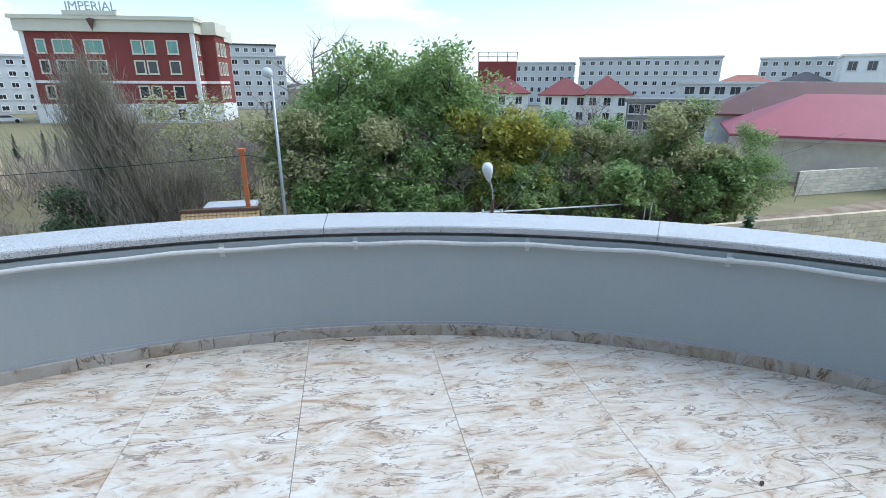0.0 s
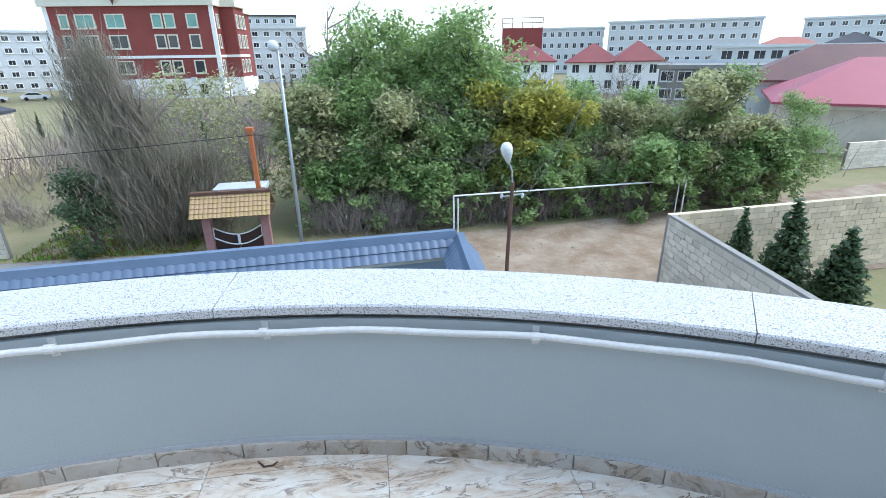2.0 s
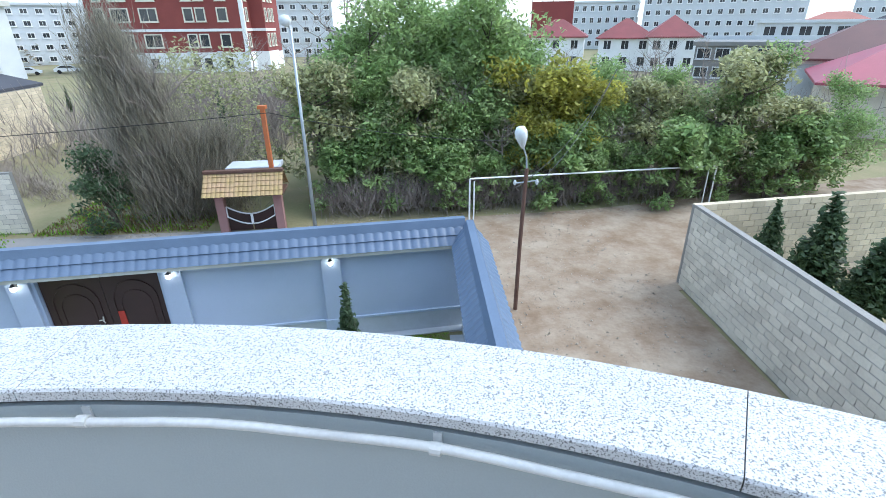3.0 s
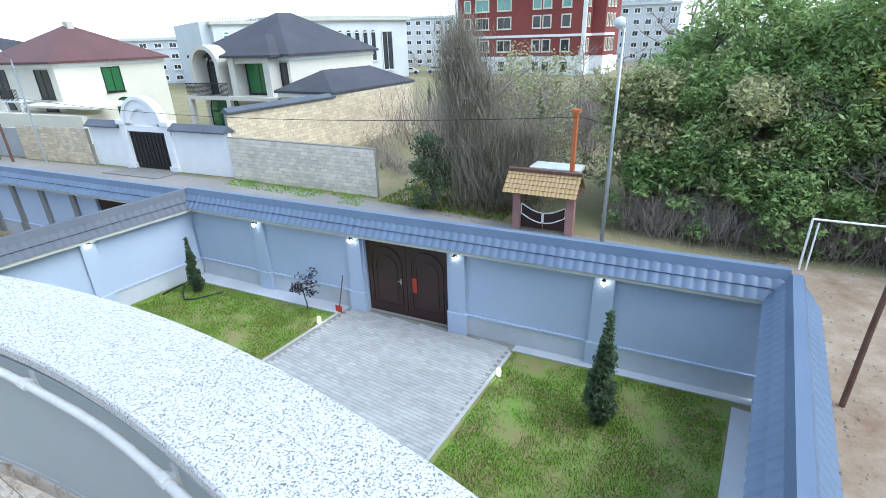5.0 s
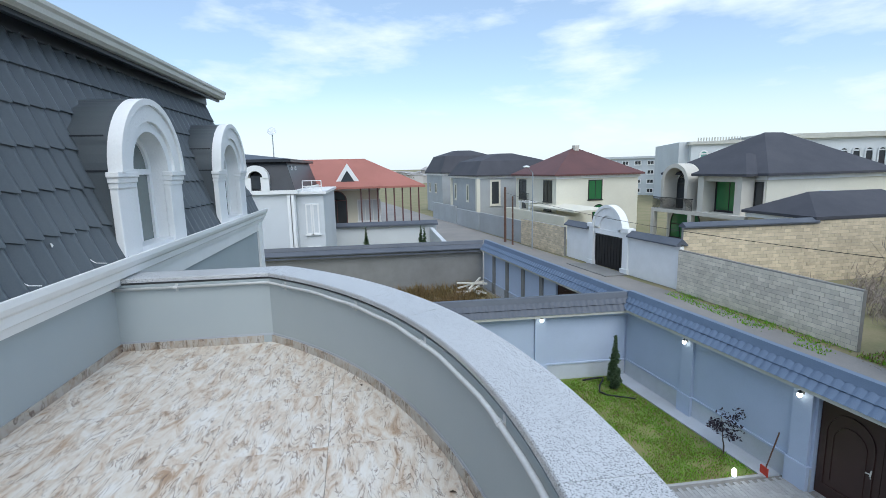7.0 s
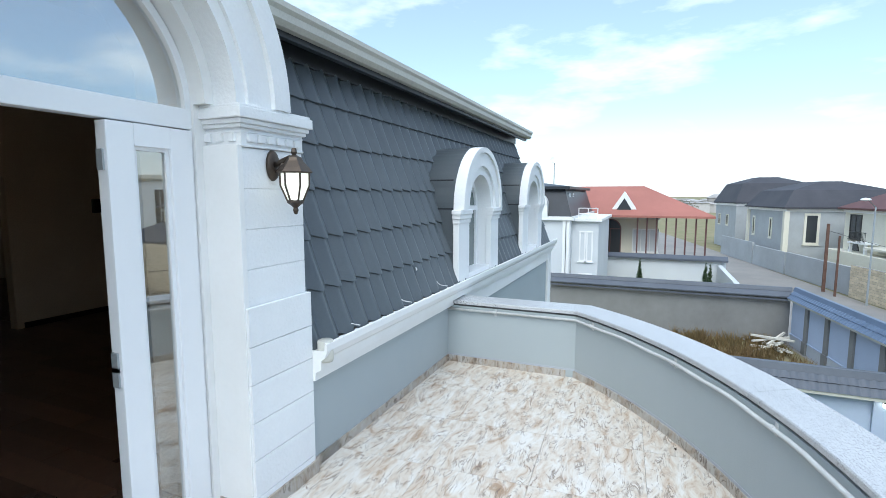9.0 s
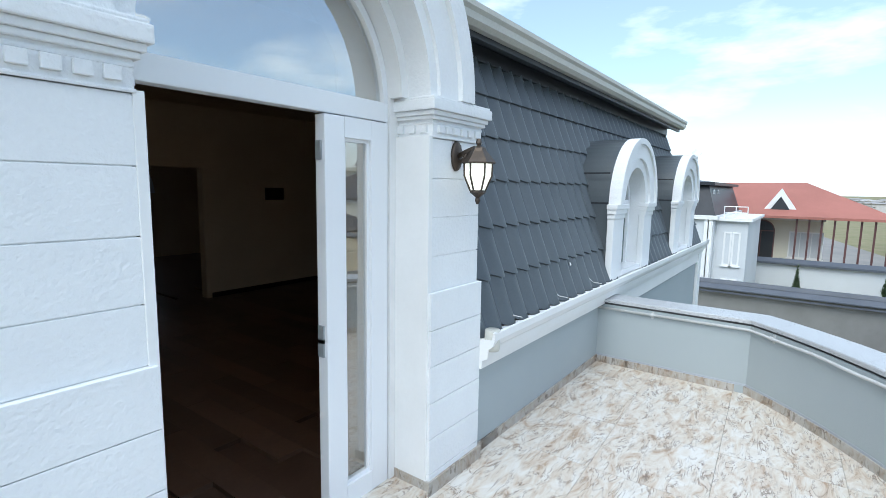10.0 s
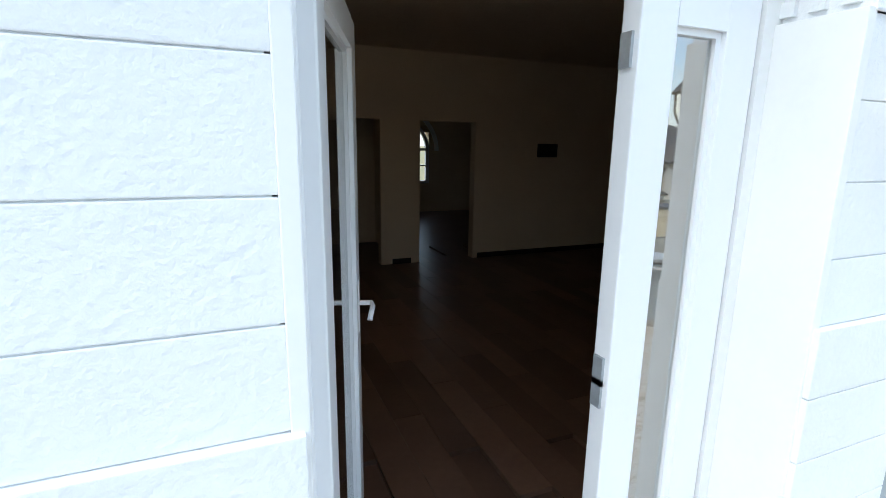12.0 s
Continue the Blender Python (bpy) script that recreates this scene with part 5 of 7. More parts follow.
# cream villa with maroon roof
h = house("villa", "cream villa with maroon hipped roof and dark arched windows", pose(-59.4, 20.1, 0, 0, 0, 10), 9.8, 10.6, 0.35, M_CREAM, M_MAROON, 3.1)
for u in (1.9, 8.0):
    window(h, "S", u, -2.5, 1.9, 2.4, 0, M_WIN, M_BLACK)
    window(h, "S", u, G + 0.9, 1.7, 1.5, 0, M_WIN, M_BLACK, True)
window(h, "E", 4.9, -2.35, 1.8, 2.2, 9.8, M_GREENWIN, M_BLACK)
window(h, "E", 5.4, G + 0.7, 1.6, 1.6, 9.8, M_GREENWIN, M_BLACK, True)
b = bmesh.new()
box(b, 2.9, 5.6, -1.1, 0, -2.75, -2.6)
box(b, 3.0, 3.2, -1.0, -0.8, G, -2.75)
box(b, 5.3, 5.5, -1.0, -0.8, G, -2.75)
part("balcony", b, M_TRIM, h)
b = bmesh.new()
for i in range(14):
    box(b, 3.0 + i * 0.19, 3.03 + i * 0.19, -1.05, -1.02, -2.6, -1.7)
box(b, 2.95, 5.55, -1.07, -1.0, -1.7, -1.64)
part("balcony_rail", b, M_BLACK, h)
b = bmesh.new()
box(b, 4.8, 5.4, 5.0, 5.6, 2.9, 3.8)
part("chimney", b, M_BEIGEST, h)
b = bmesh.new()
box(b, 0, 14, -1.5, 0.0, G, -3.6)
hip_roof(b, 6, 15, -1.0, 3.0, -3.1, 0.5, 0.2)
o = part("carport", b, M_CREAM, h)
# grey houses with slate roofs
h = house("grey_house", "unpainted grey house with dark slate hipped roof", pose(-72.4, 13.9, 0, 0, 0, 10), 10.4, 11, 0.3, M_GREYWALL, M_DKROOF, 1.5)
b = bmesh.new()
strip(b, [[(x0, y0, z), (x1, y0, z), (x1, y1, z), (x0, y1, z)] for x0, x1, y0, y1, z in ((-0.4, 10.8, -0.4, 11.4, 0.45), (0.9, 9.5, 0.9, 10.1, 2.3), (3.2, 7.2, 4.5, 6.5, 3.3))])
part("mansard_roof", b, M_DKROOF, h, "dark slate double-pitched roof")
for u in (1.6, 6.6):
    window(h, "S", u, -3.2, 0.8, 2.4, 0, M_WIN, M_CREAM, False, 0, 0.2)
for u in (2.5, 8.5):
    window(h, "E", u, -3.6, 1.5, 3.4, 10.4, M_WIN, M_CREAM, False, 0, 0.24)
b = bmesh.new()
box(b, -0.3, 10.7, -0.3, 0.0, G, G + 0.5)
for x, y in ((0, 0), (10.4, 0), (10.4, 11)):
    b2 = bmesh.new()
    box(b2, x - 0.25, x + 0.25, y - 0.25, y + 0.25, G, 0.0)
    part("corner_pier", b2, M_CREAM, h)
part("plinth", b, M_CREAM, h)
h = house("grey_house", "grey gambrel-roofed house in the distance", pose(-86.3, 11.5, 0, 0, 0, 10), 9, 10, 0.6, M_GREYWALL, M_DKROOF, 1.6, 0.3)
b = bmesh.new()
strip(b, [[(x0, y0, z), (x1, y0, z), (x1, y1, z), (x0, y1, z)] for x0, x1, y0, y1, z in ((-0.3, 9.3, -0.3, 10.3, 0.75), (1.0, 8.0, 1.0, 9.0, 3.4), (3.2, 5.8, 3.8, 6.2, 4.3))])
part("mansard_roof", b, M_DKROOF, h, "dark slate double-pitched roof")
for u in (2, 5.5):
    window(h, "S", u, -2.6, 1.0, 1.6, 0, M_WIN, M_CREAM)
# red-roofed house behind the plot
h = house("red_roof_house", "cream bungalow with wide terracotta roof and porch", pose(-52, -12.55, 0), 6, 15.3, -0.1, M_CREAM, M_TERRA, 2.4, 0.0, 4)
b = bmesh.new()
hip_roof(b, -1.5, 8.5, -1, 19.2, -0.15, 2.75, 0.3, 5.5)
part("wide_roof", b, M_TERRA, h)
window(h, "E", 11.3, G + 2.2, 1.9, 2.4, 6, M_WIN, M_MAROON, True)
window(h, "E", 14.3, G + 2.5, 2.2, 2.1, 6, M_PALE, M_TRIM, False, 2)
for i in range(8):
    y = 13.6 + i * 0.75
    b = bmesh.new()
    box(b, 8.2, 8.32, y, y + 0.12, G, -0.1)
    part("porch_post", b, M_MAROON, h)
b = bmesh.new()
box(b, 6, 8.4, 9.0, 19.0, G, G + 1.6)
part("porch_base", b, M_BLOCKY, h)
b = bmesh.new()
prism(b, [(0, 0), (2.6, 0), (1.3, 2.0)], 0, 0.5, Matrix.Translation((7.3, 11.2, 0.1)) @ Matrix.Rotation(radians(90), 4, "Z") @ Matrix.Rotation(radians(90), 4, "X"))
part("roof_dormer", b, M_TRIM, h, "white triangular roof dormer")
b = bmesh.new()
prism(b, [(0.6, 0.25), (2.0, 0.25), (1.3, 1.4)], 0.0, 0.05, Matrix.Translation((7.83, 11.2, 0.1)) @ Matrix.Rotation(radians(90), 4, "Z") @ Matrix.Rotation(radians(90), 4, "X"))
part("dormer_glass", b, M_WIN, h)
# neighbour's villa with black mansard
h = thing("neighbour_villa", "pale grey villa with black mansard roof and white trim", "house", pose(-31, -0.75, 0))
b = bmesh.new()
box(b, -12, 0, -14, -1.9, G, 0.3)
box(b, -9, -0.6, -1.9, -0.2, G, 0.15)
part("wall", b, M_PALE, h)
b = bmesh.new()
strip(b, [[(-12, -14, 0.32), (0.05, -14, 0.32), (0.05, -1.85, 0.32), (-12, -1.85, 0.32)], [(-11.4, -13.4, 2.15), (-0.5, -13.4, 2.15), (-0.5, -2.4, 2.15), (-11.4, -2.4, 2.15)]])
hip_roof(b, -11.4, -0.5, -13.4, -2.4, 2.15, 0.9, 0.35)
part("mansard_roof", b, M_FLASH, h)
b = bmesh.new()
box(b, -12.2, 0.22, -14.2, -1.7, 0.12, 0.36)
box(b, -9.1, -0.35, -1.9, 0.0, 0.05, 0.22)
for y in (-2.15, -1.95):
    box(b, -0.1, 0.14, y - 0.25, y, G, 0.1)
part("cornice", b, M_TRIM, h)
dm = bmesh.new()
box(dm, -0.3, 0.25, -5.0, -4.5, 0.36, 1.2)
box(dm, -0.3, 0.25, -3.9, -3.4, 0.36, 1.2)
arch_ring(dm, 0, 0, 0.45, 0.8, -0.3, 0.25, 14)
bmesh.ops.transform(dm, matrix=Matrix.Translation((0, -4.2, 1.15)) @ Matrix.Rotation(radians(90), 4, "Z"), verts=dm.verts[16:])
part("dormer", dm, M_TRIM, h)
b = bmesh.new()
box(b, -0.05, 0.1, -4.5, -3.9, 0.5, 1.3)
part("dormer_glass", b, M_WIN, h)
window(h, "N", -1.6, 0.55, 0.7, 1.1, -2.3, M_WIN, M_TRIM, True)
window(h, "N", -3.2, 0.55, 0.7, 1.1, -2.3, M_WIN, M_TRIM, True)
for z in (-2.6, -5.4):
    for u in (-1.2, -0.75):
        window(h, "E", u, z, 0.42, 2.0, -0.6, M_PALE, M_TRIM, False, 0)
b = bmesh.new()
for y in (-1.5, -0.9, -0.3):
    tube(b, [(-0.7, y, 0.22), (-0.7, y, 0.9)], 0.03, 6)
tube(b, [(-0.7, -1.5, 0.9), (-0.7, -0.3, 0.9)], 0.03, 6)
tube(b, [(-0.7, -1.5, 0.55), (-0.7, -0.3, 0.55)], 0.03, 6)
part("roof_rail", b, M_TRIM, h)
st = thing("satellite_dish", "small satellite dish on a thin roof mast", "satellite dish", pose(-34, -4.35, 2.5))
b = bmesh.new()
tube(b, [(0, 0, 0), (0, 0, 1.6)], 0.035, 6)
part("mast", b, M_GALV, st)
b = bmesh.new()
lathe(b, [(0.02, 0), (0.22, 0.05), (0.3, 0.12)], (0, 0, 0), 14)
o = part("dish", b, M_GALV, st)
o.matrix_local = pose(0, 0, 1.7, 0, 60, 0)
# far wall behind the plot
b = bmesh.new()
box(b, -41.3, -41.0, -20, 7.6, G, -3.3)
box(b, -41.3, -28.2, 7.0, 7.3, G, -3.6)
w = structure("wall_far_plot", b, M_PALE, "pale grey garden wall", "wall")
b = bmesh.new()
strip(b, [[(-41.6, y, -3.35), (-41.6, y, -3.2), (-41.15, y, -2.95), (-40.7, y, -3.2), (-40.7, y, -3.35)] for y in (-20, 7.7)])
part("coping", b, M_GREYROOF, w)

# ---- far buildings ----
def block_building(name, label, p, q, depth, z1, floors, bays, wall, pane, frame, roof=None, ww=0.55, wh=0.5, z0=G, ends=3):
    """A slab building whose front runs from p to q (seen with p on the left), floors times bays of windows."""
    m, L = along(p, q)
    h = thing(name, label, "building", m)
    b = bmesh.new()
    box(b, 0, L, 0, depth, z0, z1)
    part("wall", b, wall, h)
    b = bmesh.new()
    box(b, -0.4, L + 0.4, -0.4, depth + 0.4, z1, z1 + 0.5)
    part("parapet", b, roof or wall, h)
    fh = (z1 - z0) / floors
    for f in range(floors):
        for i in range(bays):
            bw = L / bays
            window(h, "S", (i + 0.5) * bw, z0 + f * fh + fh * 0.28, bw * ww, fh * wh, 0, pane, frame, False, 1, min(0.16, bw * 0.06), 0.12)
        for i in range(ends):
            bw = depth / ends
            window(h, "E", (i + 0.5) * bw, z0 + f * fh + fh * 0.28, bw * 0.3, fh * wh, L, pane, frame, False, 0, 0.1, 0.12)
    return h


# red brick hotel
m = pose(-57.5, 99.6, 0, 0, 0, -2.2)
h = thing("brick_hotel", "four-storey red brick hotel with cream cornice and bands", "building", m)
L = 28.0
b = bmesh.new()
box(b, 0, L, 0, 16, -2.9, 9.3)
box(b, L - 0.2, L + 2.5, 3.5, 9, -2.9, 9.3)
box(b, L - 0.2, L + 1.2, 11.5, 16.5, -2.9, 8.8)
part("brick_wall", b, M_REDBR, h)
b = bmesh.new()
box(b, -0.1, L + 0.1, -0.1, 16, G, -2.9)
box(b, L, L + 2.6, 3.4, 9.1, G, -2.9)
box(b, L, L + 1.3, 11.4, 16.6, G, -2.9)
part("ground_floor", b, M_TRIM, h, "white rendered ground floor")
b = bmesh.new()
box(b, -0.5, L + 0.5, -0.5, 16.5, 9.3, 11.2)
box(b, -0.9, L + 0.9, -0.9, 16.9, 11.2, 11.8)
box(b, L + 0.5, L + 3.0, 3.0, 9.5, 9.3, 11.4)
box(b, L + 0.5, L + 1.7, 11.0, 17, 8.8, 10.8)
box(b, 8.0, 16.5, -1.0, 2, 11.8, 12.5)
part("cornice", b, M_CREAM, h)
b = bmesh.new()
for z in (0.95, -2.95):
    box(b, -0.15, L + 0.15, -0.15, 16.2, z, z + 0.45)
    box(b, L, L + 2.65, 3.35, 9.15, z, z + 0.45)
for x in (0.0, L - 0.5):
    box(b, x, x + 0.7, -0.12, 0.3, -2.9, 9.3)
part("band", b, M_TRIM, h, "white string courses")
for z, pane in ((5.8, M_CYANWIN), (2.5, M_WIN), (-1.7, M_WIN)):
    for u, w_, mu in ((3.0, 1.6, 0), (6.5, 3.2, 1), (11.5, 3.2, 1), (18.5, 1.8, 0), (20.6, 1.8, 0), (24.4, 1.9, 0)):
        window(h, "S", u, z, w_, 2.3, 0, pane, M_CREAM, False, mu, 0.2, 0.15)
    for u in (1.7, 4.5, 6.5, 8.3):
        window(h, "E", u, z, 1.0, 2.3, L if u < 3 else L + 2.5, pane, M_CREAM, False, 0, 0.2, 0.15)
for u in (7, 11, 18.5, 20.6, 24.4):
    window(h, "S", u, G + 0.5, 1.5, 2.0, -0.1, M_WIN, M_TRIM, False, 0)
tc = bpy.data.curves.new("sign_text", "FONT")
tc.body, tc.size, tc.extrude = "IMPERIAL", 2.0, 0.06
tc.materials.append(M_GALV)
tcm = new("roof_sign", tc)
tcm.parent = h
tcm.matrix_local = pose(8.6, -0.9, 12.5, 90, 0, 0)
b = bmesh.new()
prism(b, [(-0.7, 0.9), (0, -0.9), (0.7, 0.9), (0, 1.1)], 0, 0.1, Matrix.Translation((12.3, -1.0, 10.3)) @ Matrix.Rotation(radians(90), 4, "X"))
part("shield", b, M_MAROON, h)
for u in (23.0, 17.6, L):
    b = bmesh.new()
    box(b, u - 0.45, u + 0.45, -0.55, -0.1, -3.0, -2.3, bevel=0.04)
    part("air_conditioner", b, M_PALE, h)
# large pale hall with pointed arches
m, L = along((-78.2, 54.3), (-64.0, 91.0))
h = thing("arched_hall", "pale hall building with tall pointed arch windows", "building", m)
b = bmesh.new()
box(b, 0, L, 0, 22, G, 4.9)
box(b, 1.6, 13, -1.5, 20, G, 4.4)
part("wall", b, M_PALE, h)
b = bmesh.new()
box(b, 12, L + 0.6, -0.6, 22.6, 4.9, 5.7)
box(b, 1.2, 13.2, -1.9, 20, 4.4, 4.9)
for i in range(16):
    box(b, 2.5 + i * 0.42, 2.65 + i * 0.42, -1.8, -1.6, 4.9, 5.5)
part("parapet", b, M_GUTTER, h)
for i in range(8):
    window(h, "S", 19.2 + i * 1.75, G + 3.4, 1.3, 5.4, 0, M_WIN, M_PALE, True, 0, 0.2, 0.2)
for u in (3.6, 5.8):
    window(h, "S", u, G + 3.8, 1.4, 5.0, -1.5, M_CYANWIN, M_TRIM, True, 0, 0.2, 0.2)
window(h, "S", 34.6, G + 1.5, 2.6, 7.4, 0, M_WIN, M_PALE, False, 1, 0.2, 0.2)
window(h, "S", 16.0, G + 3.0, 2.6, 5.4, 0, M_CYANWIN, M_PALE, True, 1, 0.2, 0.2)
block_building("apartment_block", "pale five-storey apartment block with small windows", (-88, 122), (-70, 134), 12, 6.4, 5, 8, M_PALE, M_WIN, M_TRIM)
block_building("apartment_block", "pale apartment block behind the villas", (-118, 55), (-104, 66), 12, 2.6, 4, 6, M_PALE, M_WIN, M_TRIM)
block_building("apartment_block", "long white five-storey apartment block", (66.5, 157.7), (101, 137.8), 14, 8.6, 5, 15, M_PALE, M_WIN, M_TRIM)
block_building("apartment_block", "white four-storey apartment block far off", (46, 176), (68, 166), 14, 7.6, 4, 10, M_PALE, M_WIN, M_TRIM)
block_building("apartment_block", "pale apartment block far off", (121, 147.5), (139, 131), 14, 8.7, 5, 9, M_PALE, M_WIN, M_TRIM)
block_building("apartment_block", "white building with round windows", (108, 106), (124, 92), 14, 7.5, 3, 6, M_TRIM, M_WIN, M_PALE)
block_building("apartment_block", "white apartment block with balconies", (-36, 146), (-22, 149), 14, 7.6, 5, 5, M_PALE, M_WIN, M_TRIM)
block_building("apartment_block", "grey-roofed apartment block far off", (-47, 186), (-31, 189), 14, 13, 6, 6, M_PALE, M_WIN, M_TRIM, M_DKROOF)
block_building("unfinished_building", "low unfinished concrete frame building", (38, 71), (49.5, 64.5), 9, -1.2, 2, 6, M_CONC, M_WIN, M_PALE, None, 0.8, 0.62)
block_building("unfinished_building", "long unfinished concrete frame", (64, 98), (98, 80), 9, 1.4, 2, 14, M_PALE, M_WIN, M_PALE, None, 0.75, 0.6)
b = bmesh.new()
m, L = along((44, 80), (100, 58))
box(b, 0, L, 0, 0.4, -0.9, -0.2, m)
box(b, 0, L, 0.1, 0.3, G, -0.9, m)
structure("wall_far_long", b, M_PALE, "long pale wall far off", "wall")
h = thing("red_tank_house", "dark red block building with steel frame on top", "building", along((23.4, 108), (31.2, 106))[0])
b = bmesh.new()
box(b, 0, 8, 0, 6, G, 5.6)
part("wall", b, M_REDBR, h)
b = bmesh.new()
for x in (0, 2, 4, 6, 8):
    tube(b, [(x, 0, 5.6), (x, 0, 7.4)], 0.07, 5)
for z in (6.5, 7.4):
    tube(b, [(0, 0, z), (8, 0, z)], 0.07, 5)
part("steel_frame", b, M_RUST, h)
for p, q, z, r in (((21, 97), (30, 94), -0.6, 3.0), ((32, 92), (40, 89), -0.8, 3.2), ((39, 88), (46, 85.5), -0.6, 3.4)):
    m, L = along(p, q)
    h = house("red_roof_villa", "white villa with dark red hipped roof", m, L, 8, z, M_TRIM, M_REDTILE, r, 0.6)
    for f in range(2):
        for i in range(3):
            window(h, "S", L * (i + 0.5) / 3, G + 0.8 + f * 2.6, 1.3, 1.5, 0, M_WIN, M_TRIM)
h = house("orange_roof_villa", "villa with terracotta hipped roof far off", along((86, 118), (97, 111))[0], 13, 9, 1.2, M_CREAM, M_TERRA, 2.4, 0.6)
for i in range(4):
    window(h, "S", 1.8 + i * 3.1, -2.0, 1.8, 2.2, 0, M_WIN, M_TRIM, True)
h = house("grey_roof_villa", "unfinished villa with dark roof far off", along((98, 112), (106, 105))[0], 10, 9, 1.8, M_CONC, M_DKROOF, 2.4, 0.6)
# crimson-roofed house
h = house("crimson_roof_house", "white block house with crimson metal tile roof", along((29.6, 36.4), (40.3, 29.3))[0], 15, 11, -2.45, M_BLOCK, M_PINK, 3.1, 0.9, 5.5)
h = house("dark_roof_hall", "long building with dark maroon roof", along((35, 48), (54, 35))[0], 26, 10, -1.6, M_PALE, M_MAROON, 3.2, 0.8)
block_wall("wall_crimson_house", (29.2, 30.0), (38, 31.3), G, -4.2, M_BLOCK, "pale block wall before the crimson-roofed house", 0.42, 0.21)

# ---- trees and shrubs ----
def leaf_mesh(rnd, centres, n, size, spread, mat, name, flat=0.0):
    """n small folded leaves strewn round the centres (x, y, z, radius)."""
    verts, faces = [], []
    tot = sum(c[3] ** 2 for c in centres)
    for cx, cy, cz, r in centres:
        for _ in range(max(3, int(n * r * r / tot))):
            v = Vector((rnd.gauss(0, 1), rnd.gauss(0, 1), rnd.gauss(0, 1)))
            v.normalize()
            v *= r * rnd.uniform(0.45, 1.3)
            v.z *= 0.8
            p = Vector((cx, cy, cz)) + v
            a = Vector((rnd.uniform(-1, 1), rnd.uniform(-1, 1), rnd.uniform(-0.9, 0.5))).normalized()
            u = a.cross(Vector((rnd.uniform(-1, 1), rnd.uniform(-1, 1), 1))).normalized()
            s = size * rnd.uniform(0.6, 1.3)
            k = len(verts)
            verts += [p - a * s, p + u * s * 0.45, p + a * s, p - u * s * 0.45]
            faces += [(k, k + 1, k + 2), (k, k + 2, k + 3)]
    me = bpy.data.meshes.new(name)
    me.from_pydata(verts, [], faces)
    me.materials.append(mat)
    return me


def limbs(rnd, b, base, height, r0, n, tilt=0.6, sides=6, sub=3, droop=0.0):
    """A bent trunk with limbs and twigs; gives the limbs' end points."""
    ends = []
    pts, p = [], Vector(base)
    lean = Vector((rnd.uniform(-0.1, 0.1), rnd.uniform(-0.1, 0.1), 0))
    for i in range(6):
        pts.append(p.copy())
        p = p + Vector((rnd.uniform(-0.06, 0.06) * height, rnd.uniform(-0.06, 0.06) * height, height / 5)) + lean * height / 5
    tube(b, pts, [r0 * (1 - 0.16 * i) for i in range(6)], sides)
    ends.append(pts[-1])
    for k in range(n):
        f = rnd.uniform(0.25, 0.95)
        i = min(4, int(f * 5))
        o = pts[i].lerp(pts[i + 1], f * 5 - i)
        ang = rnd.uniform(0, 6.28)
        ln = height * rnd.uniform(0.22, 0.42) * (1.15 - f * 0.5)
        d = Vector((math.cos(ang), math.sin(ang), rnd.uniform(0.3, 1.1) * (1 - tilt * 0.5)))
        q1 = o + d * ln * 0.5
        q2 = q1 + (d + Vector((rnd.uniform(-0.3, 0.3), rnd.uniform(-0.3, 0.3), rnd.uniform(0, 0.4) - droop))) * ln * 0.5
        tube(b, [o, q1, q2], [r0 * 0.36, r0 * 0.22, r0 * 0.10], 5)
        ends.append(q2)
        for _ in range(sub):
            o2 = q1.lerp(q2, rnd.uniform(0, 0.9))
            d2 = Vector((rnd.uniform(-1, 1), rnd.uniform(-1, 1), rnd.uniform(0.1, 1.0) - droop))
            e1 = o2 + d2 * ln * 0.28
            e2 = e1 + (d2 + Vector((rnd.uniform(-0.4, 0.4), rnd.uniform(-0.4, 0.4), 0.2 - droop))) * ln * 0.22
            tube(b, [o2, e1, e2], [r0 * 0.10, r0 * 0.06, r0 * 0.025], 4)
            ends.append(e2)
    return ends


def broadleaf(seed, height, radius, leaves, mat, label, base=0.16, size=0.135, name="evergreen_tree"):
    rnd = random.Random(seed)
    t = thing(name, label, "tree", group="trees along the hedge")
    b = bmesh.new()
    ends = limbs(rnd, b, (0, 0, 0), height * 0.82, 0.12, 9, sub=2)
    part("trunk", b, M_BARK, t)
    cs = [(e.x, e.y, e.z, rnd.uniform(0.35, 0.75) * radius * 0.55) for e in ends if e.z > height * base]
    for _ in range(44):
        a, rr, zz = rnd.uniform(0, 6.28), radius * math.sqrt(rnd.uniform(0.05, 1)), rnd.uniform(base, 0.97)
        taper = math.sin(math.pi * min(1, 0.28 + 0.72 * zz)) ** 0.6
        cs.append((math.cos(a) * rr * taper, math.sin(a) * rr * taper, zz * height, rnd.uniform(0.22, 0.5) * radius * 0.5))
    o = new("crown", leaf_mesh(rnd, cs, leaves, size, 0.5, mat, "crown"))
    o.parent = t
    return t


def bare_tree(seed, height, label, mat, n=12, sub=7, droop=0.0, r0=0.1, name="bare_tree"):
    rnd = random.Random(seed)
    t = thing(name, label, "tree", group="bare trees")
    b = bmesh.new()
    limbs(rnd, b, (0, 0, 0), height * 0.8, r0, n, sub=sub, droop=droop, tilt=0.2)
    part("crown", b, mat, t)
    return t


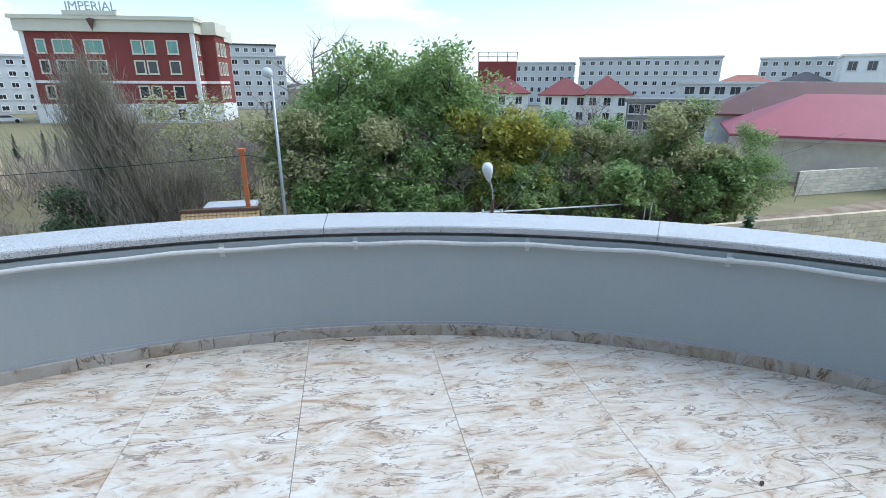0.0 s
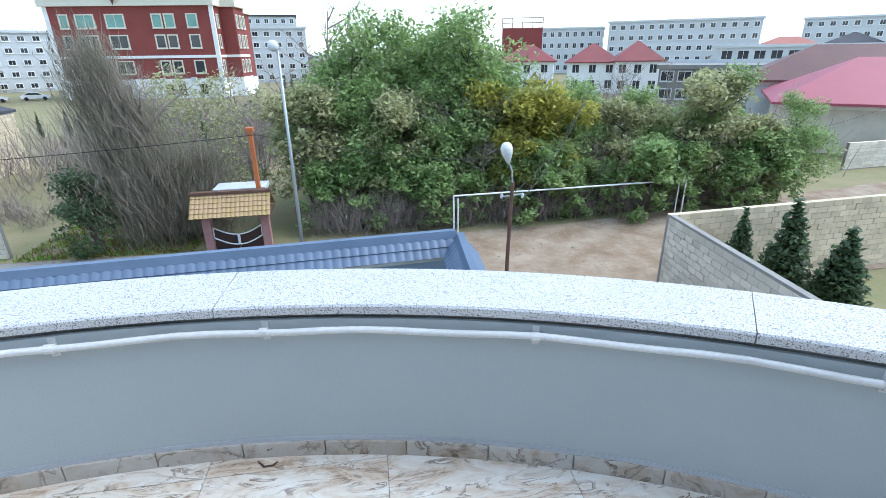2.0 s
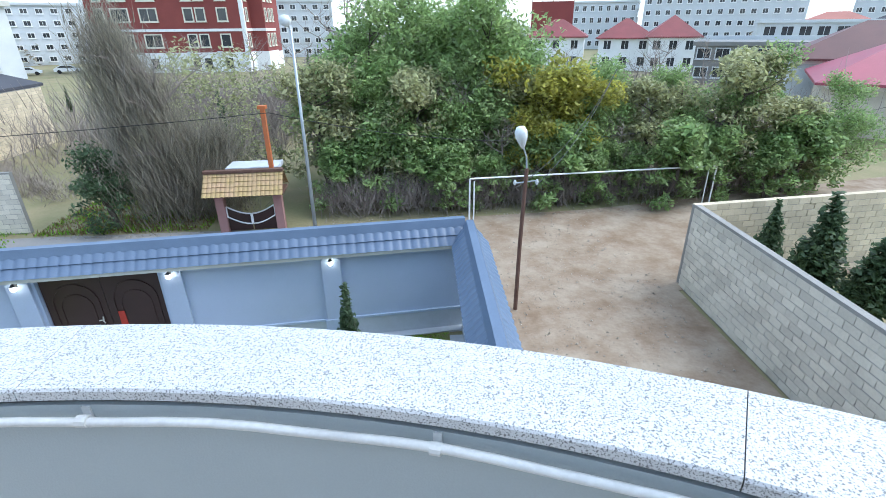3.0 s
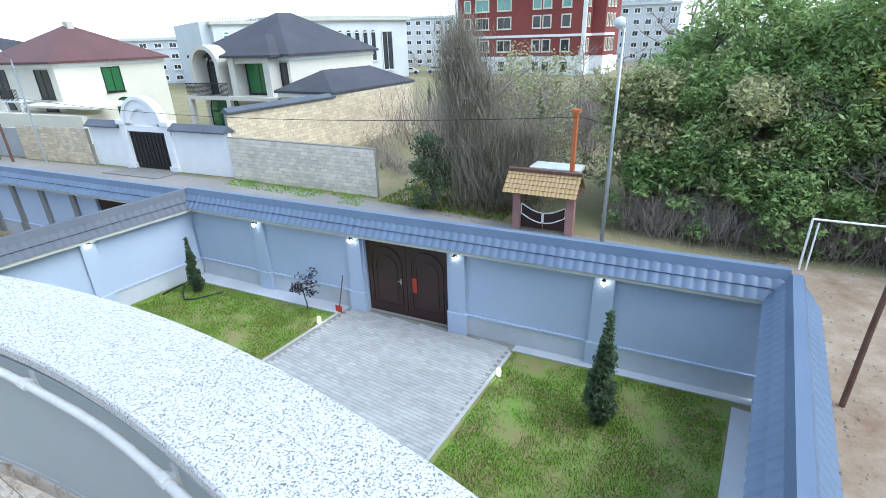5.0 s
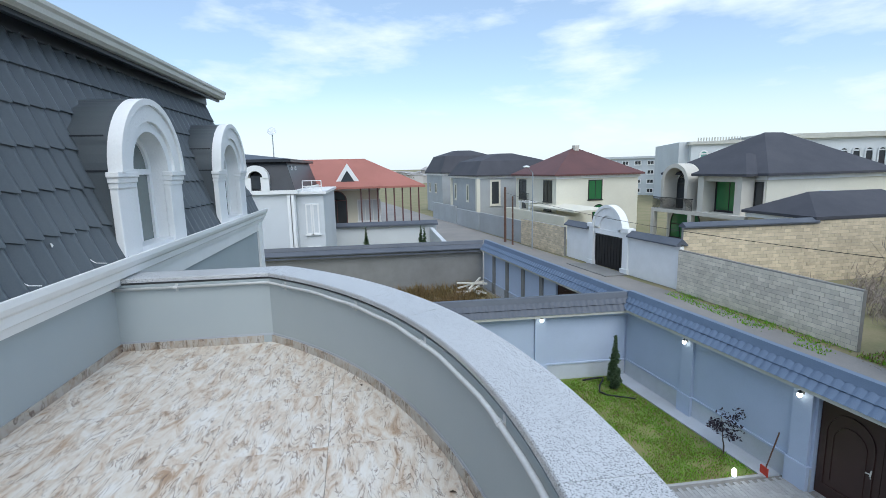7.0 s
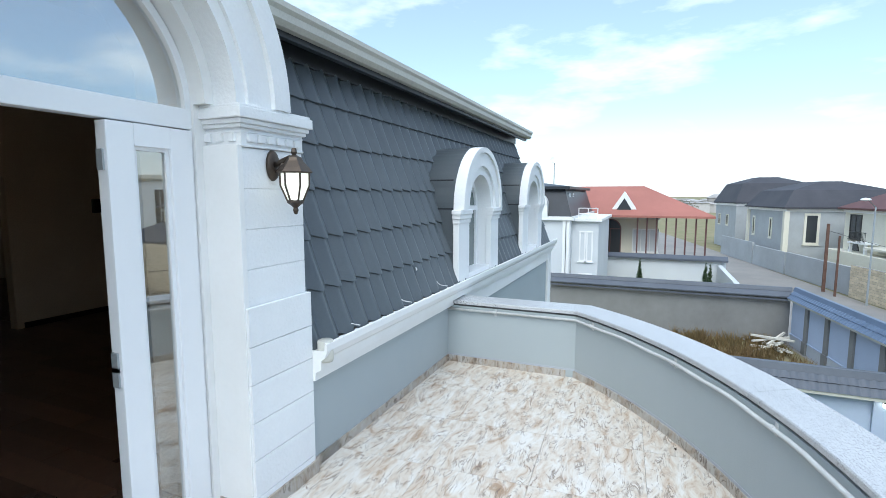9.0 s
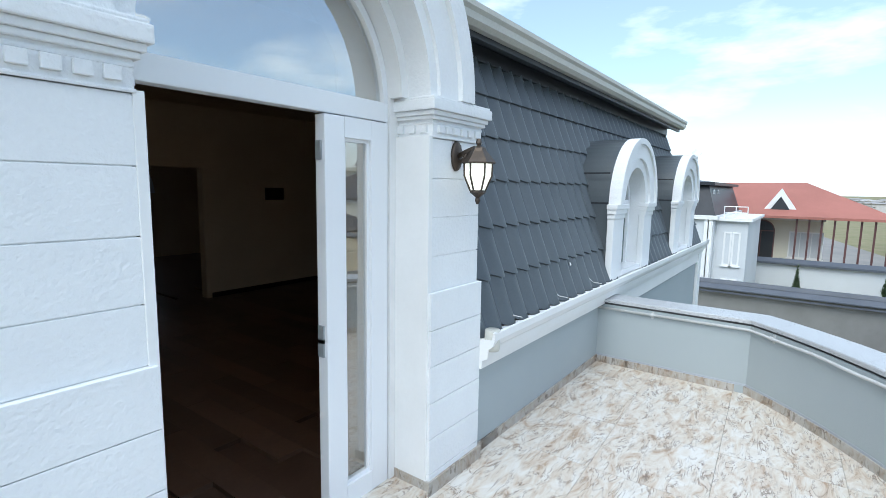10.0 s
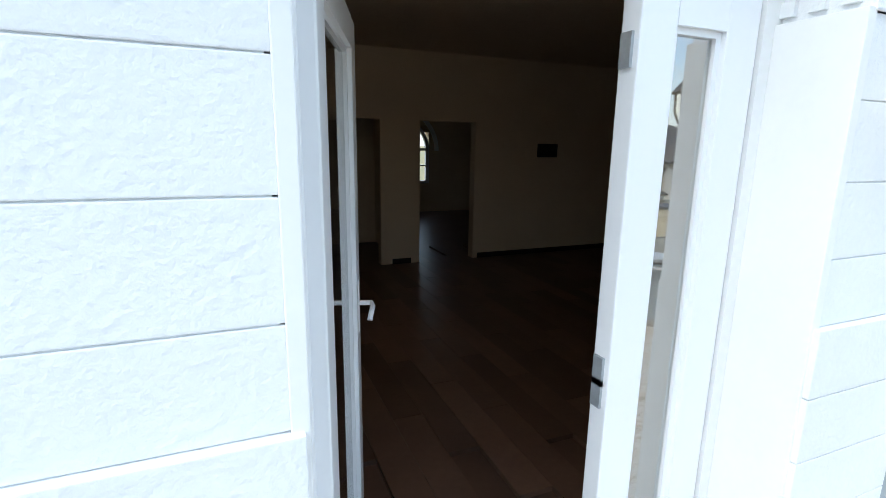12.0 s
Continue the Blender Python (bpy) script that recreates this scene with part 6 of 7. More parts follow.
def conifer(seed, height, radius, label, name="cypress", leaves=3500, mat=None, size=0.07, category="shrub", trunk=0.0):
    rnd = random.Random(seed)
    t = thing(name, label, category)
    b = bmesh.new()
    tube(b, [(0, 0, 0), (0.03, 0, height * 0.5), (0, 0, height * 0.95)], [0.05, 0.035, 0.01], 6)
    part("trunk", b, M_BARK, t)
    cs = []
    for i in range(70):
        k = (i + rnd.random()) / 70
        r = radius * (1 - k) ** 0.7 * (0.35 + 0.65 * min(1, k * 5))
        a = rnd.uniform(0, 6.28)
        cs.append((math.cos(a) * r * 0.4, math.sin(a) * r * 0.4, trunk + k * (height - trunk), max(0.06, r * rnd.uniform(0.6, 0.7))))
    o = new("foliage", leaf_mesh(rnd, cs, leaves, size, 0.4, mat or M_CONIF, "foliage"))
    o.parent = t
    return t


def plant(proto, x, y, s=1.0, turn=0.0, z=G, sz=None):
    return copy_thing(proto, Matrix.Translation((x, y, z)) @ Matrix.Rotation(turn, 4, "Z") @ Matrix.Diagonal((s, s, sz or s, 1)))


def move(ob, x, y, z=G, turn=0.0):
    ob.matrix_world = pose(x, y, z, 0, 0, turn)
    return ob


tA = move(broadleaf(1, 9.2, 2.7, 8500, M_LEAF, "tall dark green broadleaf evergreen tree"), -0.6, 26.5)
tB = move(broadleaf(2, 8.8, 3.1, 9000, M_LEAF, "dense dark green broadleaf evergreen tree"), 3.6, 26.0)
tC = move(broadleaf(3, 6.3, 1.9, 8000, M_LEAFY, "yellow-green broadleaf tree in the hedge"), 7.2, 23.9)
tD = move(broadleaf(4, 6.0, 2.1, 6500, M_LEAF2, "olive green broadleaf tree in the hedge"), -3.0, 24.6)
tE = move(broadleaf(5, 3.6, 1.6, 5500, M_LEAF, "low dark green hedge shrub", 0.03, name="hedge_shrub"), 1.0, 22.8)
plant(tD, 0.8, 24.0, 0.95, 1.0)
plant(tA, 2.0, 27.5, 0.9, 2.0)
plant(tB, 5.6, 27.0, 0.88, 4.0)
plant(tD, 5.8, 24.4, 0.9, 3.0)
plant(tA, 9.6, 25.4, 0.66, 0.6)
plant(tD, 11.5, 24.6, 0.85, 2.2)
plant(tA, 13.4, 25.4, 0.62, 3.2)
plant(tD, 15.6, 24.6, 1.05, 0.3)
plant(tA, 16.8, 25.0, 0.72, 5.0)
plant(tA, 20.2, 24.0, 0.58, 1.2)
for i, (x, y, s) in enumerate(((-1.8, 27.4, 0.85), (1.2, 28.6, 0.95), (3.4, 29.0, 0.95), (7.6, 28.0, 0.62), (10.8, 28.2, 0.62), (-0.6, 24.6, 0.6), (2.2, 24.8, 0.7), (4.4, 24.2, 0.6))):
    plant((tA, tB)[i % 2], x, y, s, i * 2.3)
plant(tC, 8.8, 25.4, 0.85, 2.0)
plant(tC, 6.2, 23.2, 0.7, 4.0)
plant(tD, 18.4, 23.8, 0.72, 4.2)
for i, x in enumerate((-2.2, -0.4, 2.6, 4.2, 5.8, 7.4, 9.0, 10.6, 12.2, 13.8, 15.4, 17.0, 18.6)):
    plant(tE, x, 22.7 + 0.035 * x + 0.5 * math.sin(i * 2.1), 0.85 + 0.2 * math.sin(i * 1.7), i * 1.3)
def strands(rnd, centres, n, length, width, mat, name, lean=(0, 0), tilt=0.35):
    """Thin hanging or standing twigs strewn round the centres (x, y, z, radius)."""
    verts, faces = [], []
    tot = sum(c[3] ** 2 for c in centres)
    for cx, cy, cz, r in centres:
        for _ in range(max(3, int(n * r * r / tot))):
            p = Vector((cx + rnd.gauss(0, 0.5) * r, cy + rnd.gauss(0, 0.5) * r, cz + rnd.gauss(0, 0.5) * r))
            d = Vector((lean[0] + rnd.gauss(0, tilt), lean[1] + rnd.gauss(0, tilt), 1)).normalized() * length * rnd.uniform(0.4, 1.3)
            a = rnd.uniform(0, 6.28)
            s = Vector((math.cos(a), math.sin(a), 0)) * width
            k = len(verts)
            q = p + d * 0.5 + Vector((rnd.uniform(-1, 1), rnd.uniform(-1, 1), 0)) * length * 0.12
            verts += [p - s, p + s, q + s * 0.7, q - s * 0.7, p + d]
            faces += [(k, k + 1, k + 2, k + 3), (k + 3, k + 2, k + 4)]
    me = bpy.data.meshes.new(name)
    me.from_pydata(verts, [], faces)
    me.materials.append(mat)
    return new(name, me)


# grey brushy tree and bushes beside the tiled gate
w1 = move(bare_tree(11, 7.6, "grey leaning tree hung with dry brushwood", M_TWIG, 16, 10, 0.25, 0.13, "brushy_tree"), -9.2, 22.4)
br = strands(random.Random(5), [(-1.2 * i / 24 + 0.25 * math.sin(i * 1.7), 0.3 * math.cos(i * 2), 0.8 + i * 0.265, 1.75 - 0.035 * i) for i in range(25)], 21000, 0.75, 0.012, M_BRUSH, "brushwood", (-0.25, 0), 0.3)
br.parent = w1
w3 = thing("brushy_bush", "wide bush of dry brown twigs", "bush", pose(-7.6, 22.3, G))
br = strands(random.Random(6), [(0.9 * math.sin(i * 2.4), 0.5 * math.cos(i * 1.9), 0.4 + 0.16 * i, 1.1 - 0.02 * i) for i in range(20)], 9000, 0.7, 0.011, M_BRUSH, "brushwood", (0.15, 0), 0.5)
br.parent = w3
ob_ = thing("olive_bush", "thin olive green bush behind the gate", "bush", pose(-8.0, 25.2, G))
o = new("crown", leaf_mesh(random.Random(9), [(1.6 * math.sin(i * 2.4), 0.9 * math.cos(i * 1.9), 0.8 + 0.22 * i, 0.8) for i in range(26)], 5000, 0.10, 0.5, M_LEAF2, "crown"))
o.parent = ob_
th = strands(random.Random(7), [(-2.5 + 0.28 * i, 22.0 + 0.11 * 0.28 * i + 0.35 * math.sin(i), G + 0.45, 0.7) for i in range(78)], 13000, 1.0, 0.009, M_TWIG, "hedge_thicket", (0, 0), 0.45)
tagged(th, "brown twiggy thicket at the foot of the hedge", "thicket", kind="stuff")
rnd = random.Random(8)
fb = strands(rnd, [(rnd.uniform(-22, 26), rnd.uniform(29, 52), G + 0.9, 1.9) for i in range(110)], 26000, 1.7, 0.022, M_TWIG, "far_brush", (0, 0), 0.4)
tagged(fb, "grey-brown leafless scrub beyond the hedge", "scrub", kind="stuff")
rnd = random.Random(18)
fb = strands(rnd, [(rnd.uniform(-22, -13.2), rnd.uniform(22.5, 30), G + 0.2, 0.8) for i in range(14)], 4000, 0.7, 0.014, M_TWIG, "brush_heap", (0, 0), 0.9)
tagged(fb, "heaps of cut dry brushwood on rough ground", "brushwood", kind="stuff")
b1 = move(broadleaf(8, 3.3, 1.3, 5000, M_CONIF, "low dark green bush beside the waste ground", 0.03, 0.08, "bush"), -11.0, 21.0)
bt = move(bare_tree(21, 8.0, "leafless grey tree with fine twigs", M_TWIG, 16, 9, 0.0, 0.10), -4.8, 30.0)
for i, (x, y, s) in enumerate(((-11, 33, 0.8), (-14, 36, 0.85), (-8, 36, 0.8), (-6, 27, 0.6), (-3.2, 33, 1.5), (9, 34, 0.85), (12, 38, 0.9), (15, 34, 0.8), (19, 40, 0.9), (6, 40, 0.9), (22, 36, 0.75), (-17, 60, 1.0), (-24, 64, 1.0), (-30, 70, 1.0), (-5, 60, 1.0), (12, 29, 0.75), (9.5, 30, 0.75), (28, 60, 0.9), (36, 64, 0.9))):
    plant(bt, x, y, s, i * 1.1)
for i, (x, y, s) in enumerate(((-1.6, 23.4, 0.62), (1.8, 23.2, 0.55), (4.6, 23.0, 0.58), (8.2, 22.9, 0.5), (10.4, 23.6, 0.55), (12.8, 23.6, 0.5), (14.6, 24.0, 0.52), (-5.6, 24.2, 0.6), (-7.0, 24.0, 0.5), (2.9, 24.4, 0.8), (6.6, 25.6, 0.75))):
    plant(bt, x, y, s, i * 1.7 + 0.5)
c1 = move(conifer(31, 4.6, 0.55, "dark slender cypress on rough ground", leaves=4000, size=0.1, category="tree"), -8.4, 27.0)
for x, y, s in ((-10.5, 58, 1.1), (-23, 52, 0.55), (-24.5, 53, 0.6), (-26, 52, 0.55), (-27.5, 53, 0.6), (-29, 52.5, 0.55), (-31, 54, 0.6), (-33, 53, 0.55), (-14, 80, 1.0), (-92, 90, 1.7), (-86, 100, 1.6), (-80, 108, 1.6), (-102, 66, 1.6), (-1.5, 60, 2.2)):
    plant(c1, x, y, s, x)
for x, y in ((-39.5, 1.5), (-38.6, 6.0), (-37.6, 6.2)):
    plant(c1, x, y, 0.6, x)
# garden shrubs behind the block wall
g1 = move(conifer(41, 3.0, 0.55, "bushy dark green young cypress", leaves=5000, size=0.08, trunk=0.4), 11.05, 14.3)
plant(g1, 11.75, 13.3, 1.45, 1.0, sz=1.17)
plant(g1, 12.6, 12.3, 1.4, 2.0, sz=1.0)
plant(g1, 14.6, 11.6, 1.3, 3.0, sz=1.0)
# young trees in the yard
y1 = move(conifer(51, 2.6, 0.36, "slim young blue-green conifer on the lawn", leaves=6000, size=0.055, name="young_conifer"), -0.3, 10.85)
plant(y1, -12.95, 10.1, 0.72, 1.0)
rb = thing("young_shrub", "small bare-stemmed shrub with dark purple leaves", "shrub", pose(-9.0, 11.1, G))
b = bmesh.new()
rnd = random.Random(3)
ends = limbs(rnd, b, (0, 0, 0), 1.1, 0.022, 6, sub=3)
part("stem", b, M_BARK, rb)
M_PURPLE = leaf_material("dark_purple_leaves", (0.035, 0.025, 0.04), (0.05, 0.04, 0.05))
o = new("leaves", leaf_mesh(rnd, [(e.x, e.y, e.z, 0.12) for e in ends], 420, 0.05, 0.3, M_PURPLE, "leaves"))
o.parent = rb

# ---- poles, lamps, pipes ----
sl = thing("street_lamp", "tall galvanised street lamp with white globe head", "street lamp", pose(-2.98, 20.32, G))
b = bmesh.new()
tube(b, [(0, 0, 0), (0, 0, 3.5), (0.0, 0, 7.42)], [0.075, 0.06, 0.045], 10)
part("pole", b, M_GALV, sl, smooth=True)
b = bmesh.new()
tube(b, [(0, 0, 7.27), (-0.05, -0.15, 7.52), (-0.06, -0.3, 7.57)], 0.03, 8)
lathe(b, [(0.02, -0.17), (0.16, -0.1), (0.2, 0.03), (0.14, 0.16), (0.03, 0.2)], (-0.06, -0.35, 7.55), 14)
part("lamp_head", b, M_LAMPW, sl, smooth=True)
orp = thing("orange_pole", "orange painted square steel pole, slightly leaning", "pole", pose(-4.42, 20.6, G))
b = bmesh.new()
tube(b, [(0, 0, 0), (0.0, 0, 4.71)], 0.105, 4)
part("shaft", b, M_ORANGE, orp)
b = bmesh.new()
box(b, -0.14, 0.14, -0.14, 0.14, 4.68, 4.80)
part("cap", b, M_ORANGE, orp)
lp = thing("lamp_pole", "rusty steel lamp pole with white lamp head and cable brackets", "lamp pole", pose(3.88, 13.9, G))
b = bmesh.new()
tube(b, [(0, 0, 0), (0.02, 0, 2), (0.08, 0, 4.1)], [0.06, 0.055, 0.05], 8)
part("pole", b, M_RUST, lp)
b = bmesh.new()
tube(b, [(0.08, 0, 4.05), (0.05, -0.02, 4.4), (-0.05, -0.06, 4.65)], 0.022, 6)
tube(b, [(-0.2, 0, 3.72), (0.36, 0, 3.78)], 0.018, 6)
part("arm", b, M_GALV, lp)
b = bmesh.new()
lathe(b, [(0.035, 0), (0.07, 0.08), (0.15, 0.3), (0.155, 0.45), (0.10, 0.55), (0.02, 0.57)], (0, 0, 0), 12)
bmesh.ops.transform(b, matrix=pose(-0.06, -0.06, 4.62, 12, -12, 0), verts=b.verts)
part("lamp_head", b, M_LAMPW, lp, "white glass lamp head", smooth=True)
for x in (-0.2, 0.36):
    b = bmesh.new()
    lathe(b, [(0.03, -0.06), (0.045, 0.0), (0.03, 0.06)], (x, 0, 3.74), 8)
    part("insulator", b, M_LAMPW, lp)
gp = thing("gas_pipe", "white painted gas pipe bridging the side road", "gas pipe")
b = bmesh.new()
A_, B_ = Vector((3.23, 21.06, 0)), Vector((14.06, 22.25, 0))
zt = -4.12
tube(b, [A_ + Vector((0, 0, G)), A_ + Vector((0, 0, zt))], 0.035, 8)
tube(b, [A_ + Vector((0.18, 0, G)), A_ + Vector((0.18, 0, zt - 0.1))], 0.028, 8)
tube(b, [A_ + Vector((0, 0, zt)), B_ + Vector((0, 0, zt))], 0.035, 8)
tube(b, [B_ + Vector((0, 0, zt)), B_ + Vector((0, 0, G))], 0.035, 8)
tube(b, [B_ + Vector((-0.32, 0, zt - 0.02)), B_ + Vector((-0.32, 0, G))], 0.028, 8)
part("pipe", b, M_TRIM, gp)
for x, y, hh, s in ((12.5, 23.6, 3.4, 0.10), (-43.5, 15.2, 4.6, 0.09)):
    up = thing("utility_pole", "dark weathered utility pole", "pole", pose(x, y, G))
    b = bmesh.new()
    tube(b, [(0, 0, 0), (0, 0, hh)], [s, s * 0.8], 8)
    part("shaft", b, M_RUST, up)
up = thing("utility_pole", "brown metal utility pole beside the street", "pole", pose(-45.5, 15.0, G))
b = bmesh.new()
tube(b, [(0, 0, 0), (0, 0, 5.4)], [0.13, 0.11], 8)
part("shaft", b, M_RUST, up)
up = thing("street_lamp", "thin street lamp with flat white head", "street lamp", pose(-40.6, 16.2, G))
b = bmesh.new()
tube(b, [(0, 0, 0), (0, 0, 6.8), (0.5, -0.6, 7.3)], [0.07, 0.05, 0.035], 8)
part("pole", b, M_GALV, up)
b = bmesh.new()
lathe(b, [(0.05, -0.08), (0.3, 0), (0.25, 0.1), (0.05, 0.15)], (0.7, -0.8, 7.3), 10)
part("lamp_head", b, M_LAMPW, up)


def cable(pts, sag, name="overhead_cable"):
    b = bmesh.new()
    for p, q in zip(pts, pts[1:]):
        p, q = Vector(p), Vector(q)
        tube(b, [p.lerp(q, i / 14) - Vector((0, 0, sag * 4 * (i / 14) * (1 - i / 14))) for i in range(15)], 0.012, 4)
    o = part(name, b, M_CABLE)
    return tagged(o, "thin black overhead cable across the street", "cable")


cable([(-45.5, 15.0, -1.0), (-4.14, 20.36, -1.3), (12.5, 23.6, -2.7), (30, 28, -1.5)], 0.8)
cable([(4.2, 13.9, -2.25), (9.8, 24.0, -0.2)], 0.5)
cable([(3.7, 13.9, -2.28), (9.8, 24.0, -0.25)], 0.6)

# ---- tiled gate across the street ----
tg = thing("tiled_gate", "garden gate with mossy tiled roof, pink posts and iron leaves", "gate", pose(-6.45, 20.25, 0, 0, 0, 5))
M_PINKST = material("pink_stone", (0.40, 0.22, 0.20), (0.33, 0.18, 0.16), 0.8)
for x in (0.0, 2.15):
    b = bmesh.new()
    box(b, x - 0.16, x + 0.16, -0.16, 0.16, G, -4.2, bevel=0.02)
    part("post", b, M_PINKST, tg)
M_MOSS = material("mossy_clay_tile", (0.42, 0.27, 0.17), (0.36, 0.27, 0.10), 0.85, scale=10, fine=30, mix=0.8)
b = bmesh.new()
tiled_slope(b, 2.9, -0.75, -4.2, 0.0, -3.45, 5, 0.16)
tiled_slope(b, 2.9, 0.75, -4.2, 0.0, -3.45, 5, 0.16)
bmesh.ops.translate(b, vec=(-0.4, 0, 0), verts=b.verts)
part("tile_roof", b, M_MOSS, tg, "mossy tiled roof", smooth=True)
b = bmesh.new()
box(b, -0.4, 2.5, -0.12, 0.12, -3.46, -3.36)
box(b, -0.38, 2.48, -0.6, 0.6, -4.24, -4.16)
part("roof_beam", b, M_RUST, tg)
b = bmesh.new()
box(b, 0.35, 2.3, 0.2, 1.3, -3.5, -3.35)
part("roof_slab", b, M_PLINTH, tg)
for s, x0 in ((1, 0.18), (-1, 1.97)):
    lf = bmesh.new()
    xa, xb = sorted((x0, x0 + s * 0.87))
    for i in range(8):
        k = i / 7
        zt_ = -4.85 - 0.25 * math.sin(k * math.pi / 2)
        x = x0 + s * 0.87 * k
        if i < 7:
            x2 = x0 + s * 0.87 * (i + 1) / 7
            box(lf, min(x, x2), max(x, x2), -0.03, 0.0, G + 0.1, zt_)
    o = part("gate_leaf", lf, M_GATE, tg)
    b = bmesh.new()
    pts = [(x0 + s * 0.87 * k, -0.05, -4.78 - 0.32 * math.sin(k * math.pi / 2)) for k in (0, 0.2, 0.4, 0.6, 0.8, 1)]
    tube(b, pts, 0.028, 6)
    tube(b, [(p[0], p[1], p[2] - 0.42) for p in pts], 0.028, 6)
    tube(b, [pts[0], (pts[0][0], -0.05, pts[0][2] - 0.42)], 0.028, 6)
    tube(b, [pts[-1], (pts[-1][0], -0.05, pts[-1][2] - 0.42)], 0.028, 6)
    part("white_scroll", b, M_TRIM, o, "white painted scroll border")

# ---- distant town ----
rnd = random.Random(44)
b = bmesh.new()
for i in range(150):
    a, d = radians(rnd.uniform(60, 200)), rnd.uniform(190, 420)
    x, y, w_, h_ = d * math.cos(a), d * math.sin(a), rnd.uniform(5, 14), rnd.uniform(3, 7.5)
    hip_roof(b, x, x + w_, y, y + 9, G + h_, rnd.uniform(0.6, 2.4), 0.4)
    box(b, x, x + w_, y, y + 9, G - 0.1, G + h_)
o = part("distant_houses", b, material("pale_distant_facades", (0.50, 0.49, 0.48), (0.36, 0.33, 0.31), 0.9, scale=0.1, fine=1, bump=0, island=0.3))
tagged(o, "low pale houses of the distant town", "houses", kind="stuff")
rnd = random.Random(45)
o = new("distant_trees", leaf_mesh(rnd, [(d * math.cos(a), d * math.sin(a), G + 2.2, 3.4) for a, d in ((radians(rnd.uniform(55, 205)), rnd.uniform(130, 330)) for _ in range(240))], 30000, 0.55, 0.5, M_BRUSH, "distant_trees"))
tagged(o, "grey-brown winter trees far off", "trees", kind="stuff")

# ---- lantern on the pilaster ----
ln = thing("wall_lantern", "antique bronze wall lantern with lit glass on the pilaster", "wall lantern", pose(-0.43, 0.25, 1.735) @ Matrix.Scale(0.9, 4))
b = bmesh.new()
lathe(b, [(0.02, 0), (0.055, 0.005), (0.05, 0.02), (0.03, 0.03)], (0, 0, 0), 14)
bmesh.ops.transform(b, matrix=pose(0, 0, 0.19, -90, 0, 0) @ Matrix.Diagonal((1, 1.7, 1, 1)), verts=b.verts)
tube(b, [(0, 0.02, 0.19), (0, 0.08, 0.215), (0, 0.14, 0.235), (0, 0.17, 0.22)], 0.016, 8)
tube(b, [(0, 0.02, 0.15), (0, 0.06, 0.17), (0, 0.09, 0.21)], 0.010, 8)
part("bracket", b, M_BRONZE, ln, smooth=True)
b = bmesh.new()
lathe(b, [(0.012, 0.29), (0.018, 0.265), (0.012, 0.25), (0.04, 0.235), (0.05, 0.215), (0.085, 0.175), (0.105, 0.15), (0.10, 0.143), (0.02, 0.143)], (0, 0.17, 0), 6)
part("cap", b, M_BRONZE, ln)
for j in range(6):
    b = bmesh.new()
    a = 2 * math.pi * j / 6
    tube(b, [(0.085 * math.cos(a), 0.17 + 0.085 * math.sin(a), 0.145), (0.083 * math.cos(a), 0.17 + 0.083 * math.sin(a), 0.07), (0.045 * math.cos(a), 0.17 + 0.045 * math.sin(a), -0.02)], 0.006, 5)
    part("cage_bar", b, M_BRONZE, ln)
b = bmesh.new()
lathe(b, [(0.048, -0.015), (0.05, -0.03), (0.03, -0.045), (0.012, -0.06), (0.018, -0.075), (0.008, -0.10)], (0, 0.17, 0), 10)
part("finial", b, M_BRONZE, ln)
b = bmesh.new()
lathe(b, [(0.08, 0.142), (0.078, 0.07), (0.042, -0.018)], (0, 0.17, 0), 6)
part("glass", b, M_LGLASS, ln, "lit frosted glass")

# ---- litter on the terrace ----
M_LITTER = material("dead_leaf", (0.07, 0.045, 0.03), (0.05, 0.035, 0.025), 0.8, scale=20)
for x, y, s, a in ((-0.34, 3.06, 0.05, 20), (0.82, 2.42, 0.012, 0), (1.95, 1.72, 0.018, 40), (-0.6, 2.86, 0.02, 70), (-1.9, 2.38, 0.02, 10)):
    lf = thing("fallen_leaf", "curled dead brown leaf on the tiles", "leaf", pose(x, y, 0.001, 0, 0, a), group="litter on the terrace")
    b = bmesh.new()
    strip(b, [[(-s, -s * 0.1, 0.0), (-s * 0.3, s * 0.4, s * 0.3), (s * 0.5, s * 0.35, s * 0.15), (s, 0, 0.0)], [(-s, -s * 0.12, 0.001), (-s * 0.3, -s * 0.4, s * 0.25), (s * 0.5, -s * 0.3, s * 0.3), (s, -0.001, 0.001)]], closed=False)
    part("blade", b, M_LITTER, lf)
tw = thing("twig", "small dark curved twig on the tiles", "twig", pose(0.40, 2.99, 0.004))
b = bmesh.new()
tube(b, [(-0.03, 0.02, 0), (0.0, -0.01, 0.004), (0.03, -0.005, 0), (0.045, 0.01, 0.002)], 0.003, 5)
part("stem", b, M_LITTER, tw)

# ---- yard details ----
for x, y in ((-8.05, 10.65), (-2.69, 11.12)):
    gl = thing("garden_light", "small white garden bollard light, lit", "garden light", pose(x, y, G), group="garden lights")
    b = bmesh.new()
    lathe(b, [(0.05, 0), (0.05, 0.06), (0.035, 0.07)], (0, 0, 0), 10)
    part("foot", b, M_PLINTH, gl)
    b = bmesh.new()
    lathe(b, [(0.04, 0.07), (0.05, 0.10), (0.05, 0.22), (0.03, 0.25)], (0, 0, 0), 10)
    part("lamp", b, M_BULB, gl)
sh = thing("shovel", "red and grey shovel leaning in the corner by the gate", "shovel", pose(-8.05, 11.45, G))
b = bmesh.new()
tube(b, [(0, 0, 0.1), (0.05, 0.25, 1.1)], 0.016, 6)
part("handle", b, M_RUST, sh)
b = bmesh.new()
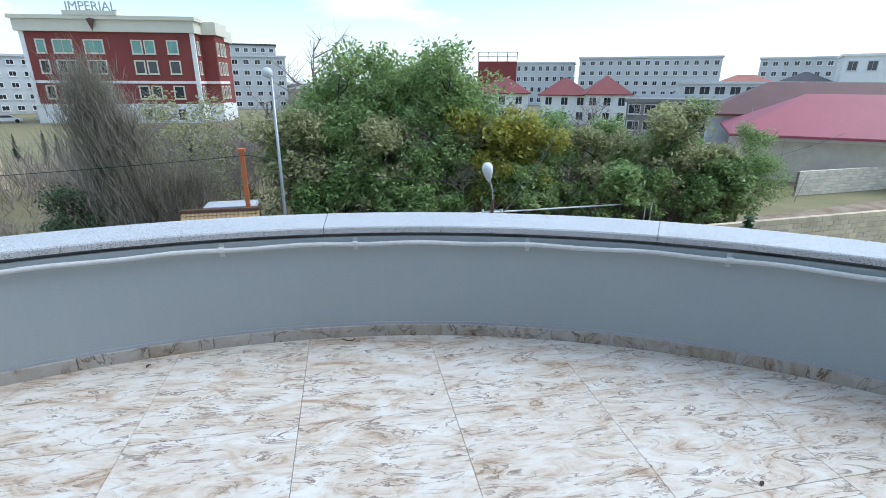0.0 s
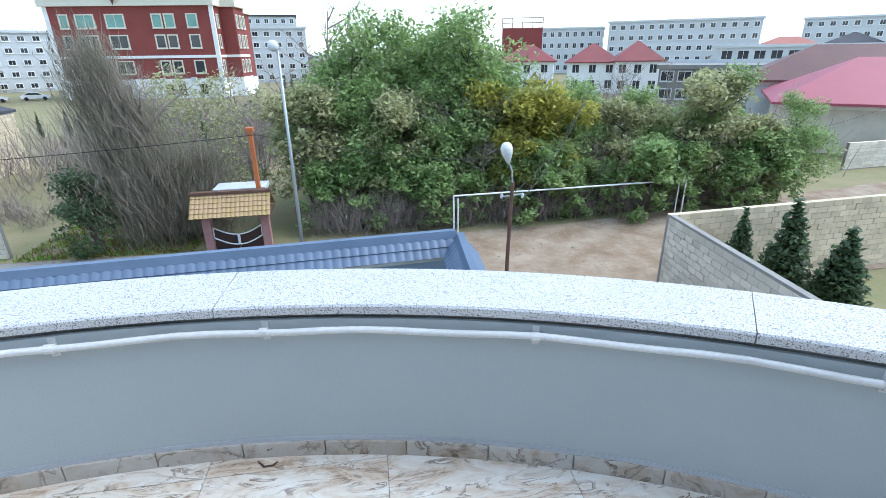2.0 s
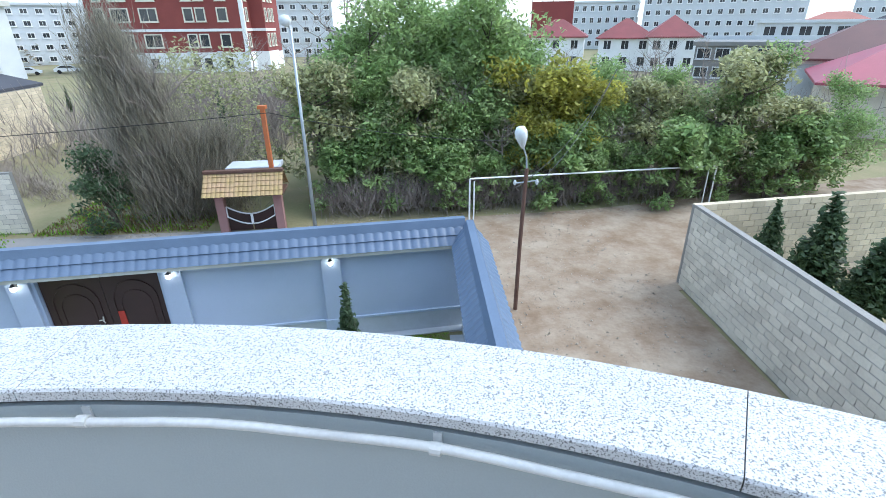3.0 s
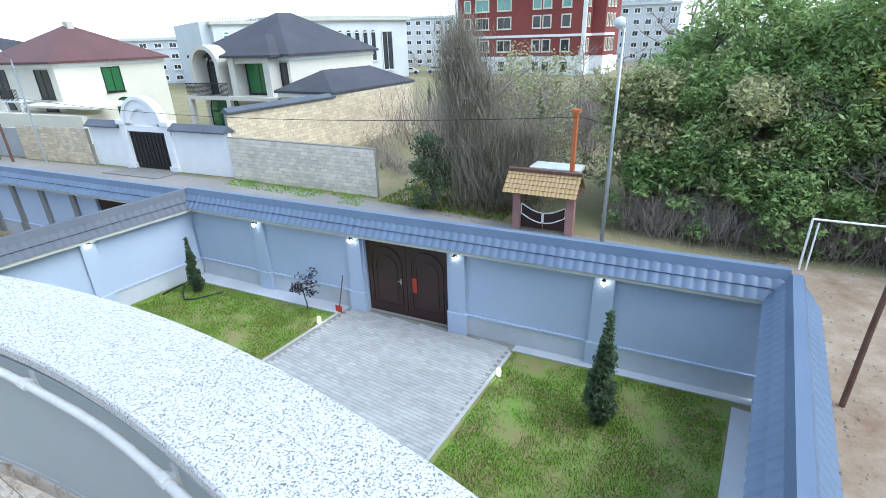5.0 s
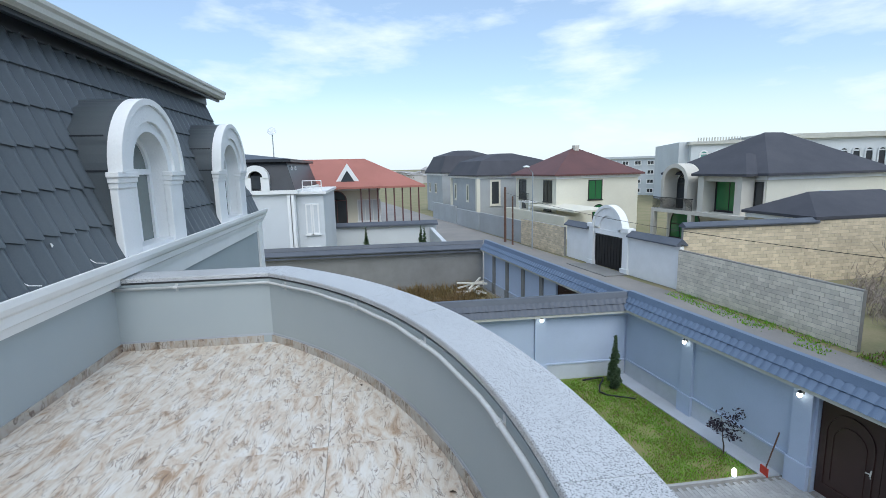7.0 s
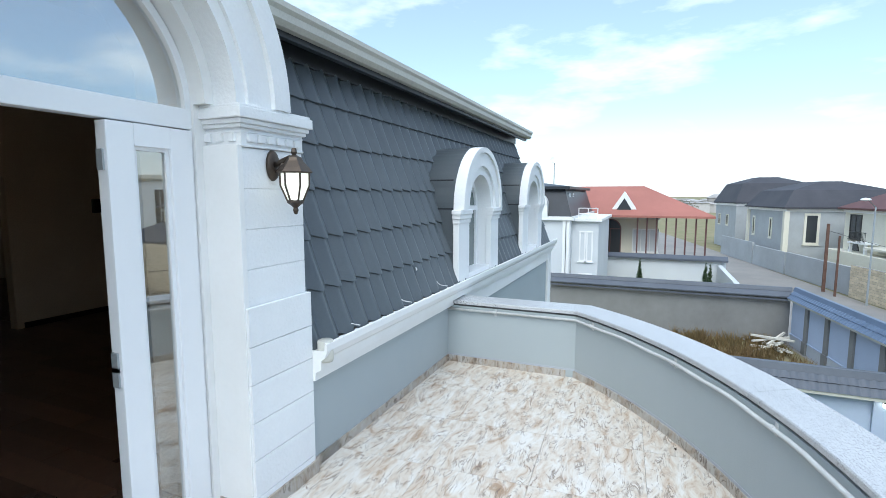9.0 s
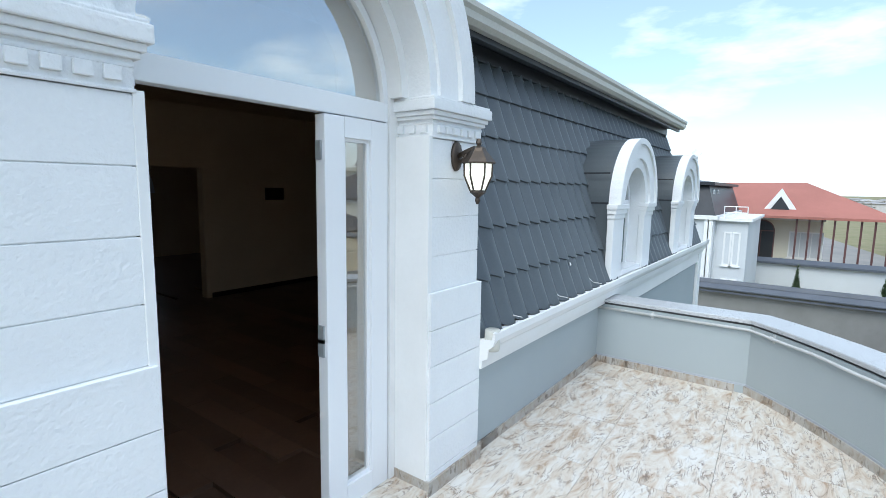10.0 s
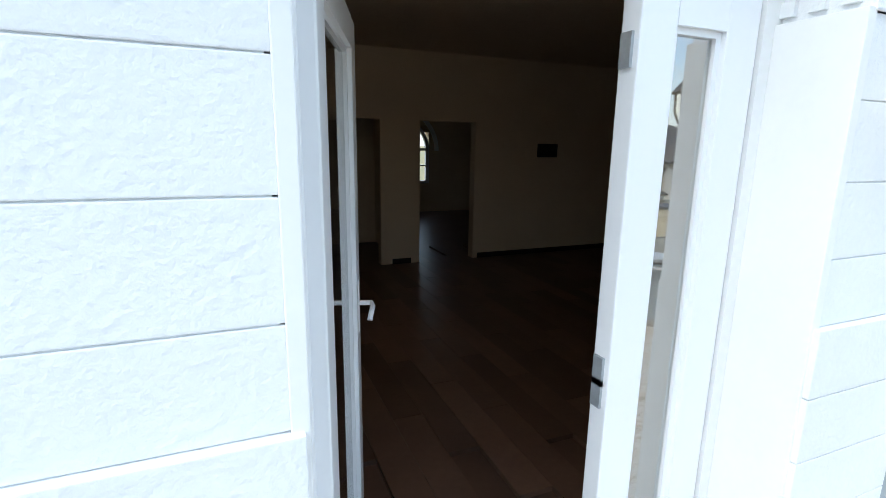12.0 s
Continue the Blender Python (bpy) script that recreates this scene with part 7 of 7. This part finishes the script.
box(b, -0.12, 0.12, -0.03, 0.0, 0.0, 0.22, bevel=0.01)
part("blade", b, M_RED, sh)
hs = thing("garden_hose", "black hose lying by the wall", "hose", pose(-13.75, 9.35, G + 0.03))
b = bmesh.new()
tube(b, [(0.2 * i, 0.35 * math.sin(i * 0.9) + 0.1 * i, 0.25 * max(0, math.sin(i * 0.6))) for i in range(9)], 0.03, 6)
part("coil", b, M_CABLE, hs)
rnd = random.Random(12)
tp = thing("timber_pile", "pile of broken pale timber in the plot", "timber pile", pose(-25.9, 7.9, G))
for i in range(9):
    b = bmesh.new()
    box(b, -0.9, 0.9, -0.05, 0.05, 0, 0.09)
    o = part("plank", b, M_BEIGEST, tp)
    o.matrix_local = pose(rnd.uniform(-0.5, 0.5), rnd.uniform(-0.4, 0.4), 0.1 + 0.07 * i, rnd.uniform(-10, 10), rnd.uniform(-15, 15), rnd.uniform(0, 180))


# ---- cars ----
def car(m, label):
    c = thing("car", label, "car", m)
    b = bmesh.new()
    prof = [(-2.1, 0.35), (2.1, 0.35), (2.15, 0.75), (1.2, 0.92), (0.5, 1.38), (-1.0, 1.42), (-1.9, 0.98), (-2.15, 0.85)]
    strip(b, [[(x, y, z) for x, z in prof] for y in (-0.85, 0.85)])
    part("body", b, M_CARW, c)
    b = bmesh.new()
    prof = [(1.05, 0.93), (0.48, 1.31), (-0.95, 1.35), (-1.6, 0.98)]
    strip(b, [[(x, y, z) for x, z in prof] for y in (-0.865, 0.865)])
    part("windows", b, M_WIN, c)
    for x in (-1.35, 1.35):
        for y in (-0.8, 0.8):
            b = bmesh.new()
            tube(b, [(x, y - 0.1, 0.32), (x, y + 0.1, 0.32)], 0.32, 14)
            part("wheel", b, M_TYRE, c)
    return c


car(pose(-68.5, 12.9, G, 0, 0, 10), "silver-white saloon car parked in the street")
car(pose(-68.5, 97.5, G, 0, 0, 30), "white car parked by the hotel")
car(pose(-64.0, 101.5, G, 0, 0, 30), "white car parked by the hotel")
car(pose(-59.5, 106.0, G, 0, 0, 30), "white car parked by the hotel")

# ---- pieces: floor tiles, skirting, planks, pavers ----
TS, TR = 0.672, radians(2.8)
tm = Matrix.Translation((0.225, 2.28, 0)) @ Matrix.Rotation(TR, 4, "Z")
ring = bow(0.2, 40)
for i in range(-6, 7):
    for j in range(-5, 4):
        quad = [tm @ Vector((i * TS + a, j * TS + c, 0)) for a, c in ((0.0012, 0.0012), (TS - 0.0012, 0.0012), (TS - 0.0012, TS - 0.0012), (0.0012, TS - 0.0012))]
        poly = [(v.x, v.y) for v in quad]
        k = len(ring)
        for s in range(k):
            p, q = ring[(s + 1) % k], ring[s]
            n_ = (-(q[1] - p[1]), q[0] - p[0])
            poly = clip_convex(poly, p, n_)
            if len(poly) < 3:
                break
        if len(poly) < 3:
            continue
        b = bmesh.new()
        prism(b, poly, -0.012, 0.0)
        part("floor_tile", b, M_TILE, floor)
step = 0.315
n_s = int((A1 - A0) * RI / step)
b = bmesh.new()
a_ = step / RI
prof = [(-0.011, 0.0), (-0.011, 0.064), (-0.008, 0.068), (0.0, 0.068), (0.0, 0.0)]
strip(b, [[((RI + d) * math.cos(t), (RI + d) * math.sin(t), z) for d, z in prof] for t in (0.0006, a_ / 2, a_ - 0.0006)])
sk_me = mesh_of(b, "skirting_tile", M_SKIRT)
b = bmesh.new()
box(b, 0.001, step - 0.001, -0.011, 0.0, 0, 0.068)
sk_st = mesh_of(b, "skirting_tile", M_SKIRT)
for i in range(n_s):
    o = new("skirting_tile", sk_me)
    o.parent = parapet
    o.matrix_world = Matrix.Translation((CX, CY, 0)) @ Matrix.Rotation(A0 + i * a_, 4, "Z")
for (x0, y0), (x1, y1) in (((XL, 1.46), (XL, YF)), ((XL, YF), (-0.70, YF)), ((1.68, YF), (XR, YF)), ((XR, YF), (XR, 1.46))):
    m, L = along((x0, y0), (x1, y1))
    m = m @ Matrix.Translation((0, 0.011, 0))
    for i in range(int(L / step) + 1):
        o = new("skirting_tile", sk_st)
        o.parent = parapet
        o.matrix_world = m @ Matrix.Translation((min(i * step, L - step), 0.0, 0))
# plank floor of the room
pl = bpy.data.objects["floor_room"]
meshes = []
for k in range(3):
    b = bmesh.new()
    box(b, 0, 1.196, 0, 0.188, -0.03, 0.0)
    meshes.append(mesh_of(b, "plank", M_FLOORW))
for r in range(30):
    for c in range(5):
        x, y = 1.62 - r * 0.19, -5.35 + c * 1.2 + (r * 0.43) % 1.2 - 1.2
        if y + 1.2 > -0.1:
            continue
        o = new("plank", meshes[r % 3])
        o.parent = pl
        o.matrix_world = pose(x, y, 0, 0, 0, 90)
# pavers of the drive
b = bmesh.new()
near = 0
dm_ = bpy.data.objects["pavement_drive"]
pb = bmesh.new()
box(pb, 0, 0.194, 0, 0.094, 0, 0.022)
pv = mesh_of(pb, "paver", M_PAVE)
drive = [(-7.93, 7.2), (-2.55, 7.2), (-2.9, 12.4), (-7.93, 11.85)]
y, r = 7.2, 0
while y < 12.4:
    x = -8.0 + (0.1 if r % 2 else 0)
    while x < -2.5:
        if all(inside(drive, x + a, y + c) for a, c in ((0, 0), (0.19, 0), (0.19, 0.09), (0, 0.09))):
            if near < 300:
                o = new("paver", pv)
                o.parent = dm_
                o.location = (x, y, G - 0.004)
                near += 1
            else:
                box(b, x, x + 0.194, y, y + 0.094, G - 0.004, G + 0.018)
        x += 0.2
    y += 0.1
    r += 1
part("paver_field", b, M_PAVE, dm_, kind="stuff")

# loose stones on the dirt road
rnd = random.Random(77)
verts, faces = [], []
for k in range(3000):
    x, y = (rnd.uniform(2.9, 8.6), rnd.uniform(-4, 21.0)) if k % 3 else (rnd.uniform(-14, 20), 0)
    if k % 3 == 0:
        y = 21.0 + 0.05 * x + abs(rnd.gauss(0, 0.5)) if x > -3 else 19.9 + abs(rnd.gauss(0, 0.35))
    r = min(0.07, 0.014 + abs(rnd.gauss(0, 0.014)))
    z = G + 0.006 + r * 0.3
    n0 = len(verts)
    a = rnd.uniform(0, 3)
    verts += [(x + r * math.cos(a + i * 1.571) * rnd.uniform(0.7, 1.2), y + r * math.sin(a + i * 1.571) * rnd.uniform(0.7, 1.2), z) for i in range(4)] + [(x, y, z + r * 0.7), (x, y, z - r * 0.5)]
    for i in range(4):
        faces += [(n0 + i, n0 + (i + 1) % 4, n0 + 4), (n0 + (i + 1) % 4, n0 + i, n0 + 5)]
me = bpy.data.meshes.new("road_gravel")
me.from_pydata(verts, [], faces)
me.materials.append(M_STONE)
tagged(new("road_gravel", me), "loose grey stones strewn on the dirt road", "gravel", kind="stuff")
